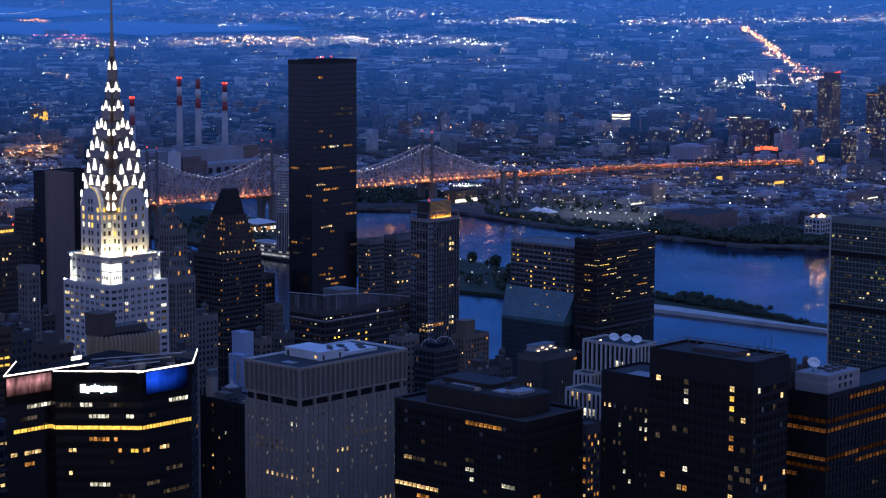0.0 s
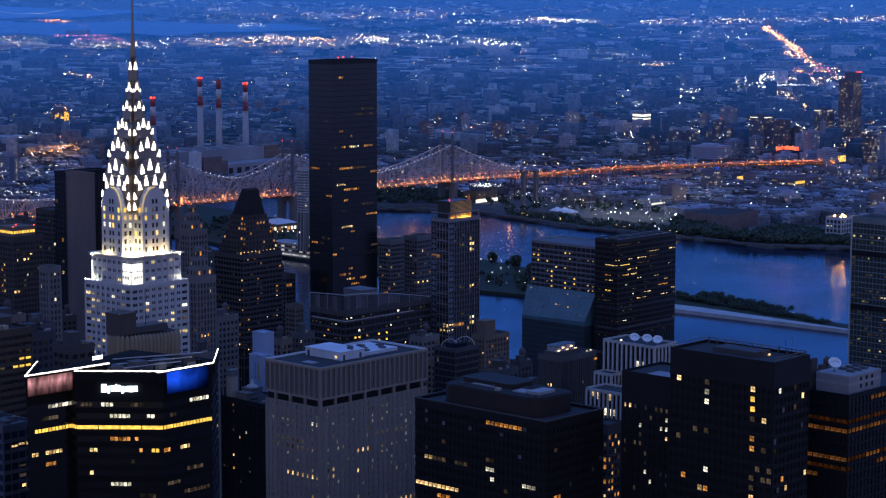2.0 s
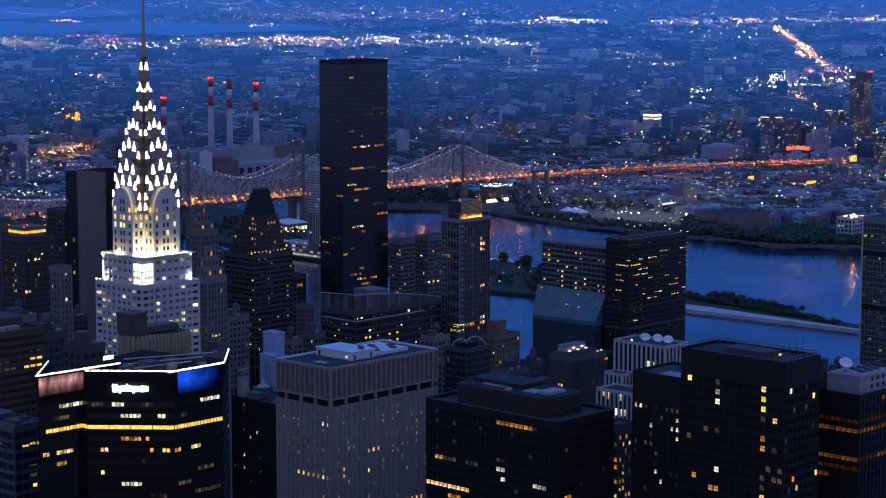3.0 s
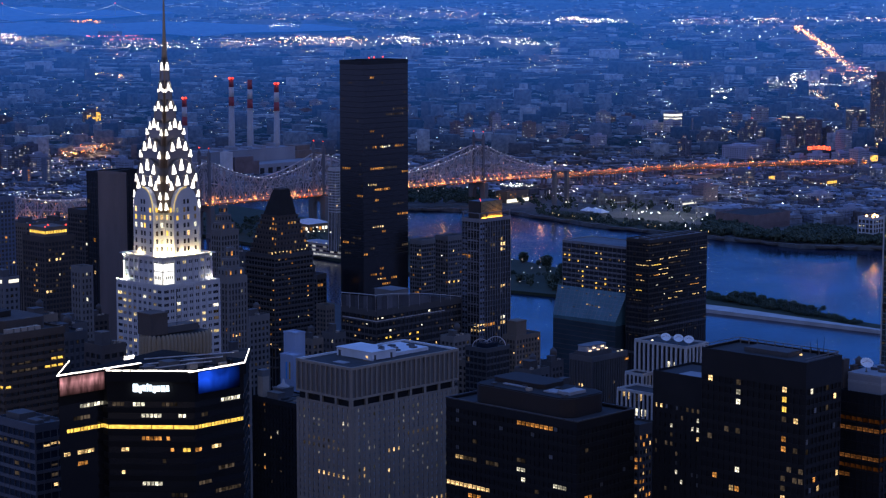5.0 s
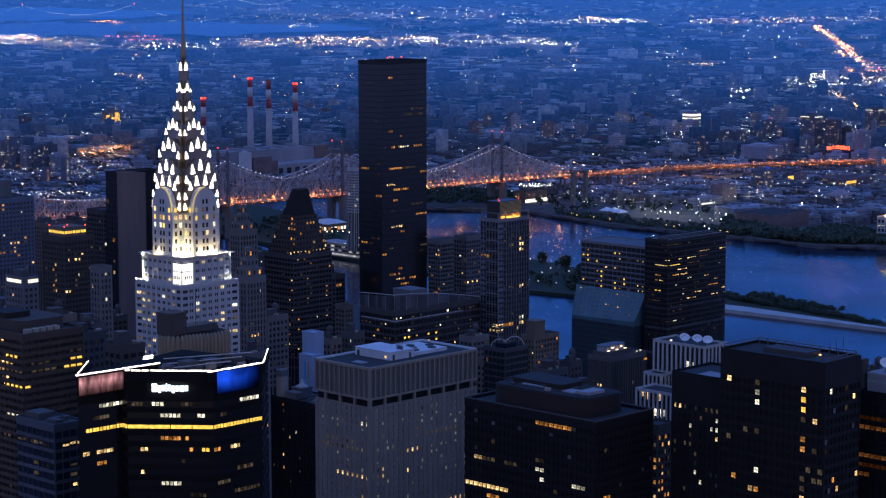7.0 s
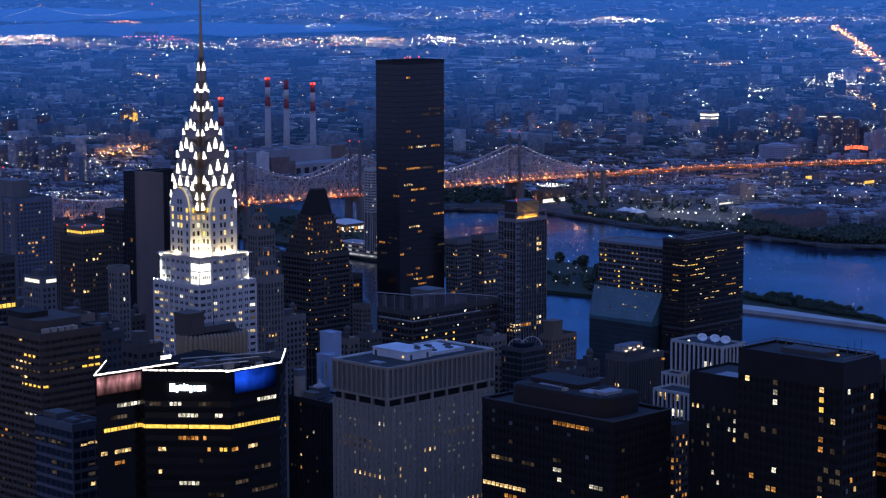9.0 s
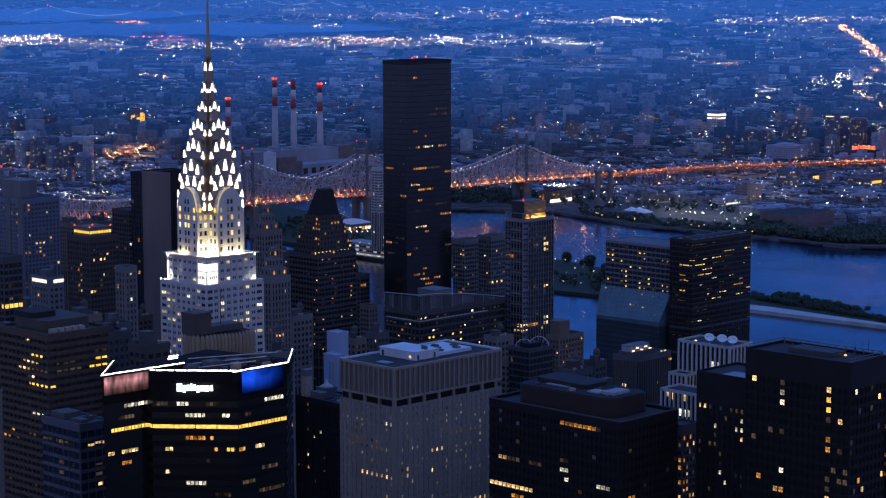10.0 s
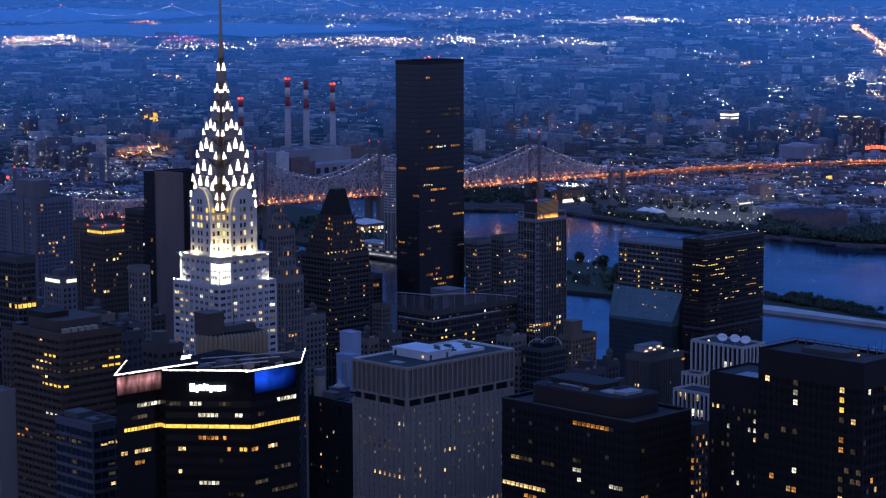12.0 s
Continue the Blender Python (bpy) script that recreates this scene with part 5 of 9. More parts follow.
pyramid = tower('pyramid_tower', 'dark brick apartment tower with a stepped pyramid top', 930.2, 1046.3, 33.7, 28.2, 150.7, wall=CHARCOAL, floor=3.3, bay=2.8, band=1.2, pier=0.35, top=1.5, lit=0.03, tones='ooowo', dim=0.05, blind=0.02, pane_w=1.1, pane_h=1.1, rings=17, runs=[('S', 1, 1, 1, 'w'), ('S', 1, 3, 3, 'o'), ('S', 2, 5, 5, 'o'), ('S', 2, 9, 9, 'd'), ('S', 3, 7, 7, 'd'), ('S', 7, 10, 10, 'o'), ('S', 8, 5, 5, 'd'), ('S', 8, 10, 10, 'o'), ('S', 9, 1, 1, 'd'), ('S', 9, 10, 10, 'w'), ('S', 13, 7, 7, 'c'), ('S', 15, 1, 1, 'o'), ('S', 19, 1, 1, 'w'), ('W', 9, 3, 3, 'd'), ('W', 11, 0, 0, 'w'), ('W', 11, 1, 1, 'd'), ('W', 14, 1, 1, 'w'), ('W', 14, 3, 3, 'o'), ('W', 14, 7, 7, 'c'), ('W', 16, 1, 1, 'o'), ('W', 18, 1, 1, 'w'), ('W', 18, 3, 3, 'w')])
pyramid_z = 150.7
blank_tower('brown_slab', 'plain brown stone slab tower with blank walls', 847.0, 1102.1, 6, 22.0, 206.8, wall=BRICK_BROWN, floor=4, bay=4)
tower('dark_slab', 'tall black slab tower joined to a brown one', 848.5, 1126.1, 33, 11.5, 205.7, wall=BLACK, floor=3.6, bay=2.6, band=1.0, pier=0.3, lit=0.0, dim=0.02, runs=[('W', 12, 1, 1, 'o'), ('W', 16, 1, 1, 'd'), ('W', 18, 1, 1, 'w'), ('W', 27, 1, 1, 'y'), ('W', 29, 1, 1, 'd'), ('W', 31, 1, 1, 'w')])
fluted = thing('fluted_tower', 497.4, 626.5, STREET, 'brown stone tower with deep vertical flutes round its crown', 'building')
fluted_z = 200.9
old = tower('old_setback_tower', 'old limestone tower with stepped setbacks', 745.1, 876.0, 13.2, 10.3, 172.2, wall=LIMESTONE_DARK, floor=3.4, bay=2.4, band=1.0, pier=1.0, top=3, lit=0.01, dim=0.04, pane_w=1.0, pane_h=1.5, runs=[('S', 2, 4, 4, 'c'), ('S', 7, 1, 1, 'd'), ('S', 9, 1, 1, 'o'), ('S', 9, 2, 2, 'w'), ('S', 9, 3, 3, 'o'), ('W', 8, 0, 0, 'o'), ('W', 8, 3, 3, 'd'), ('W', 9, 1, 1, 'd')])
old_z = 172.2
old2 = tower('old_setback_tower', 'old limestone tower with a small stepped top', 858.8, 1015.6, 13.8, 9.2, 175.9, wall=LIMESTONE_DARK, floor=3.4, bay=2.4, band=1.0, pier=0.9, top=3, lit=0.03, dim=0.04)
old2_z = 175.9
blank_tower('pale_stair_tower', 'pale blue rendered tower with narrow coloured windows', 793.4, 876.1, 7.7, 9.4, 136.0, wall=BLUE_RENDER, floor=3.5, bay=3)
pale2 = blank_tower('pale_stair_wing', 'lower pale rendered block beside a taller one', 784.7, 868.0, 7.6, 10.7, 125.4, wall=BLUE_RENDER, floor=3.5, bay=3)
pale2_z = 125.4
lowdark = tower('low_dark_building', 'wide dark masonry building with a cluttered flat roof', 761.5, 828.0, 22.0, 47.0, 105.5, wall=NEAR_BLACK, glass=BLACK, floor=3.5, bay=2.6, band=1.5, pier=0.9, top=2, lit=0.004, dim=0.03, pane_w=1.3, pane_h=1.5, runs=[('W', 1, 14, 14, 'o'), ('W', 2, 14, 14, 'd'), ('W', 5, 14, 14, 'd'), ('W', 5, 10, 10, 'c'), ('W', 6, 12, 12, 'w'), ('W', 9, 14, 14, 'w'), ('W', 11, 14, 14, 'o'), ('W', 13, 2, 2, 'w')])
lowdark_z = 105.5
domed = tower('domed_building', 'dark glass building with steel hoops round its rounded top', 845.6, 779.4, 18.4, 15.1, 132.2, wall=CHARCOAL, floor=3.6, bay=2.8, band=1.0, pier=0.2, top=1.5, lit=0.01, dim=0.05)
domed_z = 132.2
brownapt = tower('brown_apartment_block', 'brown brick apartment block with a roof tower', 960.6, 861.0, 21.9, 10.2, 115.3, wall=BRICK_TAN, floor=3.2, bay=2.6, band=1.2, pier=1.1, top=2, lit=0.01, dim=0.05, pane_w=1.2, pane_h=1.4, runs=[('S', 1, 7, 7, 'o'), ('S', 2, 0, 0, 'd'), ('S', 2, 4, 4, 'd'), ('S', 3, 5, 5, 'd'), ('S', 5, 1, 1, 'o'), ('W', 3, 0, 0, 'w')])
brownapt_z = 115.3
litroof = tower('lit_roof_building', 'dark building with a floodlit pale tank room on its roof', 829.6, 691.4, 27.8, 14.7, 140.8, wall=GREY_DARK, glass=CHARCOAL, floor=3.6, bay=1.9, band=0, pier=0.5, top=2, lit=0.006, dim=0.02, pane_h=1.6, pane_w=1.1, runs=[('S', 4, 9, 9, 'd'), ('W', 4, 3, 4, 'w')])
litroof_z = 140.8
tower('riverside_block', 'dark riverside apartment block with some lit windows', 1171.4, 1147.8, 18.2, 12.2, 130.1, wall=LIMESTONE_DARK, floor=3.3, bay=2.6, band=1.2, pier=0.4, lit=0.04, dim=0.05, blind=0.05, pane_w=1.7, pane_h=1.4, runs=[('S', 6, 0, 0, 'w'), ('S', 10, 1, 1, 'w'), ('S', 12, 6, 6, 'd'), ('W', 2, 0, 0, 'c'), ('W', 6, 4, 4, 'w'), ('W', 11, 0, 0, 'o'), ('W', 12, 1, 1, 'o')])
tower('riverside_block', 'dark stepped riverside block with an orange lit floor', 1142.2, 1091.6, 17.1, 12.8, 140.6, wall=GREY_BLUE, floor=3.3, bay=2.6, band=1.2, pier=0.4, lit=0.04, dim=0.05, blind=0.05, pane_w=1.7, pane_h=1.4, runs=[('S', 10, 0, 0, 'w'), ('S', 10, 2, 2, 'y'), ('S', 10, 4, 4, 'w'), ('S', 14, 4, 4, 'o'), ('S', 18, 1, 1, 'o'), ('S', 18, 3, 4, 'o'), ('S', 19, 1, 1, 'o'), ('S', 21, 2, 2, 'd'), ('S', 24, 2, 2, 'w'), ('W', 5, 0, 0, 'd'), ('W', 10, 0, 0, 'o')])
tower('white_balcony_tower', 'white apartment tower with stacked balconies by the river', 1700.5, 1805.2, 9.0, 12.4, 108.7, wall=WHITE, floor=3.2, bay=2.6, band=1.2, pier=0.5, lit=0.03, tones='cw', dim=0.05, down=120)
tower('brown_riverside_block', 'brown brick block in front of the river', 1023.2, 1096.9, 7.6, 9.4, 101.8, wall=BRICK_TAN, floor=3.3, bay=2.8, band=1.4, pier=0.8, lit=0.02, dim=0.05)
tower('riverside_block', 'tall dark riverside block with a mast', 1059.3, 1145.2, 9.0, 8.5, 115.1, wall=CHARCOAL, floor=3.3, bay=2.8, band=1.2, pier=0.5, lit=0.02, dim=0.05)
terraced = tower('terraced_office_building', 'brown office building with long horizontal window bands and terraces', 463.8, 676.3, 27.3, 31.6, 199.2, wall=TERRACE, floor=2.85, bay=3.0, band=1.45, pier=0.1, top=2, rings=26, lit=0.0, dim=0.03, proud=0.7, pane_h=0.85, pane_w=2.6, runs=[('S', 3, 7, 8, 'd'), ('S', 4, 1, 3, 'd'), ('S', 4, 5, 5, 'd'), ('S', 4, 7, 8, 'y'), ('S', 5, 1, 4, 'd'), ('S', 5, 6, 8, 'y'), ('S', 7, 0, 0, 'y'), ('W', 1, 4, 4, 'w'), ('W', 3, 1, 3, 'y'), ('W', 4, 2, 5, 'w'), ('W', 5, 0, 3, 'd'), ('W', 5, 4, 6, 'w'), ('W', 6, 3, 3, 'w'), ('W', 7, 0, 3, 'y'), ('W', 7, 4, 4, 'w'), ('W', 11, 1, 3, 'c'), ('W', 14, 4, 4, 'd'), ('W', 14, 8, 8, 'o'), ('W', 15, 7, 7, 'd'), ('W', 15, 9, 10, 'o')])
terraced_z = 199.2
blueglass = tower('blue_glass_building', 'blue glass office building with pale floor bands and roof units', 429.5, 608.7, 12.4, 22.1, 179.6, wall=BLUE_METAL, glass=GLASS_BLUE, floor=3.7, bay=3.0, band=1.2, pier=0.12, top=2, lit=0.0, dim=0.04, pane_h=1.2, runs=[('S', 2, 1, 3, 'w'), ('S', 4, 2, 2, 'd'), ('S', 5, 2, 2, 'd'), ('S', 6, 2, 2, 'w'), ('W', 2, 1, 6, 'd'), ('W', 4, 3, 3, 'd'), ('W', 5, 3, 3, 'd')])
blueglass_z = 179.6
blank_tower('pale_slab', 'pale blank walled slab building', 379.6, 590.0, 6.5, 13.0, 200.9, wall=GREY_BLUE, floor=4, bay=4)
litcrown = tower('lit_crown_tower', 'dark apartment tower with a golden lit crown and red lamps', 785.4, 1098.0, 22.4, 22.9, 171.2, wall=BRICK_DARK, floor=3.3, bay=2.6, band=1.2, pier=0.5, lit=0.005, dim=0.05, pane_w=1.5, pane_h=1.5, runs=[('S', 2, 1, 1, 'd'), ('S', 3, 3, 3, 'd'), ('S', 3, 5, 5, 'w'), ('S', 4, 1, 1, 'w'), ('S', 4, 3, 4, 'w'), ('S', 7, 4, 4, 'c'), ('S', 9, 0, 0, 'd'), ('S', 10, 0, 1, 'w'), ('W', 5, 3, 3, 'w'), ('W', 6, 4, 4, 'o'), ('W', 8, 3, 3, 'w'), ('W', 8, 4, 4, 'd'), ('W', 8, 7, 7, 'd'), ('W', 9, 4, 4, 'o'), ('W', 10, 3, 3, 'w'), ('W', 10, 4, 4, 'o')])
litcrown_z = 171.2
littop = tower('lit_top_block', 'pale block with a white lit top floor', 707.9, 1030.2, 10.1, 17.6, 160.7, wall=GREY_BLUE, floor=3.5, bay=3.0, band=1.7, pier=1.4, lit=0.02, dim=0.05, top=6)
littop_z = 160.7
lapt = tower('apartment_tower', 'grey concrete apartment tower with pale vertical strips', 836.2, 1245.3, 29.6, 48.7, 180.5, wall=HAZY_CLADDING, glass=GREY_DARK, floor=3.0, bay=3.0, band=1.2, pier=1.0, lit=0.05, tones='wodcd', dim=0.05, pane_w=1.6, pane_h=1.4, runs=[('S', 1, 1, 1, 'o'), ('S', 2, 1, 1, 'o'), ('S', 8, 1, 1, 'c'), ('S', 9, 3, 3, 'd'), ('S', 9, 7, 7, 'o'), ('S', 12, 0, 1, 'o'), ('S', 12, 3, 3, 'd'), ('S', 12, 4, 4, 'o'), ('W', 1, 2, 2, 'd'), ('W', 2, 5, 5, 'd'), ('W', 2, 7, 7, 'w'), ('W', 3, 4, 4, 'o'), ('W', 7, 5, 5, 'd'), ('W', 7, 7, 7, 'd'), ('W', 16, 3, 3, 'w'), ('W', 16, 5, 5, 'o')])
lapt_z = 180.5
tower('golden_band_building', 'dark building with two golden lit floors', 631.9, 960.8, 11.5, 26.8, 186.2, wall=CHARCOAL, floor=3.6, bay=2.8, band=1.2, pier=0.3, lit=0.005, dim=0.04, runs=[('S', 4, 1, 1, 'd'), ('S', 6, 1, 1, 'd'), ('S', 6, 3, 3, 'd'), ('S', 7, 0, 3, 'y'), ('W', 7, 0, 0, 'y'), ('W', 7, 2, 2, 'y')])
tower('stepped_grey_block', 'grey stone block with a stepped top', 713.8, 964.6, 7.7, 8.4, 172.6, wall=LIMESTONE_DARK, glass=GLASS_GREY, floor=3.5, bay=2.8, band=1.5, pier=1.2, lit=0.005, dim=0.03, runs=[('S', 1, 0, 0, 'd'), ('S', 1, 1, 1, 'c'), ('S', 5, 1, 1, 'c'), ('W', 1, 0, 0, 'd'), ('W', 3, 2, 2, 'w')])
tower('dark_office_slab', 'tall dark office slab with sparse lights', 966.4, 1300.2, 15.7, 19.7, 158.0, wall=BRICK_DARK, floor=3.5, bay=2.8, band=1.2, pier=0.5, lit=0.005, dim=0.02, runs=[('S', 6, 4, 4, 'w'), ('S', 7, 0, 0, 'c'), ('S', 12, 0, 0, 'w'), ('W', 2, 1, 1, 'd')])
midrise('mid_rise_building', 'dark brick mid-rise block among taller towers', 549.7, 835.3, 12.3, 14.0, 170.4, wall=BRICK_DARK, floor=3.5, bay=3.4, band=1.5, pier=1.2, lit=0.035, tones='wodddc', dim=0.04, pane_w=1.3, pane_h=1.5, seed=21, down=45, pieces=18)
midrise('mid_rise_building', 'weathered limestone mid-rise block with setbacks', 590.7, 868.1, 13.1, 14.4, 167.0, wall=LIMESTONE_DARK, floor=3.5, bay=3.4, band=1.5, pier=1.2, lit=0.035, tones='wodddc', dim=0.04, pane_w=1.3, pane_h=1.5, seed=22, down=45, pieces=18)
midrise('mid_rise_building', 'tan brick mid-rise block with small windows', 635.0, 898.2, 14.0, 14.8, 161.3, wall=BRICK_TAN, floor=3.5, bay=3.4, band=1.5, pier=1.2, lit=0.035, tones='wodddc', dim=0.04, pane_w=1.3, pane_h=1.5, seed=23, down=45, pieces=18)
midrise('mid_rise_building', 'grey concrete mid-rise block with flat roof', 618.2, 848.7, 12.5, 11.6, 164.6, wall=GREY_DARK, floor=3.5, bay=3.4, band=1.5, pier=1.2, lit=0.035, tones='wodddc', dim=0.04, pane_w=1.3, pane_h=1.5, seed=24, down=45, pieces=18)
midrise('mid_rise_building', 'dark stone mid-rise block with a few lit windows', 558.3, 768.7, 12.2, 12.6, 177.2, wall=CHARCOAL, floor=3.5, bay=3.4, band=1.5, pier=1.2, lit=0.035, tones='wodddc', dim=0.04, pane_w=1.3, pane_h=1.5, seed=25, down=45, pieces=18)
midrise('mid_rise_building', 'dark brick mid-rise block among taller towers', 529.9, 702.6, 11.6, 11.5, 183.3, wall=BRICK_DARK, floor=3.5, bay=3.4, band=1.5, pier=1.2, lit=0.035, tones='wodddc', dim=0.04, pane_w=1.3, pane_h=1.5, seed=26, down=45, pieces=18)
midrise('mid_rise_building', 'weathered limestone mid-rise block with setbacks', 819.1, 944.2, 15.4, 10.1, 134.6, wall=LIMESTONE_DARK, floor=3.5, bay=3.4, band=1.5, pier=1.2, lit=0.035, tones='wodddc', dim=0.04, pane_w=1.3, pane_h=1.5, seed=27, down=45, pieces=18)
midrise('mid_rise_building', 'tan brick mid-rise block with small windows', 812.8, 882.8, 7.8, 10.4, 129.3, wall=BRICK_TAN, floor=3.5, bay=3.4, band=1.5, pier=1.2, lit=0.035, tones='wodddc', dim=0.04, pane_w=1.3, pane_h=1.5, seed=28, down=45, pieces=18)
midrise('mid_rise_building', 'grey concrete mid-rise block with flat roof', 842.2, 896.4, 9.0, 9.6, 127.4, wall=GREY_DARK, floor=3.5, bay=3.4, band=1.5, pier=1.2, lit=0.035, tones='wodddc', dim=0.04, pane_w=1.3, pane_h=1.5, seed=29, down=45, pieces=18)
midrise('mid_rise_building', 'dark brick mid-rise block among taller towers', 965.5, 943.6, 15.6, 10.1, 103.1, wall=BRICK_DARK, floor=3.5, bay=3.4, band=1.5, pier=1.2, lit=0.035, tones='wodddc', dim=0.04, pane_w=1.3, pane_h=1.5, seed=31, down=45, pieces=18)
midrise('mid_rise_building', 'weathered limestone mid-rise block with setbacks', 927.7, 881.9, 14.0, 10.4, 116.5, wall=LIMESTONE_DARK, floor=3.5, bay=3.4, band=1.5, pier=1.2, lit=0.035, tones='wodddc', dim=0.04, pane_w=1.3, pane_h=1.5, seed=32, down=45, pieces=18)
midrise('mid_rise_building', 'tan brick mid-rise block with small windows', 898.9, 839.5, 14.6, 11.3, 110.5, wall=BRICK_TAN, floor=3.5, bay=3.4, band=1.5, pier=1.2, lit=0.035, tones='wodddc', dim=0.04, pane_w=1.3, pane_h=1.5, seed=33, down=45, pieces=18)
midrise('mid_rise_building', 'grey concrete mid-rise block with flat roof', 839.6, 741.2, 13.7, 12.0, 126.3, wall=GREY_DARK, floor=3.5, bay=3.4, band=1.5, pier=1.2, lit=0.035, tones='wodddc', dim=0.04, pane_w=1.3, pane_h=1.5, seed=34, down=45, pieces=18)
midrise('mid_rise_building', 'dark stone mid-rise block with a few lit windows', 891.8, 772.7, 9.7, 7.1, 119.9, wall=CHARCOAL, floor=3.5, bay=3.4, band=1.5, pier=1.2, lit=0.035, tones='wodddc', dim=0.04, pane_w=1.3, pane_h=1.5, seed=35, down=45, pieces=18)
midrise('mid_rise_building', 'dark brick mid-rise block among taller towers', 774.5, 663.7, 10.5, 7.2, 135.5, wall=BRICK_DARK, floor=3.5, bay=3.4, band=1.5, pier=1.2, lit=0.035, tones='wodddc', dim=0.04, pane_w=1.3, pane_h=1.5, seed=36, down=45, pieces=18)
midrise('mid_rise_building', 'weathered limestone mid-rise block with setbacks', 649.1, 760.7, 11.2, 8.2, 157.6, wall=LIMESTONE_DARK, floor=3.5, bay=3.4, band=1.5, pier=1.2, lit=0.035, tones='wodddc', dim=0.04, pane_w=1.3, pane_h=1.5, seed=37, down=45, pieces=18)
midrise('mid_rise_building', 'tan brick mid-rise block with small windows', 712.3, 1087.5, 11.9, 15.1, 137.8, wall=BRICK_TAN, floor=3.5, bay=3.4, band=1.5, pier=1.2, lit=0.035, tones='wodddc', dim=0.04, pane_w=1.3, pane_h=1.5, seed=38, down=45, pieces=18)
midrise('mid_rise_building', 'grey concrete mid-rise block with flat roof', 714.8, 1061.8, 13.8, 17.7, 138.7, wall=GREY_DARK, floor=3.5, bay=3.4, band=1.5, pier=1.2, lit=0.035, tones='wodddc', dim=0.04, pane_w=1.3, pane_h=1.5, seed=39, down=45, pieces=18)
midrise('mid_rise_building', 'dark stone mid-rise block with a few lit windows', 924.1, 596.7, 15.8, 6.8, 132.2, wall=CHARCOAL, floor=3.5, bay=3.4, band=1.5, pier=1.2, lit=0.035, tones='wodddc', dim=0.04, pane_w=1.3, pane_h=1.5, seed=40, down=45, pieces=18)
midrise('mid_rise_building', 'dark brick mid-rise block among taller towers', 809.0, 1080.8, 11.0, 8.8, 120.5, wall=BRICK_DARK, floor=3.5, bay=3.4, band=1.5, pier=1.2, lit=0.035, tones='wodddc', dim=0.04, pane_w=1.3, pane_h=1.5, seed=41, down=45, pieces=18)
midrise('mid_rise_building', 'weathered limestone mid-rise block with setbacks', 692.9, 828.5, 6.7, 9.8, 150.7, wall=LIMESTONE_DARK, floor=3.5, bay=3.4, band=1.5, pier=1.2, lit=0.035, tones='wodddc', dim=0.04, pane_w=1.3, pane_h=1.5, seed=42, down=45, pieces=18)
midrise('mid_rise_building', 'tan brick mid-rise block with small windows', 1092.6, 1554.5, 22.1, 25.5, 116.3, wall=BRICK_TAN, floor=3.5, bay=3.4, band=1.5, pier=1.2, lit=0.035, tones='wodddc', dim=0.04, pane_w=1.3, pane_h=1.5, seed=43, down=45, pieces=18)
midrise('mid_rise_building', 'grey concrete mid-rise block with flat roof', 1172.2, 1620.5, 23.0, 29.2, 106.2, wall=GREY_DARK, floor=3.5, bay=3.4, band=1.5, pier=1.2, lit=0.035, tones='wodddc', dim=0.04, pane_w=1.3, pane_h=1.5, seed=44, down=45, pieces=18)
midrise('mid_rise_building', 'dark stone mid-rise block with a few lit windows', 1279.8, 1727.6, 12.4, 14.9, 93.0, wall=CHARCOAL, floor=3.5, bay=3.4, band=1.5, pier=1.2, lit=0.035, tones='wodddc', dim=0.04, pane_w=1.3, pane_h=1.5, seed=45, down=45, pieces=18)
midrise('mid_rise_building', 'dark brick mid-rise block among taller towers', 991.4, 1502.4, 22.0, 29.2, 117.9, wall=BRICK_DARK, floor=3.5, bay=3.4, band=1.5, pier=1.2, lit=0.035, tones='wodddc', dim=0.04, pane_w=1.3, pane_h=1.5, seed=46, down=45, pieces=18)
midrise('mid_rise_building', 'weathered limestone mid-rise block with setbacks', 1040.5, 1529.6, 20.0, 21.0, 120.8, wall=LIMESTONE_DARK, floor=3.5, bay=3.4, band=1.5, pier=1.2, lit=0.035, tones='wodddc', dim=0.04, pane_w=1.3, pane_h=1.5, seed=47, down=45, pieces=18)
midrise('mid_rise_building', 'tan brick mid-rise block with small windows', 1096.2, 1299.4, 12.9, 11.1, 120.6, wall=BRICK_TAN, floor=3.5, bay=3.4, band=1.5, pier=1.2, lit=0.035, tones='wodddc', dim=0.04, pane_w=1.3, pane_h=1.5, seed=48, down=45, pieces=18)
midrise('mid_rise_building', 'grey concrete mid-rise block with flat roof', 1142.0, 1326.0, 10.4, 12.0, 107.5, wall=GREY_DARK, floor=3.5, bay=3.4, band=1.5, pier=1.2, lit=0.035, tones='wodddc', dim=0.04, pane_w=1.3, pane_h=1.5, seed=49, down=45, pieces=18)
midrise('mid_rise_building', 'dark stone mid-rise block with a few lit windows', 1114.7, 1216.5, 8.3, 7.8, 109.4, wall=CHARCOAL, floor=3.5, bay=3.4, band=1.5, pier=1.2, lit=0.035, tones='wodddc', dim=0.04, pane_w=1.3, pane_h=1.5, seed=50, down=45, pieces=18)
# ---------------------------------------------------------------- the art deco skyscraper
# depth and half width of each vault tier, spring and top
TIERS = [(10.6, 8.5, 238.5, 249.5), (10.3, 7.8, 247.0, 257.0), (8.8, 6.4, 255.5, 265.5), (6.3, 4.9, 264.5, 273.2), (3.7, 2.7, 273.5, 282.0), (2.3, 1.8, 282.5, 290.0), (1.5, 1.3, 291.5, 299.0)]
ARM_D, ARM_E = 13.05, 6.8
FACES = [(0, "S"), (270, "W")]


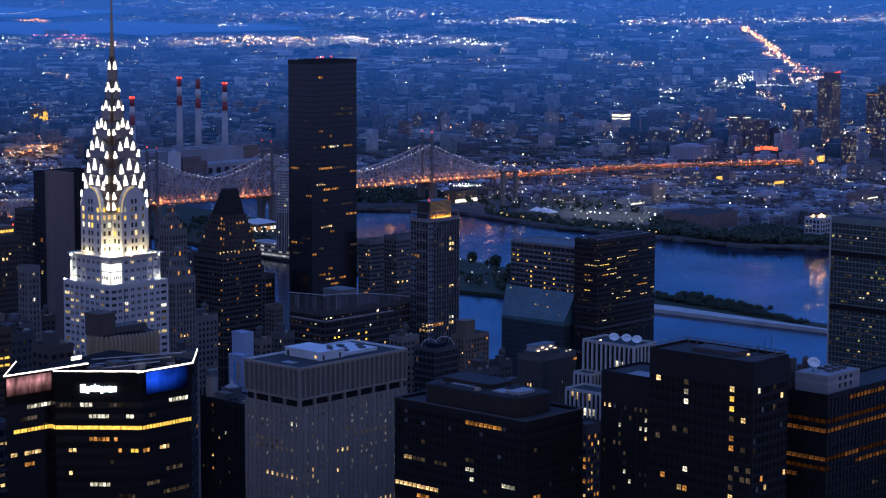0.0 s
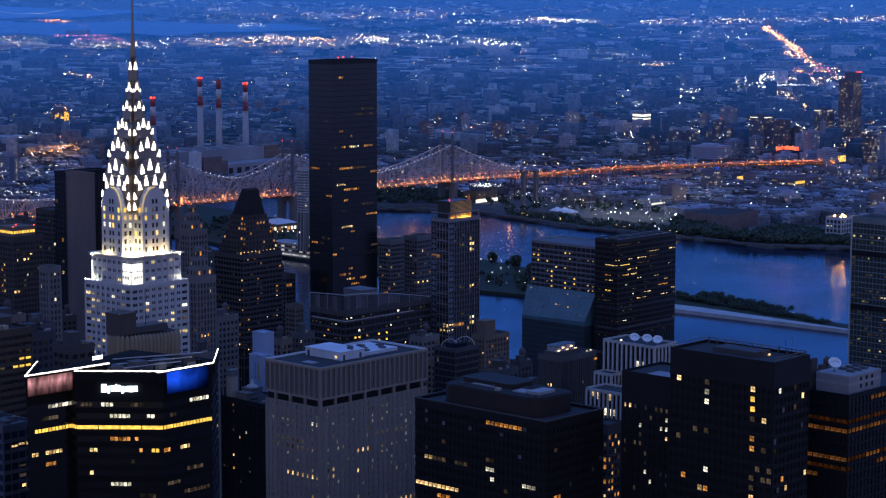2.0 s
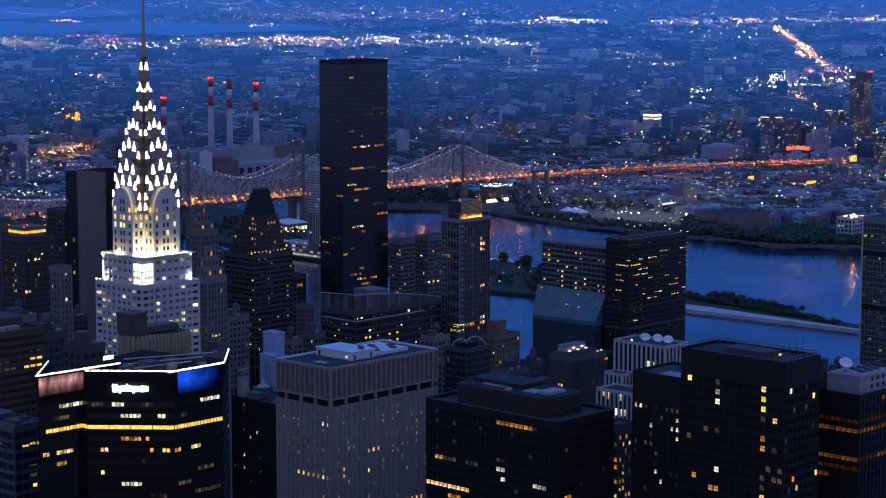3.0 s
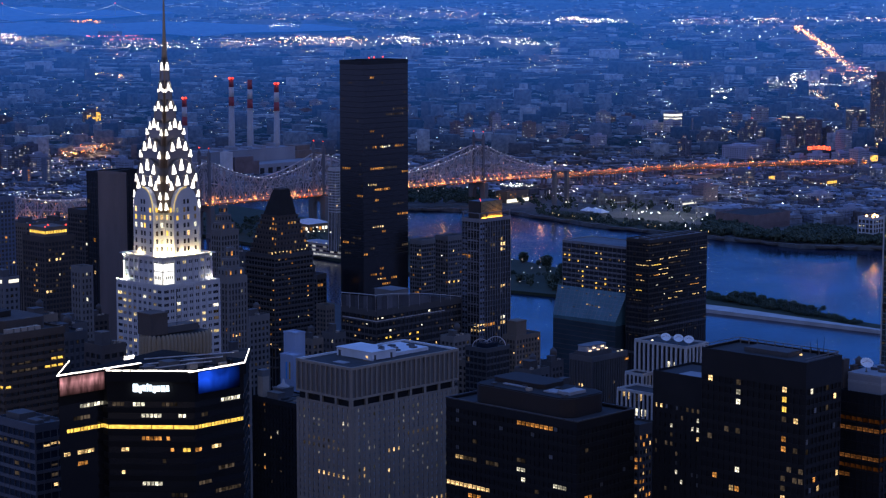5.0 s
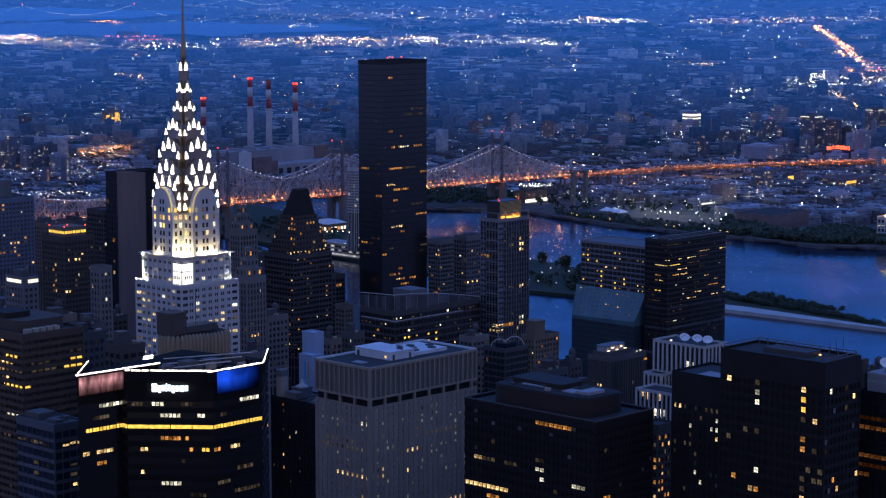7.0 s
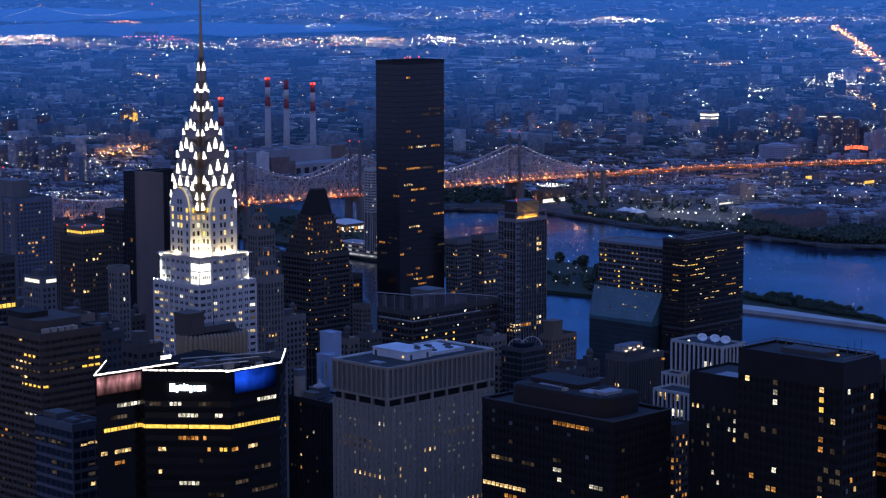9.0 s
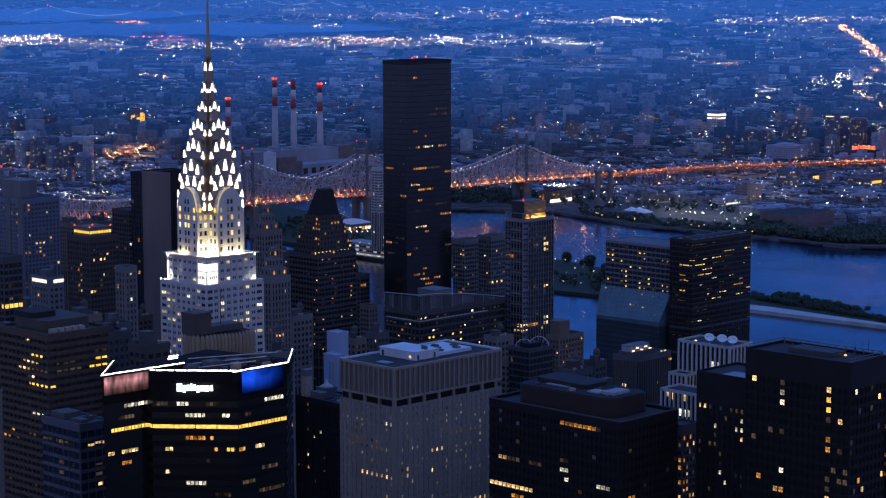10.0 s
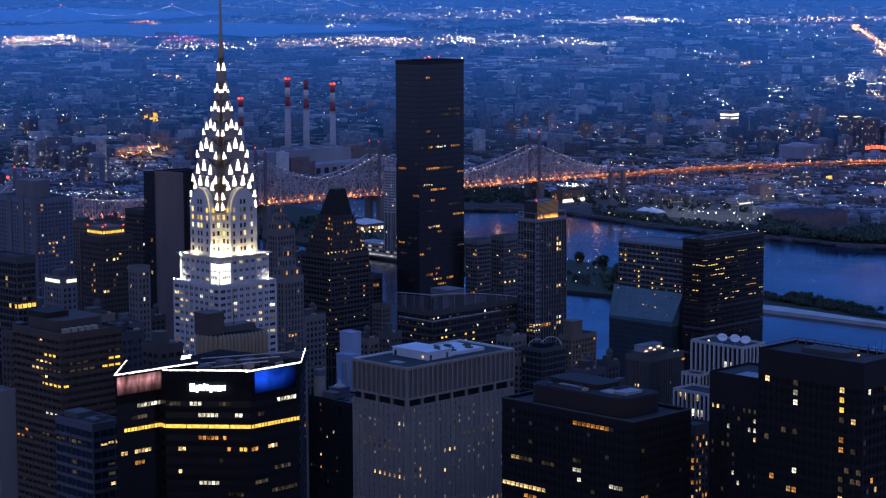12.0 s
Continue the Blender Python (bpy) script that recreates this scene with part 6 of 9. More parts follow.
def arch_pts(half, z0, zs, zt, n=14):
    """Outline of an upright arch: straight legs from z0 to the spring zs, then a pointed ellipse to zt."""
    out = [(-half, z0)]
    for i in range(n + 1):
        t = math.pi * (1 - i / n)
        out.append((half * math.cos(t), zs + (zt - zs) * math.sin(t) ** 0.9))
    return out + [(half, z0)]


def extrude_arch(name, pts, y0, y1, material, turn):
    n = len(pts)
    c, s = math.cos(radians(turn)), math.sin(radians(turn))
    v = [(x * c - y * s, x * s + y * c, z) for y in (y0, y1) for x, z in pts]
    f = [tuple(range(n)), tuple(range(2 * n - 1, n - 1, -1))] + [(i, n + i, n + (i + 1) % n, (i + 1) % n) for i in range(n)]
    return mesh_of(name, v, f, material)


def deco_skyscraper(x, y):
    b = thing("art_deco_skyscraper", x, y, STREET, "floodlit white brick art deco skyscraper with tiered steel crown", "skyscraper")
    hz = lambda z: z - STREET
    deco_shaft(b, 15.6, 0.0, hz(203.0), 3.45, 18, 11, "e")
    deco_shaft(b, 13.3, hz(202.9), hz(214.5), 3.3, 3, 12, "e")
    for half, z in ((15.6, 203.0), (13.3, 214.5)):
        part("coping", ring_mesh("coping", 2 * half, 2 * half, 0.25, 1.2, WHITE), b, at=(-half, -half, hz(z) - 0.3))
    # shelf added to block lamp spill on the wall below
    part("flood_shelf", ring_mesh("flood_shelf", 26.6, 26.6, 1.5, 0.4, WHITE, 0.3), b, "added white shelf keeping floodlight off the wall below", at=(-13.3, -13.3, hz(215.2)))
    # white corner bay at the setback, floodlight on it put in as glow
    bay = part("corner_bay", prism_mesh("corner_bay", rounded(-14.0, -14.0, -7.4, -7.4, 1.2, 4), hz(200.5), hz(212.6), BAY_LIT), b, "white corner bay with floodlight put in as glow")
    for q in range(4):
        part("dark_bar", box_mesh("dark_bar", [(-14.06, -12.4 + q * 1.1, hz(206.0), -13.95, -11.8 + q * 1.1, hz(207.4)), (-12.4 + q * 1.1, -14.06, hz(206.0), -11.8 + q * 1.1, -13.95, hz(207.4))], GREY), bay)
    for q in (0, 1):
        part("bay_ring", ring_mesh("bay_ring", 6.6, 6.6, 0.12, 0.3, WHITE), bay, at=(-14.0, -14.0, hz(203.6 + 5.6 * q)))
    for fx, fy in ((-13.75, 13.1), (13.1, -13.75)):
        if fx < 0:
            part("strip_lamp", box_mesh("strip_lamp", [(fx - 0.2, fy - 0.2, hz(204.0), fx + 0.2, fy + 0.2, hz(212.0))], STRIP), b, "white vertical strip lamp")
        r = 0.5 if fx < 0 else 0.16
        part("flood_lamp", tube_mesh("flood_lamp", [(0.4 * r, hz(214.3)), (r, hz(214.5)), (r, hz(215.3)), (0.4 * r, hz(215.6))], FLOOD, 10), b, "glaring white floodlight", at=(fx, fy, 0))
    part("lamp_bracket", bar_mesh("lamp_bracket", [((-15.2, -15.2, hz(203)), (-15.5, -15.5, hz(210.4)))], 0.1, BLACK), b)
    part("flood_lamp", tube_mesh("flood_lamp", [(0.12, hz(203.6)), (0.22, hz(203.8)), (0.22, hz(204.1)), (0.12, hz(204.3))], FLOOD, 10), b, "glaring white floodlight", at=(-15.8, 15.4, 0))
    # brick arms of the cross-shaped upper shaft, rounded at the top; rims glow for hidden lamplight
    for turn, nm in FACES:
        pts = arch_pts(ARM_E, hz(214.3), hz(234.5), hz(244.8))
        part("shaft_arm", extrude_arch("shaft_arm", pts, -ARM_D, ARM_D, WHITE, turn), b, "white brick arm with an arched gable")
        c, s = math.cos(radians(turn)), math.sin(radians(turn))
        d = ARM_D + 0.12
        half = [p for p in pts[1:-1] if (p[0] <= 0.5 if nm == "S" else p[0] >= -0.5)]
        seg = [((px * c + d * s, px * s - d * c, pz), (qx * c + d * s, qx * s - d * c, qz)) for (px, pz), (qx, qz) in zip(half, half[1:])]
        part("lit_arch", bar_mesh("lit_arch", seg, 0.24, GOLD_RIM), b, "arch rim with golden lamplight put in as glow")
    rnd = random.Random(8)
    panes = {}
    for turn, nm in FACES:
        side = -1 if nm == "S" else 1
        for row in range(7):
            z = hz(217.2 + row * 3.4)
            cols = [(x, -ARM_D, 0, 0.55) for x in ((-4.9, -1.05, 1.05, 4.9) if row < 6 else (-0.95, 0.95))]
            cols += [(side * (ARM_E + q), side * ARM_E, 1, 0.6) for q in (1.7, 4.3)] if row < 6 else []
            lit = row in (4, 5) or (nm == "W" and row == 3)
            for x, y, notch, wd in cols:
                t = rnd.choices("ywcdn", [24, 22, 10, 14, 30] if lit else [5, 4, 3, 10, 78])[0]
                key = (t, wd)
                if key not in panes:
                    panes[key] = box_mesh("window", [(-wd, -0.07, 0, wd, 0.05, 2.0)], GLASS if t == "n" else PANE[t])
                ob = part("window", panes[key], b)
                if notch:
                    # windows in the sides of the re-entrant corner
                    if nm == "S":
                        ob.matrix_local = Matrix.Translation((-ARM_E, x, z)) @ Matrix.Rotation(radians(270), 4, "Z")
                    else:
                        ob.matrix_local = Matrix.Translation((-x, -ARM_E, z))
                else:
                    ob.matrix_local = Matrix.Rotation(radians(turn), 4, "Z") @ Matrix.Translation((x, y, z))
    # crown: crossing arched vaults, each tier set back
    for k, (d, e, zs, zt) in enumerate(TIERS):
        z0 = hz(234.0 if k == 0 else TIERS[k - 1][2])
        for turn in (0, 90):
            part("crown_vault", extrude_arch("crown_vault", arch_pts(e, z0, hz(zs), hz(zt)), -d, d, STEEL, turn), b, "ribbed stainless steel vault")
        rim = arch_pts(e * 0.98, z0, hz(zs), hz(zt) - 0.2)
        u = e / 7.0
        if k == 0:
            spots = [(-0.27, -4.2, 1), (0.27, -4.2, 1), (-0.68, -5.8, 0.85), (0.68, -5.8, 0.85), (-1.0, -9.7, 0.7), (1.0, -9.7, 0.7), (-1.02, -14.2, 0.75), (1.02, -14.2, 0.75)]
        elif k < 4:
            spots = [(0, -4.6 * u, 1.1), (-0.52, -5.9 * u, 0.95), (0.52, -5.9 * u, 0.95), (-0.95, -9.2 * u, 0.75), (0.95, -9.2 * u, 0.75)]
        elif k == 4:
            spots = [(0, -4.0, 0.9), (-0.8, -5.0, 0.6), (0.8, -5.0, 0.6)]
        elif k == 5:
            spots = [(0, -4.2, 0.95), (-0.85, -5.0, 0.45), (0.85, -5.0, 0.45)]
        else:
            spots = [(0, -4.6, 0.95)]
        scale = (1, 1, 0.95, 0.8, 0.8, 0.75, 0.8)[k]
        for turn, _ in FACES:
            c, s = math.cos(radians(turn)), math.sin(radians(turn))
            seg = [((px * c + (d + 0.05) * s, px * s - (d + 0.05) * c, pz), (qx * c + (d + 0.05) * s, qx * s - (d + 0.05) * c, qz)) for (px, pz), (qx, qz) in zip(rim, rim[1:])]
            part("arch_rim", bar_mesh("arch_rim", seg, 0.16, STEEL), b)
            for f, dz, size in spots:
                m = triangle_window(1.16 * scale * size ** 0.5, 4.35 * scale * size)
                ob = part("triangular_window", m, b, "brightly lit triangular window")
                ob.matrix_local = Matrix.Rotation(radians(turn), 4, "Z") @ Matrix.Translation((f * e, -d - 0.08, hz(zt) + dz)) @ Matrix.Rotation(radians(f * 9), 4, "Y")
    part("needle", tube_mesh("needle", [(1.5, hz(296)), (1.25, hz(301)), (1.1, hz(305)), (0.75, hz(309)), (0.5, hz(318)), (0.25, hz(330)), (0.08, hz(338))], STEEL, 10), b, "stainless steel needle")
    # floodlights on the setbacks
    for i, (fx, fy) in enumerate(((-12.4, -8.0), (-9.0, -9.0), (-8.0, -12.4), (-12.4, -12.4), (9.0, -12.5))):
        part("floodlight", box_mesh("floodlight", [(fx - 0.5, fy - 0.5, hz(214.8), fx + 0.5, fy + 0.5, hz(215.6))], FLOOD), b)
    return b


def rounded(x0, y0, x1, y1, r, n=6):
    out = []
    for cx, cy, a0 in ((x1 - r, y1 - r, 0), (x0 + r, y1 - r, 90), (x0 + r, y0 + r, 180), (x1 - r, y0 + r, 270)):
        out += [(cx + r * math.cos(radians(a0 + 90 * i / n)), cy + r * math.sin(radians(a0 + 90 * i / n))) for i in range(n + 1)]
    return out


def triangle_window(w, h):
    """A tall rounded triangle, slightly proud, pointing up."""
    prof = [(-w, 0), (w, 0), (w * 0.92, h * 0.2), (w * 0.48, h * 0.68), (w * 0.1, h), (-w * 0.1, h), (-w * 0.48, h * 0.68), (-w * 0.92, h * 0.2)]
    n = len(prof)
    v = [(x, y, z) for y in (-0.12, 0.1) for x, z in prof]
    f = [tuple(range(n)), tuple(range(2 * n - 1, n - 1, -1))] + [(i, n + i, n + (i + 1) % n, (i + 1) % n) for i in range(n)]
    return mesh_of("triangular_window", v, f, CROWN_LAMP)


def deco_shaft(b, half, z0, z1, bay, floors, seed, tone):
    """A square shaft of white brick with dark windows in vertical strips; some windows are lit."""
    rnd = random.Random(seed)
    s = 2 * half
    part("shaft_wall", box_mesh("shaft_wall", [(-half, -half, z0, half, half, z1 - 0.2)], WHITE), b)
    n = round(s / bay)
    pw = s / n
    strip = {sd: box_mesh("pier", [(-0.25, -0.5, z0, 0.02, 0.5, z1 - 0.5) if sd == "W" else (-0.5, -0.25, z0, 0.5, 0.02, z1 - 0.5)], WHITE) for sd in "WS"}
    me = {}
    for sd in "WS":
        for i in range(n + 1):
            c = -half + i * pw
            if half > 15 and i in (1, n - 1):
                continue
            part("pier", strip[sd], b, at=(-half, c, 0) if sd == "W" else (c, -half, 0))
        for k in range(floors):
            row = rnd.random() < 0.3
            for i in range(n):
                t = rnd.choices(["", tone, "c", "d"], [40, 26, 12, 22] if row else ([70, 14, 6, 10] if half < 12 else [84, 6, 4, 6]))[0]
                for h in (1 if half > 15 and i in (0, n - 1) else 0,):
                    if (sd, t, h) not in me:
                        q = pw * (0.13 if half < 12 else 0.145)
                        wd = pw * 0.2 if half < 12 else q * 0.62
                        bx = [(-wd if half < 12 else s0 * q - wd, wd if half < 12 else s0 * q + wd) for s0 in ((1,) if half < 12 else (-1, 1))]
                        if h:
                            bx = [(-1.5, -0.55), (-0.45, 0.45), (0.55, 1.5)]
                        me[sd, t, h] = box_mesh("window", [(-0.06, p0, 0, 0.05, p1, 1.25) if sd == "W" else (p0, -0.06, 0, p1, 0.05, 1.25) for p0, p1 in bx], PANE[t] if t else GLASS)
                    c = -half + (i + 0.5) * pw
                    z = z1 - 2.6 - k * (2.85 if half > 15 else 3.55)
                    part("window", me[sd, t, h], b, at=(-half, c, z) if sd == "W" else (c, -half, z))


# glow standing for the floodlight on the corner bay
BAY_LIT = glow("bay_flood_glow", (1.0, 0.97, 0.9), 1.7, 0.9, 1.1, 0.25, 0.75)
# rim glow standing for the light of hidden lamps
GOLD_RIM = glow("rim_light_glow", (1.0, 0.72, 0.3), 0.7, 0.9, 1.1)
STRIP = glow("strip_lamp", (1.0, 0.96, 0.88), 2.5, 0.9, 1.1)
FLOOD = glow("floodlight", (1.0, 0.95, 0.8), 14.0, 0.9, 1.1)
deco_skyscraper(*DECO)

# ---------------------------------------------------------------- tower with the glowing roof line
TAR = surface("tar_roof", (0.016, 0.016, 0.016), 0.95, vary=0.5, spec=0.1)
LED_GLASS = surface("black_glass", (0.012, 0.012, 0.014), 0.15, vary=0.3, bump=0.02)
LED_METAL = surface("black_panel", (0.013, 0.013, 0.014), 0.8, vary=0.3, rand=0.15, spec=0.12)
BLUE = glow("blue_screen", (0.015, 0.08, 0.85), 0.9, 0.9, 1.1, 0.12, 0.8)
SIGN = glow("white_sign", (0.75, 0.88, 1.0), 3.5, 0.9, 1.1)
led = thing("led_crowned_tower", 0, 0, STREET, "black faceted glass tower with white light lines round its roof", "skyscraper")
LED_H = 208.5 - STREET


def grow(pts, d):
    """The plan pushed out by about d from its middle."""
    cx, cy = sum(p[0] for p in pts) / len(pts), sum(p[1] for p in pts) / len(pts)
    out = []
    for x, y in pts:
        r = math.hypot(x - cx, y - cy)
        out.append((cx + (x - cx) * (1 + d / r), cy + (y - cy) * (1 + d / r)))
    return out


def up(pts):
    return pts if sum(a[0] * b[1] - b[0] * a[1] for a, b in zip(pts, pts[1:] + pts[:1])) > 0 else pts[::-1]


part("body", prism_mesh("body", up(LED_PLAN), 0, LED_H - 9.7, LED_GLASS), led)
part("crown_wall", prism_mesh("crown_wall", up(grow(LED_PLAN, 0.25)), LED_H - 9.9, LED_H - 3.4, LED_METAL), led)
part("roof", prism_mesh("roof", up(grow(LED_PLAN, -1.0)), LED_H - 3.5, LED_H - 3.1, TAR), led)
sp = prism_mesh("spandrel", up(grow(LED_PLAN, 0.3)), 0, 1.7, LED_METAL)
for k in range(1, 24):
    part("spandrel", sp, led, at=(0, 0, LED_H - 9.9 - k * 3.75))
LED_ROWS = {1: [(0, 0.45, 1, "c"), (2, 0.05, 0.2, "d"), (2, 0.3, 0.42, "c"), (2, 0.6, 0.8, "d"), (3, 0.55, 0.95, "c")], 2: [(0, 0.3, 0.7, "d"), (2, 0.4, 0.62, "c"), (2, 0.82, 0.9, "c"), (3, 0.15, 0.25, "d")],
            3: [(0, 0.15, 1, "y"), (1, 0, 1, "y"), (2, 0, 1, "y"), (3, 0, 1, "y")], 4: [(2, 0.38, 0.6, "o"), (2, 0.66, 0.72, "o")], 5: [(0, 0.1, 0.2, "w"), (0, 0.4, 0.8, "w"), (2, 0.16, 0.24, "w"), (2, 0.7, 0.76, "o"), (2, 0.86, 0.94, "y"), (3, 0.0, 0.1, "o"), (3, 0.35, 0.5, "w")]}
LED_ROWS.update({6: [(0, 0.4, 0.6, "o"), (2, 0.18, 0.2, "o"), (2, 0.6, 0.66, "d"), (2, 0.74, 0.78, "d")], 7: [(2, 0.14, 0.2, "w"), (3, 0.5, 0.8, "d")], 8: [(2, 0.4, 0.62, "c"), (3, 0.1, 0.3, "d")], 9: [(2, 0.7, 0.9, "d"), (3, 0.4, 0.9, "d")]})
for k, spans in LED_ROWS.items():
    z = LED_H - 9.9 - k * 3.75 + 1.8
    for e, u0, u1, tone in spans:
        (ax, ay), (bx, by) = LED_PLAN[e], LED_PLAN[e + 1]
        L = math.hypot(bx - ax, by - ay)
        n = max(1, round(L / (6.4 if (k == 3 and e == 2) else 1.35)))
        ox, oy = (by - ay) / L, -(bx - ax) / L
        if ox * ax + oy * ay > 0:
            ox, oy = -ox, -oy
        for i in range(n):
            if u0 <= (i + 0.5) / n <= u1:
                p0, p1 = ((i + 0.02) / n, (i + 0.98) / n) if k == 3 and e == 2 else ((i + 0.12) / n, (i + 0.88) / n)
                a = (ax + (bx - ax) * p0, ay + (by - ay) * p0); c = (ax + (bx - ax) * p1, ay + (by - ay) * p1)
                q = up([a, c, (c[0] + ox * 0.1, c[1] + oy * 0.1), (a[0] + ox * 0.1, a[1] + oy * 0.1)])
                part("window", prism_mesh("window", q, 0.4, 1.6, PANE[tone]), led, at=(0, 0, z))


def wall_strip(name, a, b, z0, z1, thick, material, label=""):
    """An upright panel between two plan points."""
    L = math.hypot(b[0] - a[0], b[1] - a[1])
    nx, ny = (b[1] - a[1]) / L * thick, -(b[0] - a[0]) / L * thick
    return part(name, prism_mesh(name, up([a, b, (b[0] + nx, b[1] + ny), (a[0] + nx, a[1] + ny)]), z0, z1, material), led, label)


def lamp_row(a, b, r):
    """A roof-edge line of closely set lamps of uneven length, with small gaps."""
    rnd = random.Random(round(a[0] * 10))
    L = math.hypot(b[0] - a[0], b[1] - a[1])
    u, segs = 0.0, []
    while u < L - 0.3:
        w = min(rnd.choice((0.8, 0.8, 1.6, 2.4)), L - u)
        p, q = u / L, (u + w - 0.14) / L
        z = LED_H + 0.25 + rnd.uniform(-0.03, 0.05)
        segs.append(((a[0] + (b[0] - a[0]) * p, a[1] + (b[1] - a[1]) * p, z), (a[0] + (b[0] - a[0]) * q, a[1] + (b[1] - a[1]) * q, z)))
        u += w + (0.0 if rnd.random() < 0.75 else 0.35)
    part("light_line", bar_mesh("light_line", segs, r, LED), led, "broken white light line", kind="stuff")


g = grow(LED_PLAN, 0.6)
along = lambda a, b, u: (a[0] + (b[0] - a[0]) * u, a[1] + (b[1] - a[1]) * u)
# raised screens on three sides, the outer two run on behind the middle one
ends = [(g[0], along(g[0], g[1], 1.95)), (g[2], g[3]), (along(g[3], g[4], -0.12), g[4])]
for (a, b), nm in zip(ends, ("left", "middle", "right")):
    wall_strip("roof_screen", a, b, LED_H - 3.4, LED_H, 0.5, LED_METAL)
    lamp_row(a, b, 0.17)
for a, b in ((g[0], g[7]), (g[4], g[5])):
    wall_strip("roof_screen", a, b, LED_H - 3.4, LED_H, 0.5, LED_METAL)
    lamp_row(a, b, 0.13)
def face_panel(name, e, u0, u1, z0, z1, off, material, label):
    """A panel standing off the edge e of the plan, on the street side."""
    a, b = LED_PLAN[e], LED_PLAN[e + 1]
    L = math.hypot(b[0] - a[0], b[1] - a[1])
    nx, ny = (b[1] - a[1]) / L, -(b[0] - a[0]) / L
    if nx * a[0] + ny * a[1] > 0:
        nx, ny = -nx, -ny
    p, q = along(a, b, u0), along(a, b, u1)
    sh = lambda r, d: (r[0] + nx * d, r[1] + ny * d)
    part(name, prism_mesh(name, up([sh(p, off), sh(q, off), sh(q, off + 0.2), sh(p, off + 0.2)]), LED_H - z0, LED_H - z1, material), led, label)


def screen(name, col, strength, across, up_to, spots):
    """A lit screen whose picture fades across and towards its foot, with soft vertical streaks."""
    m = bpy.data.materials.new(name)
    m.use_nodes = True
    nt = m.node_tree
    nt.nodes.clear()
    o = nt.nodes.new("ShaderNodeOutputMaterial"); em = nt.nodes.new("ShaderNodeEmission")
    em.inputs[0].default_value = (*col, 1)
    tc = nt.nodes.new("ShaderNodeTexCoord"); sp = nt.nodes.new("ShaderNodeSeparateXYZ")
    nt.links.new(tc.outputs["Generated"], sp.inputs[0])
    vals = []
    for axis, stops in (("X", across), ("Z", up_to)):
        ramp = nt.nodes.new("ShaderNodeValToRGB")
        e = ramp.color_ramp.elements
        e[0].position, e[0].color = stops[0][0], (stops[0][1],) * 3 + (1,)
        e[1].position, e[1].color = stops[-1][0], (stops[-1][1],) * 3 + (1,)
        for p, c in stops[1:-1]:
            k = e.new(p); k.color = (c, c, c, 1)
        nt.links.new(sp.outputs[axis], ramp.inputs[0])
        vals.append(ramp.outputs[0])
    mp = nt.nodes.new("ShaderNodeMapping"); mp.inputs["Scale"].default_value = (spots, spots, 0.9)
    n = nt.nodes.new("ShaderNodeTexNoise"); n.inputs["Scale"].default_value = 1.0; n.inputs["Detail"].default_value = 2
    nt.links.new(tc.outputs["Generated"], mp.inputs[0]); nt.links.new(mp.outputs[0], n.inputs["Vector"])
    mr = nt.nodes.new("ShaderNodeMapRange"); mr.inputs[1].default_value, mr.inputs[2].default_value, mr.inputs[3].default_value, mr.inputs[4].default_value = 0.35, 0.65, 0.45 * strength, 1.5 * strength
    nt.links.new(n.outputs[0], mr.inputs[0])
    val = mr.outputs[0]
    for v in vals:
        mu = nt.nodes.new("ShaderNodeMath"); mu.operation = "MULTIPLY"
        nt.links.new(val, mu.inputs[0]); nt.links.new(v, mu.inputs[1])
        val = mu.outputs[0]
    nt.links.new(val, em.inputs[1]); nt.links.new(em.outputs[0], o.inputs[0])
    return m


PINK = screen("pink_screen", (0.95, 0.42, 0.46), 1.0, [(0.0, 1.0), (0.1, 0.9), (0.2, 0.35), (0.5, 0.75), (0.85, 0.7), (1.0, 0.15)], [(0.0, 0.04), (0.3, 0.22), (0.7, 0.9), (1.0, 0.35)], 9.0)
BLUE_SCREEN = screen("blue_screen_picture", (0.012, 0.09, 0.9), 0.95, [(0.0, 0.75), (0.3, 1.0), (0.55, 0.75), (0.75, 0.2), (1.0, 0.03)], [(0.0, 0.05), (0.25, 0.3), (0.6, 0.85), (1.0, 1.0)], 2.2)
face_panel("pink_screen", 0, -0.04, 0.96, 6.2, 0.3, 1.6, PINK, "pink lit screen with soft streaks")
face_panel("blue_screen", 3, 0.02, 0.86, 7.2, 0.1, 1.6, BLUE_SCREEN, "blue lit screen fading to one side")
for u0, u1, z0, z1 in ((0.30, 0.36, 6.6, 4.0), (0.37, 0.40, 6.9, 4.6), (0.41, 0.45, 6.3, 4.4), (0.46, 0.475, 6.4, 3.9), (0.485, 0.52, 6.3, 4.3), (0.53, 0.56, 6.9, 4.6), (0.57, 0.61, 6.4, 4.6), (0.62, 0.67, 6.5, 4.5), (0.68, 0.715, 6.3, 4.5)):
    face_panel("sign_bar", 2, u0, u1, z0, z1, 1.0, SIGN, "white glowing sign bar")
for i in range(4):
    q = along(g[1], g[5], 0.3 + 0.16 * i)
    part("roof_plant", box_mesh("roof_plant", [(q[0] - 3, q[1] - 2, LED_H - 3.2, q[0] + 2, q[1] + 3, LED_H - 0.6 + 0.5 * (i % 2))], GREY_DARK), led)
for i in range(16):
    q = along(along(g[0], g[7], 0.15 + 0.05 * (i % 5)), along(g[4], g[5], 0.2 + 0.13 * (i % 4)), 0.08 + 0.055 * i)
    part("roof_gear", box_mesh("roof_gear", [(q[0], q[1], LED_H - 3.2, q[0] + 1.2 + i % 3, q[1] + 0.8 + i % 2, LED_H - 2.2 + 0.4 * (i % 4))], (BLACK, GREY_DARK, GREY)[i % 3]), led)
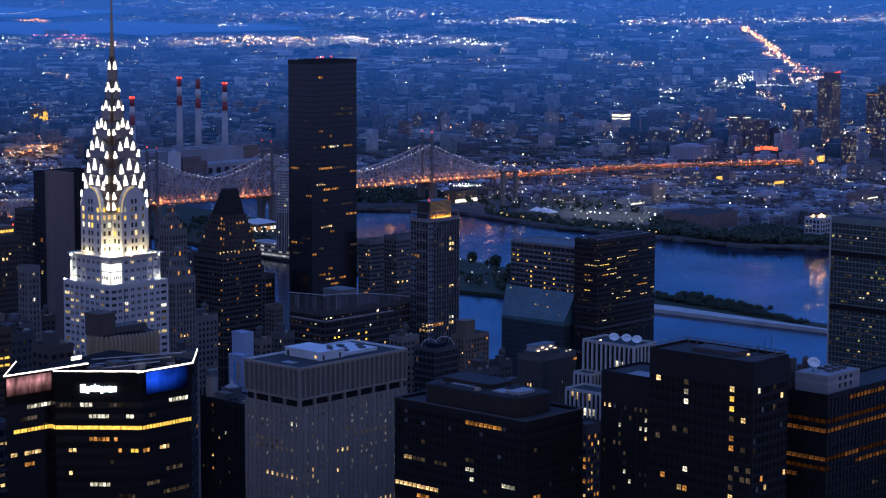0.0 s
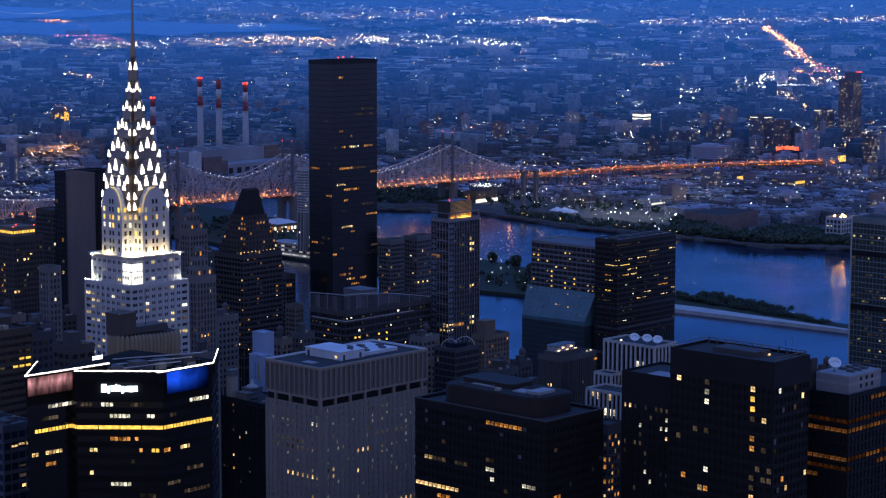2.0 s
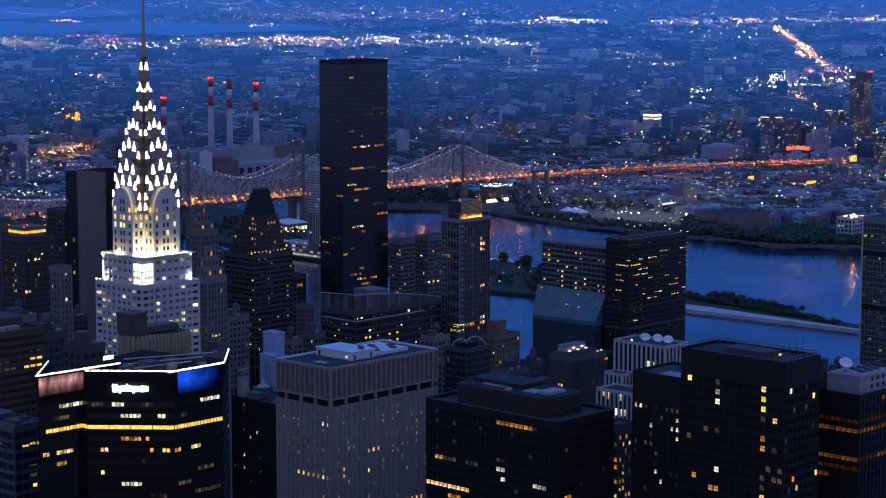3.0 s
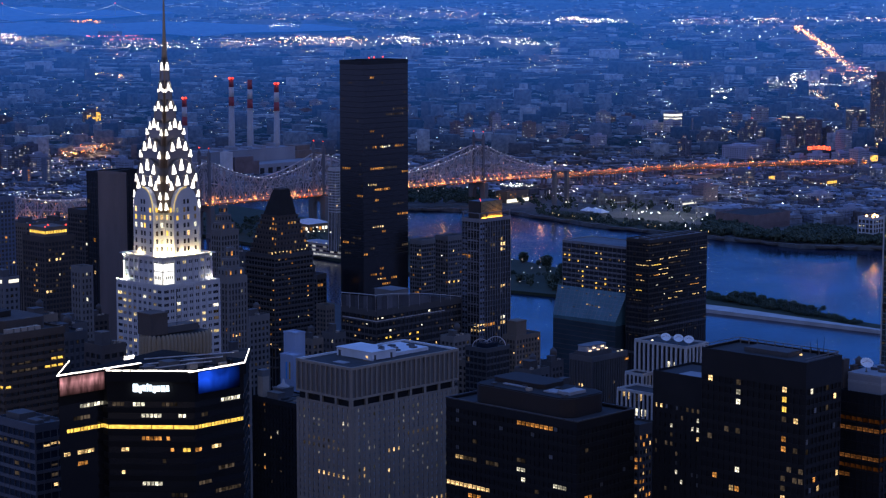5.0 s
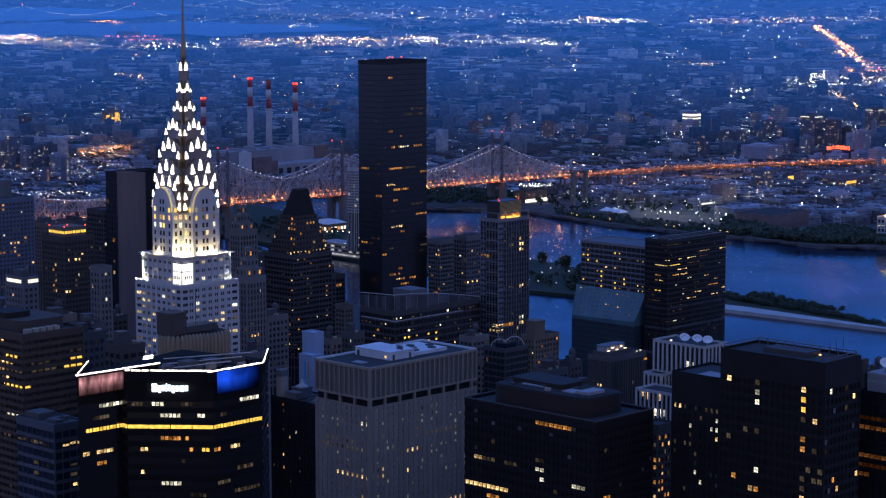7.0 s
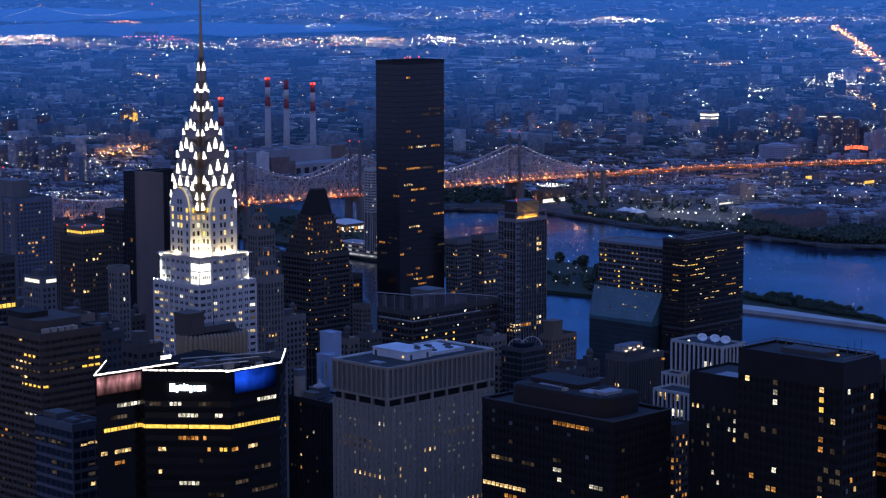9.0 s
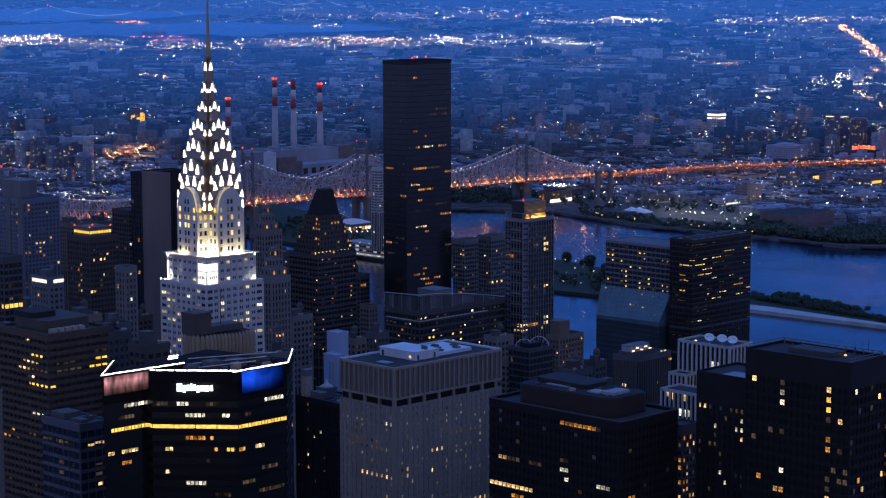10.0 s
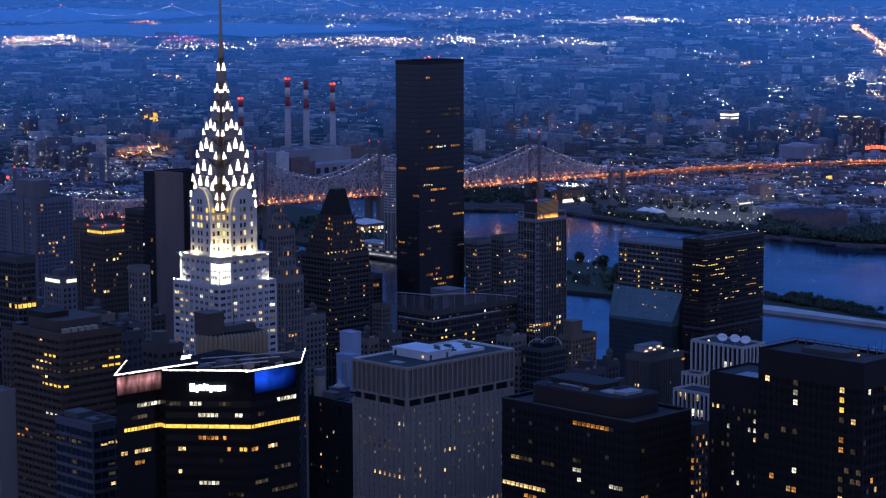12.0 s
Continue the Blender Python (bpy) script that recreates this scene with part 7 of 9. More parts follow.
for i in range(3):
    part("window_rig", bar_mesh("window_rig", [((*along(g[2], g[6], 0.25 + 0.2 * i), LED_H - 3), (*along(g[3], g[5], 0.3 + 0.2 * i), LED_H + 1.2))], 0.14, PAINT_STEEL), led, "steel boom of a roof rig")
for q, m in ((along(g[1], g[6], 0.45), LED), (along(g[2], g[6], 0.4), LED)):
    part("roof_lamp", box_mesh("roof_lamp", [(q[0] - 2.5, q[1] - 0.3, LED_H - 0.3, q[0] + 1.5, q[1] + 0.1, LED_H + 0.1)], m), led)

# ---------------------------------------------------------------- roofs and tops of the other towers
def dish(x, y, z, r, aim, label, group="roof dishes"):
    d = thing("satellite_dish", x, y, z, label, "satellite dish", group)
    n, rings = 20, 5
    v, f = [], []
    for k in range(rings + 1):
        q = r * k / rings
        v += [(q * math.cos(2 * math.pi * i / n), q * math.sin(2 * math.pi * i / n), 0.35 * q * q / r) for i in range(n)]
    for k in range(rings):
        f += [(k * n + i, k * n + (i + 1) % n, (k + 1) * n + (i + 1) % n, (k + 1) * n + i) for i in range(n)]
    m = mesh_of("reflector", v, f, WHITE_DISH, True)
    t = part("reflector", m, d, at=(0, 0, r * 1.15))
    t.rotation_euler = (radians(40), 0, radians(aim))
    sol = t.modifiers.new("thick", "SOLIDIFY"); sol.thickness = 0.12
    part("feed_arm", bar_mesh("feed_arm", [((r * 0.8, 0, 0.25 * r), (0, 0, r * 0.8)), ((-r * 0.8, 0, 0.25 * r), (0, 0, r * 0.8))], 0.05, STEEL), t)
    part("mast", tube_mesh("mast", [(0.5, 0), (0.3, 0.4), (0.22, r * 1.15)], STEEL, 10), d)
    return d


WHITE_DISH = surface("white_dish_paint", (0.88, 0.9, 0.92), 0.5, vary=0.1, bump=0.0)


def red_beacon(b, x, y, z, r=0.7):
    part("beacon", tube_mesh("beacon", [(r * 0.4, 0), (r, r * 0.6), (r, r * 1.3), (r * 0.4, r * 2)], RED_LAMP, 8), b, "red warning lamp", at=(x, y, z))


# grey office tower: pale roof house and parapet walk
hh = office_z - STREET
part("roof_house", box_mesh("roof_house", [(24.3, 9.7, hh - 0.6, 42, 36.3, hh + 3.6)], PALE_ROOF_WALL), office, "white roof house")
part("roof_house_top", box_mesh("roof_house_top", [(23.9, 9.3, hh + 3.6, 42.3, 36.7, hh + 3.9)], PALE_ROOF_WALL), office)
part("plant_deck", box_mesh("plant_deck", [(42.6, 11, hh - 0.6, 68, 33, hh + 1.2)], PALE_ROOF_WALL), office, "white plant deck")
for i in range(5):
    part("cooling_unit", box_mesh("cooling_unit", [(46 + i * 4.2, 13 + (i % 3) * 6.0, hh + 1.2, 49 + i * 4.2, 16.5 + (i % 3) * 6.0, hh + 2.0)], GREY_DARK), office)
for i in range(3):
    part("roof_duct", box_mesh("roof_duct", [(34 + i * 2.8, 11 + i * 3, hh + 3.9, 35.2 + i * 2.8, 15 + i * 3, hh + 4.3)], GREY_DARK), office)
part("pale_mat", box_mesh("pale_mat", [(8, 14, hh - 0.55, 13, 22, hh - 0.3)], ROOF_PALE), office)
for x, y in ((26, 9.65), (38, 9.65)):
    part("door", box_mesh("door", [(x, y - 0.05, hh - 0.5, x + 1.4, y + 0.1, hh + 2.2)], CHARCOAL), office)
part("door", box_mesh("door", [(24.15, 33, hh - 0.5, 24.4, 34.8, hh + 2.4)], CHARCOAL), office)
part("window", box_mesh("window", [(24.2, 12.5, hh + 0.4, 24.35, 14.1, hh + 1.6)], WARM), office)
# white coated inner faces of the far parapets
part("parapet_coat", box_mesh("parapet_coat", [(0.7, office_w - 0.75, hh - 0.6, 78.3, office_w - 0.62, hh + 0.25), (78.25, 0.7, hh - 0.6, 78.38, office_w - 0.8, hh + 0.25)], PALE_ROOF_WALL), office)
part("coping_cap", box_mesh("coping_cap", [(0.4, office_w - 0.4, hh + 0.22, 79.4, office_w + 0.5, hh + 0.32), (78.5, 0.4, hh + 0.22, 79.45, office_w - 0.45, hh + 0.32)], PALE_ROOF_WALL), office, "white coping cap")
# dark block: rounded plant room
zt = drum_block_z - STREET


part("plant_room", prism_mesh("plant_room", rounded(5, 9, 30, 61, 6), zt - 0.3, zt + 7.4, DRUM_BROWN), drum_block, "brown windowless rounded plant room")
part("plant_roof", prism_mesh("plant_roof", rounded(5.6, 9.6, 29.4, 60.4, 5.6), zt + 7.4, zt + 7.8, ROOF_DARK), drum_block)
part("roof_patch", box_mesh("roof_patch", [(12, 38, zt + 7.8, 26, 50, zt + 8.1)], ROOF_PALE), drum_block)
part("white_unit", box_mesh("white_unit", [(12, 14, zt + 7.8, 22, 20, zt + 9.0)], ROOF_PALE), drum_block)
part("white_unit", box_mesh("white_unit", [(11, 20.5, zt + 7.8, 17, 27, zt + 8.3)], ROOF_PALE), drum_block)
part("upper_room", prism_mesh("upper_room", rounded(14, 30, 29, 58, 3), zt + 7.7, zt + 9.6, DRUM_BROWN), drum_block, "low dark upper plant room")
for i in range(7):
    part("roof_unit", box_mesh("roof_unit", [(8 + (i % 3) * 5, 13 + i * 6.3, zt + 7.8, 10 + (i % 3) * 5, 15 + i * 6.3, zt + 8.6 + 0.3 * (i % 2))], (CHARCOAL, GREY)[i % 2]), drum_block)
for i in range(20):
    at = (-0.3, 69 - i * 5.2, zt + 1.4) if i < 14 else (3 + (i - 14) * 5.4, -0.3, zt + 1.4)
    part("edge_lamp", box_mesh("edge_lamp", [(-0.1, -0.1, 0, 0.1, 0.1, 0.2)], PANE["d"]), drum_block, at=at)
part("roof_edge", ring_mesh("roof_edge", 34.9, 69.8, 0.5, 0.5, CHARCOAL, 0.3), drum_block, at=(0, 0, zt + 0.95))

# black tower: open frame above the roof
zt = black_tower_z - STREET
for x0, y0, x1, y1 in ((0.6, 0.6, 22.4, 0.6), (22.4, 0.6, 22.4, 47.2), (22.4, 47.2, 0.6, 47.2)):
    for dz in (1.2, 2.2):
        part("roof_rail", bar_mesh("roof_rail", [((x0, y0, zt + dz), (x1, y1, zt + dz))], 0.13, GREY_BLUE), black_tower)
for i in range(12):
    part("rail_post", box_mesh("rail_post", [(22.2, 1 + i * 4.1, zt - 0.2, 22.6, 1.4 + i * 4.1, zt + 2.3)], GREY_BLUE), black_tower)
part("roof_house", box_mesh("roof_house", [(8, 14, zt - 0.1, 17, 34, zt + 1.8)], CHARCOAL), black_tower)
part("roof_lamp", box_mesh("roof_lamp", [(14, 12, zt + 0.2, 15, 12.6, zt + 0.8)], WARM), black_tower)
for i in range(3):
    part("antenna", bar_mesh("antenna", [((20, 6 + i * 2.5, zt), (20.6 - i, 6 + i * 2.5, zt + 7 - i))], 0.08, BLACK), black_tower)
za = annex_z - STREET
part("pale_roof", box_mesh("pale_roof", [(0.3, 0.3, za - 0.05, 11.0, 16.1, za + 0.3)], ROOF_PALE), annex)

# striped tower: dishes
zn = news_z
for i, (dx, dy) in enumerate(((3.2, 15.0), (5.0, 8.5), (5.4, 2.4))):
    dish(news_x + dx, news_y + dy, zn - 0.1, 2.5, -42 - 5 * i, "white satellite dish on the striped tower roof")
part("roof_lamp", box_mesh("roof_lamp", [(0.4, 21, zn - STREET + 0.9, 1.2, 21.8, zn - STREET + 1.5)], COOL), news)
# banded building: grey roof house and a dish
zb = banded_z - STREET
part("roof_house", box_mesh("roof_house", [(4, 2.5, zb - 0.4, 27, 17.5, zb + 7.2)], HOUSE_PALE), banded, "pale grey roof house")
part("house_band", ring_mesh("house_band", 23, 15, 0.12, 1.0, ROOF_PALE), banded, at=(4, 2.5, zb + 3.4))
part("house_band", ring_mesh("house_band", 23, 15, 0.12, 0.7, ROOF_PALE), banded, at=(4, 2.5, zb + 6.6))
for i in range(3):
    for k in range(2):
        part("vent", box_mesh("vent", [(12 + i * 4, 2.3, zb + 1.6 + k * 2.9, 13.2 + i * 4, 2.6, zb + 3.1 + k * 2.9)], BLACK), banded)
dish(banded_x + 9, banded_y + 12.5, banded_z + 7.3, 2.6, -40, "white satellite dish on a grey roof house")
part("roof_tank", box_mesh("roof_tank", [(3, 19, zb, 7, 21, zb + 12)], BRICK_DARK), banded)
for i in range(6):
    part("roof_unit", box_mesh("roof_unit", [(12 + i * 2.4, 6 + (i % 2) * 5, zb + 7.2, 13.8 + i * 2.4, 9 + (i % 2) * 5, zb + 8.1)], GREY_DARK), banded)

# slab tower: pale stone ends, dark plant floors
zs = green_slab_z - STREET
part("stone_end", box_mesh("stone_end", [(-0.4, 82.45, 0, 22.4, 83.4, zs + 1)], WHITE), green_slab, "pale stone end wall")
part("stone_end", box_mesh("stone_end", [(-0.4, -1.0, 0, 22.4, -0.35, zs + 1)], WHITE), green_slab, "pale stone end wall")
for k in (6, 16, 28):
    part("plant_floor", ring_mesh("plant_floor", 22, 82.2, 0.3, 3.5, BLACK), green_slab, at=(0, 0.1, zs - 3.5 - k * 3.7))

# hotel: sloping glass base
zh = lambda z: z - STREET
part("sloping_glass", mesh_of("sloping_glass", [(-12, -1, zh(104)), (0, -1, zh(122)), (0, 60, zh(122)), (-12, 54, zh(103)), (-12, -1, zh(101)), (0, -1, zh(101)), (0, 60, zh(101)), (-12, 54, zh(101))],
     [(0, 1, 2, 3), (4, 7, 6, 5), (0, 3, 7, 4), (1, 0, 4, 5), (2, 1, 5, 6), (3, 2, 6, 7)], GLASS_SLOPE), hotel, "sloping blue green glass roof")
for i in range(16):
    y, yf = -1 + 61 * i / 15, -1 + 55 * i / 15
    part("glazing_bar", bar_mesh("glazing_bar", [((-12.05, yf, zh(104.1 - i / 15)), (-0.05, y, zh(122.1)))], 0.1, HOTEL_METAL), hotel)
for k in range(1, 7):
    part("glazing_bar", bar_mesh("glazing_bar", [((-12 + 12 * k / 7, -1, zh(104.1 + 18 * k / 7)), (-12 + 12 * k / 7, 54 + 6 * k / 7, zh(103.2 + 19 * k / 7)))], 0.08, HOTEL_METAL), hotel)
# base wall, its shade put into the glass colour
part("base_wall", box_mesh("base_wall", [(-12, -1, 0, -0.1, 54, zh(101))], BASE_GLASS), hotel, "glass base coloured dark for the shade below the slope")
sp2 = box_mesh("spandrel", [(-12.15, -1.1, 0, -11.9, 54.1, 0.4)], CHARCOAL)
for k in range(1, 20):
    part("spandrel", sp2, hotel, at=(0, 0, zh(104) - k * 3.4))

fine = ring_mesh("sill_line", 30, hotel_w, 0.14, 0.45, HOTEL_METAL)
for k in range(1, 22):
    part("sill_line", fine, hotel, at=(0, 0, hotel_z - STREET - 3 - k * 3.4 + 1.5))
for k, (u, q) in enumerate(((0.08, 0.9), (0.17, 0.9), (0.3, 0.86), (0.45, 0.8), (0.62, 0.84), (0.7, 0.84), (0.78, 0.82), (0.86, 0.8), (0.52, 0.45), (0.56, 0.44), (0.6, 0.43), (0.65, 0.42), (0.7, 0.41), (0.9, 0.2), (0.35, 0.3))):
    part("lit_pane", box_mesh("lit_pane", [(-12 + 12 * q - 0.18, 60 - 61 * u - 0.6, zh(104 + 18 * q) - 0.1, -12 + 12 * q + 0.18, 60 - 61 * u + 0.6, zh(104 + 18 * q) + 0.5)], DIM if k % 4 else WARM), hotel)

# sheets added over both roofs, paler for the sky reflected there
part("roof_deck", box_mesh("roof_deck", [(0.6, 0.6, 0, 29.4, hotel_w - 0.6, 0.25)], ROOF_GREY), hotel, "roof sheet paled for the sky's reflection", at=(0, 0, hotel_z - STREET + 0.02))
part("roof_deck", box_mesh("roof_deck", [(0.6, 0.6, 0, 62.3, 18.4, 0.25)], ROOF_GREY), glass_tower, "roof sheet paled for the sky's reflection", at=(0, 0, 159.8 - STREET + 0.02))
for k in (13, 17, 22):
    part("mirror_band", ring_mesh("mirror_band", 62.9, 19.0, 0.22, 1.6, GLASS_GREY), glass_tower, "paler glass band", at=(0, 0, 159.8 - STREET - 1.5 - k * 3.4))
for i in range(7):
    part("roof_unit", box_mesh("roof_unit", [(4 + i * 8, 5, 159.8 - STREET + 0.2, 8 + i * 8, 12 + i % 3, 159.8 - STREET + 1.6)], GREY_DARK), glass_tower)
# black residential tower: roof lamps
for x, y in ((20, 14), (29, 18), (40, 20)):
    red_beacon(black_res, x, y, black_res_z - STREET + 1.6, 0.55)
part("roof_house", box_mesh("roof_house", [(10, 6, black_res_z - STREET, 36, 18, black_res_z - STREET + 1.6)], BLACK), black_res)

# slender tower: amber screen box
ztop = slender_z - STREET
part("screen_box", box_mesh("screen_box", [(3.0, 2.0, ztop - 0.2, 23.0, 12.5, ztop + 11.5)], BRONZE), slender)
slat = box_mesh("louvre", [(3.2, 1.55, 0, 23.0, 1.75, 0.45)], AMBER_SLAT)
for k in range(14):
    part("louvre", slat, slender, "amber lit louvre", at=(0, 0, ztop + 0.6 + k * 0.78))
part("lamp_strip", box_mesh("lamp_strip", [(4, 0.6, ztop + 0.3, 22.5, 0.9, ztop + 0.6)], YELLOW_STRIP), slender, "amber lamp strip")
for x, y in ((4, 3), (22, 3), (12, 11)):
    red_beacon(slender, x, y, ztop + 11.5, 0.35)

for x, y in ((0.4, 0.4), (7.5, 0.4), (28.4, 0.4), (0.4, 14.8), (28.4, 14.8)):
    part("crown_post", box_mesh("crown_post", [(x - 0.35, y - 0.35, ztop - 0.2, x + 0.35, y + 0.35, ztop + 4.2)], MULLION), slender)
part("crown_rail", ring_mesh("crown_rail", 28.8, 15.2, 0.1, 0.5, MULLION, 0.5), slender, at=(0, 0, ztop + 4.0))
# sky reflection painted into the colour of these panes
PALE_PANE = surface("sky_tinted_glass", (0.2, 0.24, 0.31), 0.25, vary=0.5, scale=0.6, fine=1.0, bump=0.0, rand=0.5)
wide_w = box_mesh("window", [(-0.05, 0, 0, 0.04, 3.4, 1.7)], PALE_PANE)
wide_s = box_mesh("window", [(0, -0.05, 0, 3.6, 0.04, 1.7)], PALE_PANE)
for k in range(1, 25):
    part("window", wide_w, slender, "window tinted with the sky's blue reflection", at=(0, 11.2, ztop - 1.2 - k * 3.4))
    part("window", wide_s, slender, "window tinted with the sky's blue reflection", at=(0.6, 0, ztop - 1.2 - k * 3.4))
for k in range(2, 24, 2):
    part("balcony", box_mesh("balcony", [(-1.1, 0.6, 0, 0, 9.0, 0.35), (-1.1, 0.6, 0.35, -1.0, 9.0, 1.2)], MULLION), slender, "shallow glazed balcony", at=(0, 0, ztop - 3.4 * k))
# arched roof truss
za = arched_z - STREET
n = 24
arc = [(-0.5, arched_w * (1 - min(1, i / 8)), za + 9.0 + 1.6 * math.sin(math.pi * i / n)) if i <= 8 else (74.5 * (i - 8) / 16, -0.6, za + 9.0 + 1.6 * math.sin(math.pi * i / n) - 7.6 * ((i - 8) / 16) ** 1.4) for i in range(n + 1)]
part("roof_truss", bar_mesh("roof_truss", list(zip(arc, arc[1:])), 0.16, PAINT_STEEL), arched, "pale arched roof truss")
for i in range(0, n + 1, 2):
    part("truss_strut", bar_mesh("truss_strut", [(arc[i], (arc[i][0], arc[i][1], za))], 0.07, PAINT_STEEL), arched)
for i in range(n):
    (x0, y0, z0), (x1, y1, z1) = arc[i], arc[i + 1]
    dx, dy = (0.4, 0) if i < 8 else (0, 0.4)
    x0, x1, y0, y1 = max(x0, 0.1), max(x1, 0.1), max(y0, 0.1), max(y1, 0.1)
    quad = [(x0, y0, za), (x1, y1, za), (x1, y1, z1 - 1.2), (x0, y0, z0 - 1.2)]
    part("glass_panel", mesh_of("glass_panel", quad + [(x + dx, y + dy, z) for x, y, z in quad], [(0, 1, 2, 3), (7, 6, 5, 4), (0, 4, 5, 1), (1, 5, 6, 2), (2, 6, 7, 3), (3, 7, 4, 0)], GLASS_GREY), arched)
part("roof_house", box_mesh("roof_house", [(22, 8, za, 36, 24, za + 9.6), (21.7, 7.7, za + 9.6, 36.3, 24.3, za + 10.0)], GREY_BLUE), arched)
part("glass_canopy", prism_mesh("glass_canopy", [(-0.4, arched_w - 1), (-0.4, -0.4), (60, -0.4), (60, 0.6), (0.6, 0.6), (0.6, arched_w - 1)], za - 6.2, za - 5.6, PAINT_STEEL), arched, "pale steel ledge round the glass front")

# pyramid tower: stepped top
zc = pyramid_z - STREET
rnd_py = random.Random(4)
for i in range(8):
    f = 1 - 0.42 * (i + 1) / 8
    sx, sy = 31.5 * f, 28.0 * f
    ox, oy = (33.7 - sx) / 2 + 0.6, (28.2 - sy) / 2
    step = part("setback", box_mesh("setback", [(0, 0, -0.4, sx, sy, 3.2)], BRICK_DARK), pyramid, "stepped brick terrace", at=(ox, oy, zc))
    part("ledge", ring_mesh("ledge", sx, sy, 0.3, 0.9, BRICK_DARK), step, at=(0, 0, 2.7))
    for side, L in (("S", sx), ("W", sy)):
        n = max(3, int(L / 2.7))
        for q in range(n):
            tone = rnd_py.choices("odwn", (7, 9, 2, 82))[0]
            u = L * (q + 0.5) / n
            bx = (u - 0.55, -0.08, 0.6, u + 0.55, 0.05, 2.1) if side == "S" else (-0.08, u - 0.55, 0.6, 0.05, u + 0.55, 2.1)
            part("window", box_mesh("window", [bx], GLASS if tone == "n" else PANE[tone]), step)
    zc += 3.15
sx, sy = 16.5, 14.5
ox, oy = (33.7 - sx) / 2 + 0.6, (28.2 - sy) / 2
part("mansard", mesh_of("mansard", [(ox, oy, zc), (ox + sx, oy, zc), (ox + sx, oy + sy, zc), (ox, oy + sy, zc), (ox + 4.2, oy + 2.5, zc + 17), (ox + sx - 3.6, oy + 2.5, zc + 17), (ox + sx - 3.6, oy + sy - 5.5, zc + 17), (ox + 4.2, oy + sy - 5.5, zc + 17)], BOX_F, ROOF_DARK), pyramid, "dark sloping metal roof")
part("ridge_cap", box_mesh("ridge_cap", [(ox + 4.5, oy + 2.8, zc + 16.9, ox + sx - 3.9, oy + sy - 5.8, zc + 17.8)], BRICK_DARK), pyramid)
for k in range(12):
    part("terrace", box_mesh("terrace", [(-1.0, -1.0, 0, 34.0, 29.0, 1.1)] if k % 2 else [(-0.7, -0.7, 0, 33.7, 28.7, 1.1)], BRICK_DARK), pyramid, at=(0, 0, pyramid_z - STREET - 2.0 - k * 6.6))
for q in range(9):
    part("ledge_lamp", box_mesh("ledge_lamp", [(0, 0, 0, 0.8, 0.3, 0.7)], WARM), pyramid, at=(1.3 + q * 3.3, 0.8, pyramid_z - STREET + 2.1))

# fluted tower: round flutes with domed tops, roof house and tank
zf = fluted_z - STREET
flute_plan = rounded(0.6, 0.6, 28.6, 12.4, 4.0, 8)
part("body", prism_mesh("body", flute_plan, 0, zf - 1.2, BRICK), fluted)
part("roof", prism_mesh("roof", rounded(1.2, 1.2, 28.0, 11.8, 3.5, 8), zf - 1.3, zf - 0.9, ROOF_DARK), fluted)
ring, along_ring, step_w = flute_plan + flute_plan[:1], 0.0, 1.75
for (ax, ay), (bx, by) in zip(ring, ring[1:]):
    L = math.hypot(bx - ax, by - ay)
    while along_ring < L:
        u = along_ring / L
        px, py = ax + (bx - ax) * u, ay + (by - ay) * u
        if px + py < 31:
            # the crown swells a little below its rounded rim
            top_z = zf + 0.35 * math.sin(px * 0.23 + py * 0.4)
            part("flute", tube_mesh("flute", [(0.72, 100.0), (0.74, top_z - 9), (0.98, top_z - 6), (0.95, top_z - 2.6), (0.7, top_z - 1.0), (0.12, top_z - 0.3)], FLUTE_STONE, 10), fluted, at=(px, py, 0))
        along_ring += step_w
    along_ring -= L
part("roof_house", box_mesh("roof_house", [(0.5, 3.5, zf - 0.3, 8.5, 11.5, zf + 7.5), (0.2, 3.2, zf + 7.5, 8.8, 11.8, zf + 8.1)], BRICK_DARK), fluted)
part("roof_plant", box_mesh("roof_plant", [(9, 4, zf - 0.3, 24, 11, zf + 2.2)], CHARCOAL), fluted)
part("roof_mast", bar_mesh("roof_mast", [((15, 6, zf + 2), (15, 6, zf + 16))], 0.12, BLACK), fluted)

# pale stair tower: slot windows
zw = pale2_z - STREET - 13.0
for i, m in enumerate((AMBER_SLOT, BLUE_SLOT)):
    part("slot_window", box_mesh("slot_window", [(-0.08, 2.4 + i * 2.6, zw, 0.1, 3.6 + i * 2.6, zw + 9.6)], m), pale2, "tall narrow coloured window")

# low dark building: white stair shaft, small roof house with a tent lid, ducts and pipes
zl = lowdark_z - STREET
part("roof_deck", box_mesh("roof_deck", [(0.5, 0.5, zl - 0.3, 21.5, 46.5, zl + 0.1)], GREY_DARK), lowdark, "worn roof sheet paled for the sky's reflection")
part("stair_shaft", prism_mesh("stair_shaft", rounded(2.0, 41.5, 7.0, 46.0, 0.6), zl, zl + 11.5, GREY), lowdark, "pale rendered stair shaft")
part("shaft_head", prism_mesh("shaft_head", rounded(1.8, 41.3, 7.2, 46.2, 0.9), zl + 11.5, zl + 15.0, GREY_BLUE), lowdark)
house = part("roof_house", box_mesh("roof_house", [(9, 33, zl, 17, 41, zl + 4.5), (8.7, 32.7, zl + 4.5, 17.3, 41.3, zl + 5.0)], GREY_BLUE), lowdark, "small grey roof house")
part("tent_lid", tube_mesh("tent_lid", [(3.6, zl + 5.0), (3.3, zl + 5.7), (0.9, zl + 7.0), (0.5, zl + 9.0), (0.05, zl + 9.6)], PAINT_STEEL, 8), house, "pale tent shaped lid", at=(13, 37, 0))
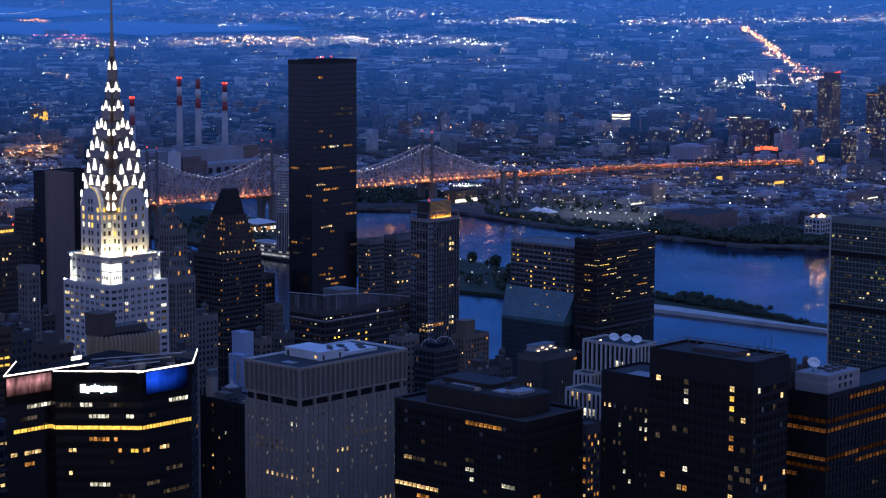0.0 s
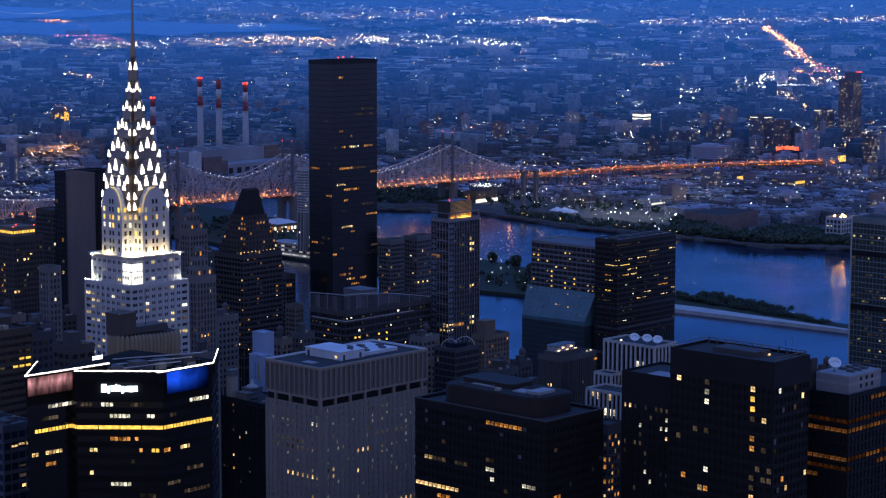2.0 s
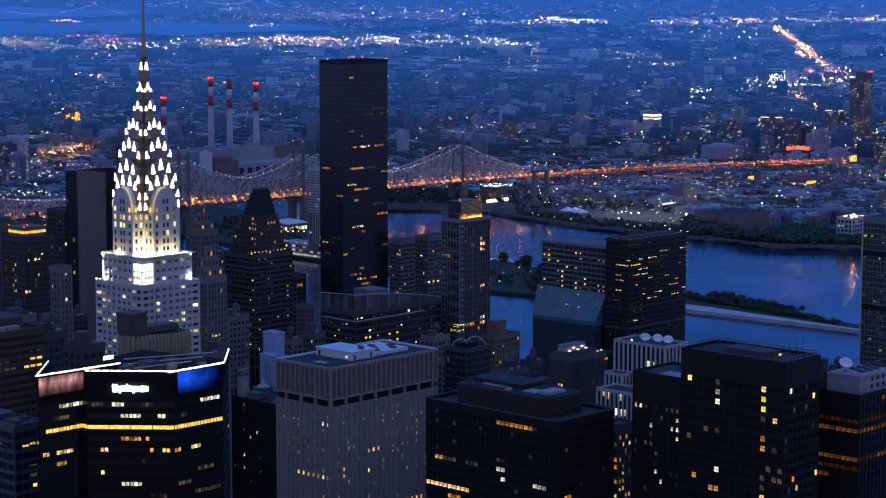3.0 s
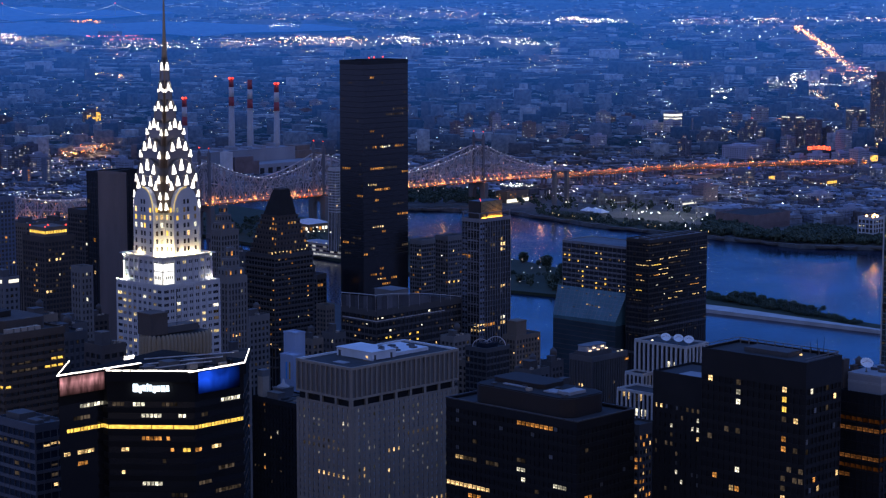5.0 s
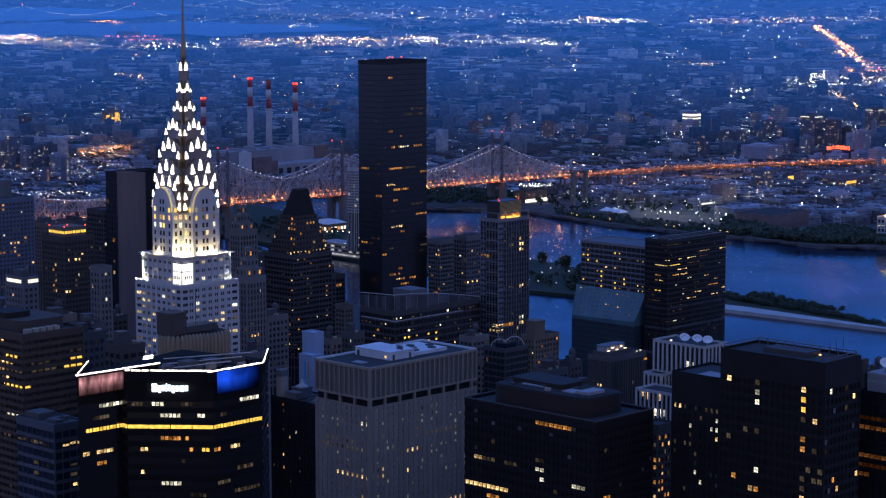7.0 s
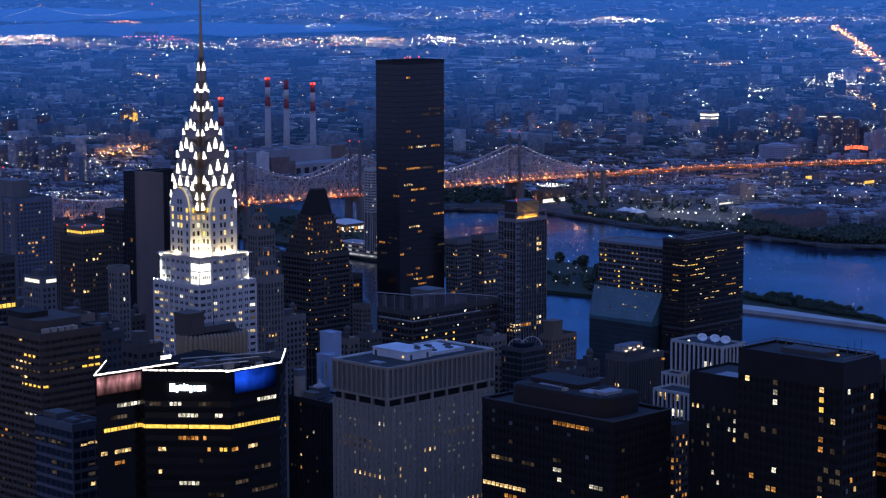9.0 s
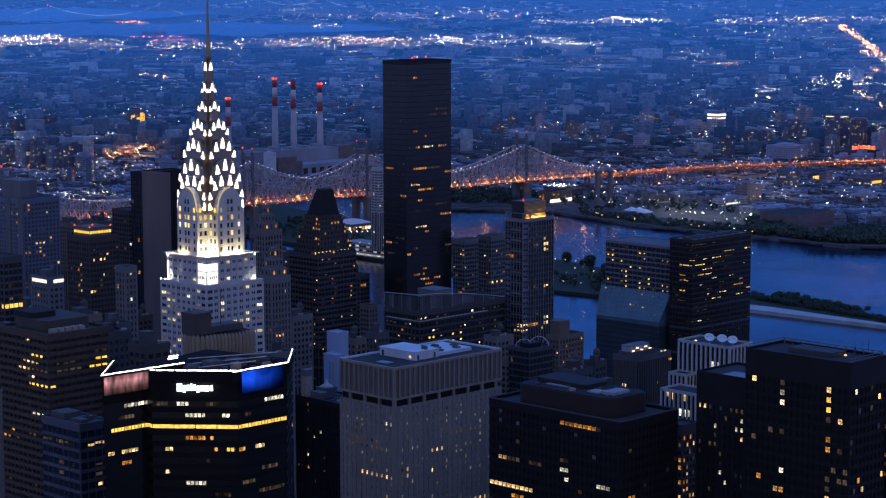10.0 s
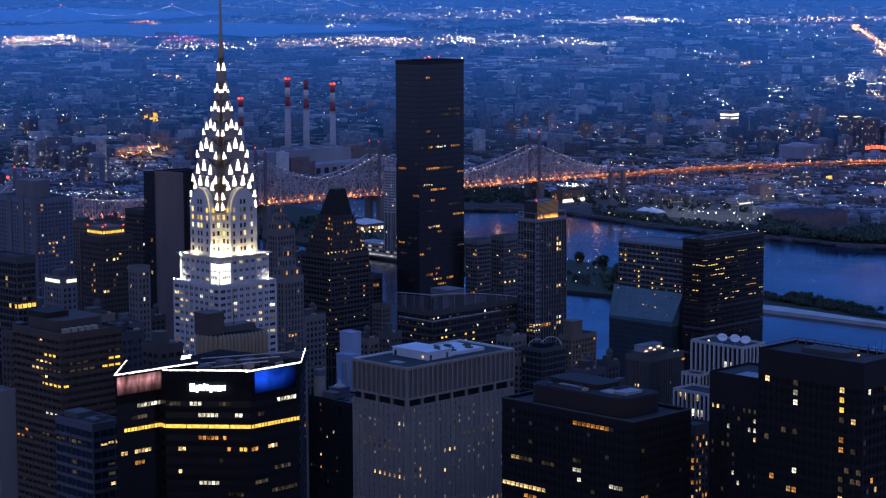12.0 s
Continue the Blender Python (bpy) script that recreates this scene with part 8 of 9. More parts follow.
part("roof_house", box_mesh("roof_house", [(3, 30, zl, 8, 39, zl + 3.2), (2.8, 29.8, zl + 3.2, 8.2, 39.2, zl + 3.6)], LIMESTONE_DARK), lowdark)
for i in range(12):
    y = 2.5 + 2.2 * i
    part("roof_duct", box_mesh("roof_duct", [(2 + (i * 5) % 9, y, zl + 0.1, 6 + (i * 7) % 13, y + 0.8 + 0.3 * (i % 3), zl + 0.7 + 0.25 * (i % 4))], (GREY, GREY_DARK, GREY_BLUE, CHARCOAL)[i % 4]), lowdark)
for i in range(6):
    part("roof_pipe", bar_mesh("roof_pipe", [((1.5 + i, 1.5 + 3 * i, zl + 0.6), (9 + i * 1.8, 12 + 3.5 * i, zl + 0.7))], 0.14, GREY), lowdark)

# domed building: rounded glass top with steel hoops
zd = domed_z - STREET
part("plant_room", prism_mesh("plant_room", rounded(4, 4, 15, 12, 2), zd, zd + 2.6, GLASS_BLUE), domed)
for cx, cy, hr, rise in ((6.0, 9.5, 4.6, 4.2), (12.5, 4.5, 5.4, 5.4)):
    pts = [(cx + hr * math.cos(math.pi * i / 16) * 0.68, cy - hr * math.cos(math.pi * i / 16) * 0.73, zd + 0.2 + rise * math.sin(math.pi * i / 16)) for i in range(17)]
    part("steel_hoop", bar_mesh("steel_hoop", list(zip(pts, pts[1:])), 0.2, PAINT_STEEL), domed, "bent steel hoop")
    part("hoop_tie", bar_mesh("hoop_tie", [(pts[8], (cx + 2.0, cy + 2.0, zd + 2.6)), (pts[4], (cx + 2.4, cy - 0.5, zd + 2.6)), (pts[12], (cx - 0.5, cy + 2.4, zd + 2.6))], 0.1, PAINT_STEEL), domed)

# brown apartment block: roof tower; lit roof room; crown lamps
zq = brownapt_z - STREET
part("roof_house", box_mesh("roof_house", [(4, 3, zq - 0.3, 13, 11, zq + 8.5), (3.7, 2.7, zq + 8.5, 13.3, 11.3, zq + 9)], BRICK_TAN), brownapt)
zq = litroof_z - STREET
part("tank_room", prism_mesh("tank_room", rounded(1.5, 5, 18.5, 12, 2.6), zq + 2.6, zq + 5.2, ROOF_PALE), litroof, "floodlit pale tank room")
part("roof_plinth", box_mesh("roof_plinth", [(1.2, 3.2, zq - 0.3, 19.5, 12.6, zq + 2.6)], GREY_DARK), litroof)
part("tank_lid", prism_mesh("tank_lid", rounded(1.3, 4.8, 18.7, 12.2, 2.7), zq + 5.2, zq + 5.5, ROOF_GREY), litroof)
for i in range(5):
    part("wall_lamp", box_mesh("wall_lamp", [(2.8 + i * 3.3, 4.4, zq + (2.7, 3.9)[i % 2], 4.6 + i * 3.3, 4.7, zq + (3.2, 4.5)[i % 2])], WALL_LAMP), litroof)
for i, x in enumerate((22, 25)):
    part("roof_lamp", box_mesh("roof_lamp", [(x, 1, zq + 0.5, x + 0.8, 1.8, zq + 1.3)], COOL), litroof)
part("orange_lamp", box_mesh("orange_lamp", [(26, -0.6, zq - 4, 28.5, -0.4, zq - 3)], ORANGE), litroof)
zq = litcrown_z - STREET
part("crown_wall", box_mesh("crown_wall", [(2, 2, zq - 0.3, 18.5, 18.5, zq + 6.5)], BRICK_TAN), litcrown)
for i in range(8):
    part("crown_lamp", box_mesh("crown_lamp", [(0, 0, 0, 1.5, 0.15, 1.7)], YELLOW), litcrown, "golden uplight panel", at=(2.3 + i * 2.05, 1.82, zq + 2.4))
    part("crown_lamp", box_mesh("crown_lamp", [(0, 0, 0, 0.15, 1.5, 1.7)], YELLOW), litcrown, "golden uplight panel", at=(1.82, 2.3 + i * 2.05, zq + 2.4))
for x, y in ((2, 2), (18, 2), (2, 18), (10, 10)):
    red_beacon(litcrown, x, y, zq + 6.5, 0.45)
zq = littop_z - STREET
part("lit_strip", box_mesh("lit_strip", [(-0.5, 1.5, zq - 2.9, -0.4, 16, zq - 0.9)], WHITE_PANEL), littop, "white lit top floor")
part("lit_strip", box_mesh("lit_strip", [(3, -0.5, zq - 2.9, 10, -0.4, zq - 0.9)], WHITE_PANEL), littop, "white lit top floor")
part("roof_house", box_mesh("roof_house", [(3, 6, zq, 8, 13, zq + 4)], GREY_DARK), littop)
zq = terraced_z - STREET
part("plant_room", prism_mesh("plant_room", rounded(3, 6, 25, 29, 4), zq - 0.3, zq + 4.6, BRICK_DARK), terraced)
part("plant_room", prism_mesh("plant_room", rounded(3.4, 15, 15, 28.6, 2), zq + 4.5, zq + 6.8, ROOF_DARK), terraced, "dark upper plant room")
for i in range(5):
    part("roof_unit", box_mesh("roof_unit", [(3 + i * 3.2, 1.5, zq, 5.4 + i * 3.2, 4.2, zq + 2)], GREY), terraced)
zq = lapt_z - STREET
part("roof_house", box_mesh("roof_house", [(6, 12, zq - 0.3, 20, 34, zq + 12)], GREY_BLUE), lapt)
for y in (0, 15, 30):
    part("concrete_strip", box_mesh("concrete_strip", [(-0.8, y, 0, -0.35, y + 5, zq + 1)], GREY_BLUE), lapt)
red_beacon(lapt, 4, 40, zq + 12, 1.0)
zq = blueglass_z - STREET
part("roof_deck", box_mesh("roof_deck", [(0.6, 0.6, zq - 0.2, 11.8, 21.5, zq + 0.15)], CHARCOAL), blueglass, "dark roof deck")
for x0, y0, x1, y1, h in ((2, 12, 9, 20, 2.6), (3, 3, 6, 9, 1.4), (8, 5, 10, 7, 1.8), (7, 9, 10, 11, 1.0)):
    part("roof_unit", box_mesh("roof_unit", [(x0, y0, zq, x1, y1, zq + h)], GREY_DARK), blueglass)
for o, z0 in ((old, old_z), (old2, old2_z)):
    zq = z0 - STREET
    for k, (i0, hh) in enumerate(((1.5, 5), (3, 5), (4.6, 6))):
        sb = part("setback", box_mesh("setback", [(i0, i0, zq - 0.3 + 5 * k, 14 - i0, 11.7 - i0, zq + 5 * k + hh)], LIMESTONE_DARK), o)
        for u in range(3):
            part("window", box_mesh("window", [(i0 - 0.05, -0.5, 0, i0 + 0.1, 0.5, 2.2)], GLASS if (u + k) % 3 else DIM), sb, at=(0, i0 + (11.7 - 2 * i0) * (u + 0.5) / 3, zq + 5 * k + 1.6))
            part("window", box_mesh("window", [(-0.5, i0 - 0.05, 0, 0.5, i0 + 0.1, 2.2)], GLASS if (u * 2 + k) % 4 else ORANGE), sb, at=(i0 + (14 - 2 * i0) * (u + 0.5) / 3, 0, zq + 5 * k + 1.6))
# ---------------------------------------------------------------- island park
def tree(x, y, z, h, r, label="round dark park tree on the island"):
    t = thing("park_tree", x, y, z, label, "tree", "island trees")
    part("trunk", tube_mesh("trunk", [(0.45, 0), (0.35, h * 0.3), (0.15, h * 0.75)], BRICK_DARK, 8), t)
    for q in range(3):
        a = q * 2.1 + x
        part("limb", bar_mesh("limb", [((0, 0, h * 0.3), (r * 0.5 * math.cos(a), r * 0.5 * math.sin(a), h * 0.65))], 0.12, BRICK_DARK), t)
    v, f = [], []
    for _ in range(420):
        p = rng.normal(size=3); p /= np.linalg.norm(p)
        c = np.array([0, 0, h * 0.52]) + p * np.array([r, r, h * 0.47]) * rng.uniform(0.3, 1.0) ** 0.6
        e = [rng.normal(size=3) * r * 0.11 for _ in range(3)]
        b = len(v)
        v += [tuple(c + e[0]), tuple(c + e[1]), tuple(c - e[0]), tuple(c - e[1]), tuple(c + e[2])]
        f += [(b, b + 1, b + 4), (b + 1, b + 2, b + 4), (b + 2, b + 3, b + 4), (b + 3, b, b + 4)]
    part("crown", mesh_of("crown", v, f, LEAF), t)
    return t


for x, y, h, r in ((1830, 1629, 15, 7.5), (1817, 1583, 17, 9.0), (1822, 1648, 8, 4), (1826, 1603, 7, 3.5), (1722, 1489, 13, 7), (1735, 1481, 15, 8), (1752, 1500, 14, 7), (1770, 1520, 13, 7), (1745, 1470, 13, 7), (1800, 1545, 12, 6)):
    tree(x, y, 3.0, 0.88 * h, 0.82 * r)
rows = []
for i in range(200):
    u = i / 200
    k = 0.5 + 0.7 * u if u < 0.8 else 0.75
    rows.append((1727 + 36 * u + rng.uniform(-5, 12), 1112 + 215 * u, 3.0, k))
    if i % 2 and 0.25 < u < 0.8:
        rows.append((1735 + 36 * u + rng.uniform(-4, 10), 1114 + 215 * u, 6.0, k))
clumps("island_trees", rows, "double row of dark clipped trees on the island", r=(2.6, 4.4), per=34, tuft=0.3)
clumps("island_shrubs", [(1690 + rng.uniform(0, 130), 1420 + rng.uniform(0, 160), 3.0, 1.0) for _ in range(60)] + [(1760 + rng.uniform(0, 130), 1700 + rng.uniform(0, 500), 3.0, 1.0) for _ in range(160)], "dark shrubs and trees across the island park", r=(2.5, 5), per=14)
sheet("island_quay", [(1710, 1078), (1716, 1078), (1726, 1262), (1712, 1400), (1690, 1400), (1700, 1262)], -2.5, 3.6, PROMENADE, "pale granite promenade on the island point", "quay")
sheet("island_point", [(1712, 1040), (1744, 1044), (1750, 1079), (1709, 1077)], -2.5, 3.0, PROMENADE, "pale stone platform at the island tip", "quay")
LAMP_WHITE = glow("park_lamp", (1.0, 0.92, 0.78), 3.5)
for i, (x, y) in enumerate([(1820, 1638), (1824, 1626), (1825, 1611), (1698, 1530), (1695, 1514), (1720, 1520), (1699, 1492), (1780, 1572), (1790, 1569), (1776, 1541), (1783, 1535), (1710, 1476), (1796, 1541), (1820, 1584), (1748, 1556), (1760, 1590), (1735, 1600), (1805, 1660)]):
    p = thing("park_lamp", x, y, 3.1, "white park lamp on a thin dark post", "street lamp", "park lamps")
    part("post", tube_mesh("post", [(0.12, 0), (0.08, 4.0)], BLACK, 6), p)
    part("globe", tube_mesh("globe", [(0.12, 4.0), (0.34, 4.2), (0.34, 4.6), (0.12, 4.8)], LAMP_WHITE, 8), p)
WARD_PANE = glow("ward_pane", (0.95, 0.97, 1.0), 0.5, 0.3, 1.4, 0.8)
hosp = thing("island_hospital", 1706, 1802, 3.0, "long low island building with bright white lit floors", "building")
part("wall", box_mesh("wall", [(0, 0, 0, 26, 70, 15)], GREY), hosp)
part("roof", box_mesh("roof", [(-0.5, -0.5, 15, 26.5, 70.5, 15.6)], ROOF_PALE), hosp)
for k in range(3):
    for i in range(11):
        m = WARD_PANE if (k == 0 or (i * 7 + k) % 5 < 2) else GLASS
        part("window", box_mesh("window", [(-0.1, 1 + i * 6.2, 1.5 + k * 4.6, 0.1, 6.4 + i * 6.2, 3.6 + k * 4.6)], m), hosp)
        if i < 4:
            part("window", box_mesh("window", [(1 + i * 6.2, -0.1, 1.5 + k * 4.6, 6.2 + i * 6.2, 0.1, 3.6 + k * 4.6)], m), hosp)
for i in range(9):
    part("roof_lamp", box_mesh("roof_lamp", [(-0.3, 2 + i * 8, 15.6, 0.4, 2.7 + i * 8, 16.6)], COOL), hosp)

hall = thing("island_hall", 1850, 2015, 3.0, "pale roofed island hall with warm and white lit fronts", "building")
part("wall", box_mesh("wall", [(0, 0, 0, 34, 34, 11)], BRICK_TAN), hall)
part("roof", mesh_of("roof", [(-1, -1, 11), (35, -1, 11), (35, 35, 11), (-1, 35, 11), (8, 8, 15), (26, 8, 15), (26, 26, 15), (8, 26, 15)], BOX_F, PALE_ROOF_WALL), hall, "pale hipped roof")
for i in range(6):
    part("window", box_mesh("window", [(-0.2, 2 + i * 5.4, 3, 0.1, 5.6 + i * 5.4, 7)], ORANGE if i % 2 else WHITE_PANEL), hall)
    part("window", box_mesh("window", [(2 + i * 5.4, -0.2, 3, 5.6 + i * 5.4, 0.1, 7)], WHITE_PANEL if i % 3 else ORANGE), hall)
for i in range(9):
    p = thing("park_lamp", 1816 + i * 6.0, 1999 - i * 3.6, 3.1, "white park lamp on a thin dark post", "street lamp", "park lamps")
    part("post", tube_mesh("post", [(0.12, 0), (0.08, 5.0)], BLACK, 6), p)
    part("globe", tube_mesh("globe", [(0.15, 5.0), (0.6, 5.3), (0.6, 5.9), (0.15, 6.2)], LAMP_WHITE, 8), p)

# ---------------------------------------------------------------- landmarks on the far bank
def bank_block(name, label, a, d, s, w, h, wall, lit=0.1, tones="wcd", turn=0.0, floor=3.6, bay=4.0, glass=None, pier=0.0, **kw):
    (x, y, z), k = far(a, d)
    b = thing(name, x, y, z - 1, label, "building")
    kw.setdefault("rings", 3)
    kw.setdefault("pieces", 11)
    facade(b, s, w, h, floor, bay, 1.5, pier, wall, glass or wall, lit=lit, tones=tones, dim=0.0, seed=round(a * 10 + d), pane_h=1.5, pane_w=2.4, **kw)
    b.rotation_euler = (0, 0, radians(turn))
    b.scale = (k, k, k)
    return b


w1 = bank_block("white_riverside_warehouse", "white concrete riverside warehouse with roof floodlights", 11.46, 2680, 34, 22, 31, WHITE_BLUE, 0.3, "cdwd", floor=5.6, bay=5.6, rings=5, glass=GLASS, pier=1.5)
for i in range(4):
    part("floodlight", tube_mesh("floodlight", [(0.5, 0), (1.15, 0.6), (1.15, 1.5), (0.5, 2.1)], FLOOD_WARM, 8), w1, "bright warm roof floodlight", at=(1.0 + (-0.5, 4, 9, 22)[i], 1 + (i % 2) * 12, 31.5))
bank_block("long_pale_shed", "long pale grey shed beside the white warehouse", 11.95, 2720, 90, 26, 20, GREY_BLUE, 0.02)
bank_block("brick_warehouse", "long red brick warehouse behind the trees", 8.35, 2775, 80, 60, 20, BRICK_RED, 0.0, top=12)
bank_block("pale_box_warehouse", "pale flat roofed warehouse on the far bank", 6.05, 3171, 60, 30, 14, GREY, 0.05)
bank_block("pale_box_warehouse", "pale grey warehouse with lit loading doors", 6.94, 3344, 70, 40, 16, GREY, 0.15, "cw")
bank_block("studio_building", "grey studio building carrying a red glowing sign", 9.82, 3639, 70, 40, 30, GREY_DARK, 0.03)
# lit landmarks
# floodlight on golden walls, given to the wall itself as glow
PANEL_GOLD = glow("golden_wall_glow", (1.0, 0.55, 0.12), 1.5, 0.8, 1.2, 0.6, 0.5)


def wall_panel(b, x0, x1, z0, z1, material, label):
    """Lit wall, its light put into glowing panes between thin mullions and rails."""
    n, m = max(2, round((x1 - x0) / 2.6)), max(1, round((z1 - z0) / 3.4))
    cw, ch = (x1 - x0) / n, (z1 - z0) / m
    cells = [(x0 + i * cw + 0.2, -0.6, z0 + k * ch + 0.25, x0 + (i + 1) * cw - 0.2, -0.42, z0 + (k + 1) * ch - 0.25) for i in range(n) for k in range(m) if (i * 5 + k * 3) % 11]
    part("lit_panel", box_mesh("lit_panel", cells, material), b, label, kind="stuff")


q = bank_block("lit_canopy_hall", "low depot with a bright white lit front", 11.5, 3270, 40, 20, 9, GREY_BLUE, 0.1, "cc")
wall_panel(q, 1, 38, 2.5, 5.5, WHITE_PANEL, "bright white lit front")
q = bank_block("floodlit_depot", "floodlit depot below the bridge with a white lit yard front", 1.78, 3075, 46, 22, 17, BRICK_TAN, 0.3, "oow", bay=5.0)
wall_panel(q, -4, 46, 1.5, 6.5, WHITE_PANEL, "white lit yard front")
for a, d, h, wd, tn in ((-14.9 + 4.46, 3290, 52, 9, "c"), (-14.9 + 3.95, 3330, 34, 8, "o")):
    q = bank_block("stair_lit_tower", "slim tower with one column of lit stair windows", a, d, wd, 12, h, HAZY_CLADDING, 0.0, floor=3.6, bay=wd, runs=[("S", k, 0, 0, tn) for k in range(1, int(h / 3.6) - 1)])
# blocks of the far town, each with its grid of windows
LIT_FAR = island_glow("far_lit_windows", [(1, 0.62, 0.26), (1, 0.85, 0.6), (0.9, 0.95, 1.0), (1, 0.5, 0.16), (1, 0.92, 0.75)], 0.6)
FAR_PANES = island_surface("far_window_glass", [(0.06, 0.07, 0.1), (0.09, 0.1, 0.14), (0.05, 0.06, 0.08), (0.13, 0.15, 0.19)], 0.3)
# wall colours of the far blocks have the blue haze mixed in
FAR_PALE = surface("hazed_pale_concrete", (0.3, 0.34, 0.44), 0.85, rand=0.15, streak=1)
FAR_WHITE = surface("hazed_white_wall", (0.42, 0.43, 0.54), 0.85, rand=0.1, streak=1)
FAR_BROWN = surface("hazed_brown_brick", (0.2, 0.17, 0.21), 0.9, rand=0.15, streak=1)
FAR_DARK = surface("hazed_dark_brick", (0.12, 0.135, 0.19), 0.9, rand=0.15, streak=1)
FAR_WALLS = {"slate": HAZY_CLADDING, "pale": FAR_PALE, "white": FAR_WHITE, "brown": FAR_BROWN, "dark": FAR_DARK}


def far_block(label, a, d, s, w, h, wall="slate", lit=0.12, floor=3.5, bay=3.6, strips=False, top="", name="far_apartment_block"):
    """A block of the far town: walls, floor ledges or strips, joined dark panes, joined lit panes and roof gear."""
    (x, y, z), k = far(a, d)
    rnd = random.Random(round(a * 100 + d))
    b = thing(name, x, y, z - 1, label, "building")
    b.scale = (k, k, k)
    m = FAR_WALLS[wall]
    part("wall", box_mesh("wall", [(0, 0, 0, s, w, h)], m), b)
    part("parapet", ring_mesh("parapet", s, w, 0.25, 1.2, m), b, at=(0, 0, h - 0.3))
    nf, ns, nw = max(2, int(h / floor) - 1), max(2, round(s / bay)), max(2, round(w / bay))
    dark, bright, ribs = [], [], []
    for side, n, L in (("S", ns, s), ("W", nw, w)):
        c = L / n
        for f in range(nf):
            z0 = h - (f + 1) * floor - 0.6
            if z0 < 1:
                break
            run = rnd.random() < 0.12
            for i in range(n):
                u0, u1 = (i + 0.24) * c, (i + 0.76) * c
                cell = (u0, -0.15, z0, u1, 0.1, z0 + floor * 0.42) if side == "S" else (-0.15, u0, z0, 0.1, u1, z0 + floor * 0.42)
                (bright if rnd.random() < (lit * 2.2 if run else lit) else dark).append(cell)
        if strips:
            for i in range(n + 1):
                u = min(max(i * c, 0.3), L - 0.3)
                ribs.append((u - 0.3, -0.4, 0, u + 0.3, 0.05, h) if side == "S" else (-0.4, u - 0.3, 0, 0.05, u + 0.3, h))
    part("window_grid", box_mesh("window_grid", dark, FAR_PANES), b, "small dark windows", kind="stuff")
    if bright:
        part("lit_grid", box_mesh("lit_grid", bright, LIT_FAR), b, "small lit windows", kind="stuff")
    if ribs:
        part("ribbing", box_mesh("ribbing", ribs, m), b, kind="stuff")
    part("roof_house", box_mesh("roof_house", [(s * 0.25, w * 0.3, h, s * 0.7, w * 0.75, h + rnd.uniform(3, 6)), (s * 0.1, w * 0.1, h, s * 0.2, w * 0.25, h + 2)], m), b)
    if top == "white":
        part("lit_band", box_mesh("lit_band", [(1, -0.5, h - 2.6, s * 0.7, -0.3, h - 1.6), (-0.5, w * 0.4, h - 2.6, -0.3, w - 1, h - 1.6)], WHITE_PANEL), b, "white lit top floor")
    if top == "orange":
        part("lit_band", box_mesh("lit_band", [(0.5, -0.5, h - 1.6, s, -0.3, h - 0.6), (-0.5, 0.5, h - 1.6, -0.3, w, h - 0.6)], ORANGE), b, "orange lit roof edge")
    if top == "red":
        red_beacon(b, s * 0.4, w * 0.3, h + 5, 1.1)
    return b


SLATE, PALE, BROWN = "slate grey apartment block in the far town", "pale concrete block in the far town", "dark brick apartment block in the far town"
far_block("white three storey bank building beside bright floodlights", 10.03, 3080, 43.6, 21.8, 16.9, "white", 0.06, floor=4.2, bay=5.0)
# towers of the far town centre
far_block("hazy blue glass tower at the edge of the far centre", 13.1, 4500, 23.2, 23.2, 100, "slate", 0.2, strips=True, top="red")
far_block("dark tower with an orange lit roof edge", 12.77, 4400, 18.6, 18.6, 90, "dark", 0.16, top="orange")
far_block(BROWN, 9.9, 3800, 20.4, 20.4, 73, "brown", 0.16)
far_block("slate office block with a white lit top floor", 9.38, 3900, 30.4, 30.4, 74, "slate", 0.14, strips=True, top="white")
far_block(BROWN, 10.28, 3850, 15.7, 15.7, 57, "dark", 0.22)
far_block("pale banded office block in the far centre", 10.68, 3650, 19.6, 19.6, 66, "pale", 0.07)
far_block("slim pale stair tower in the far centre", 10.94, 3800, 7.0, 7.0, 73, "pale", 0.02)
far_block("wide slate block with warm lit windows", 11.01, 4300, 29.4, 29.4, 62, "slate", 0.2, top="white")
far_block(BROWN, 12.19, 3600, 17.9, 17.9, 65, "dark", 0.3)
far_block("dark brick block with columns of orange windows", 12.94, 3800, 16.8, 16.8, 66, "brown", 0.3)
far_block(PALE, 12.55, 3700, 15.7, 15.7, 59, "pale", 0.15)
far_block("dark green block beside the bridge approach", 6.51, 3700, 17.2, 17.2, 43, "dark", 0.06)
far_block("wide pale ribbed warehouse behind the bridge approach", 8.11, 3660, 49.7, 49.7, 37, "white", 0.01, strips=True, bay=5.0)
far_block(PALE, 7.88, 4250, 15.0, 15.0, 54, "pale", 0.08)
far_block("slate tower with a red roof lamp", 8.25, 4150, 17.0, 17.0, 47, "slate", 0.14, top="red")
far_block(PALE, 8.49, 4350, 25.1, 25.1, 59, "pale", 0.1)
far_block("slate block with a column of white lit windows", 7.12, 3900, 16.7, 16.7, 46, "slate", 0.2)
far_block("low pale block with a line of columns", 5.42, 3750, 26.5, 26.5, 24, "pale", 0.05, strips=True)
q = far_block("wide brick loft building with golden lit windows", 10.19, 3230, 78, 39, 25.5, "brown", 0.3, bay=5.0, name="brick_loft_building")
part("lit_panel", box_mesh("lit_panel", [(4, -0.6, 18, 30, -0.42, 22)], PANEL_GOLD), q, "golden lit top windows")
q = far_block("dark block with a golden floodlit wall", 8.7, 3300, 17.3, 8.7, 24, "dark", 0.05, name="golden_wall_building")
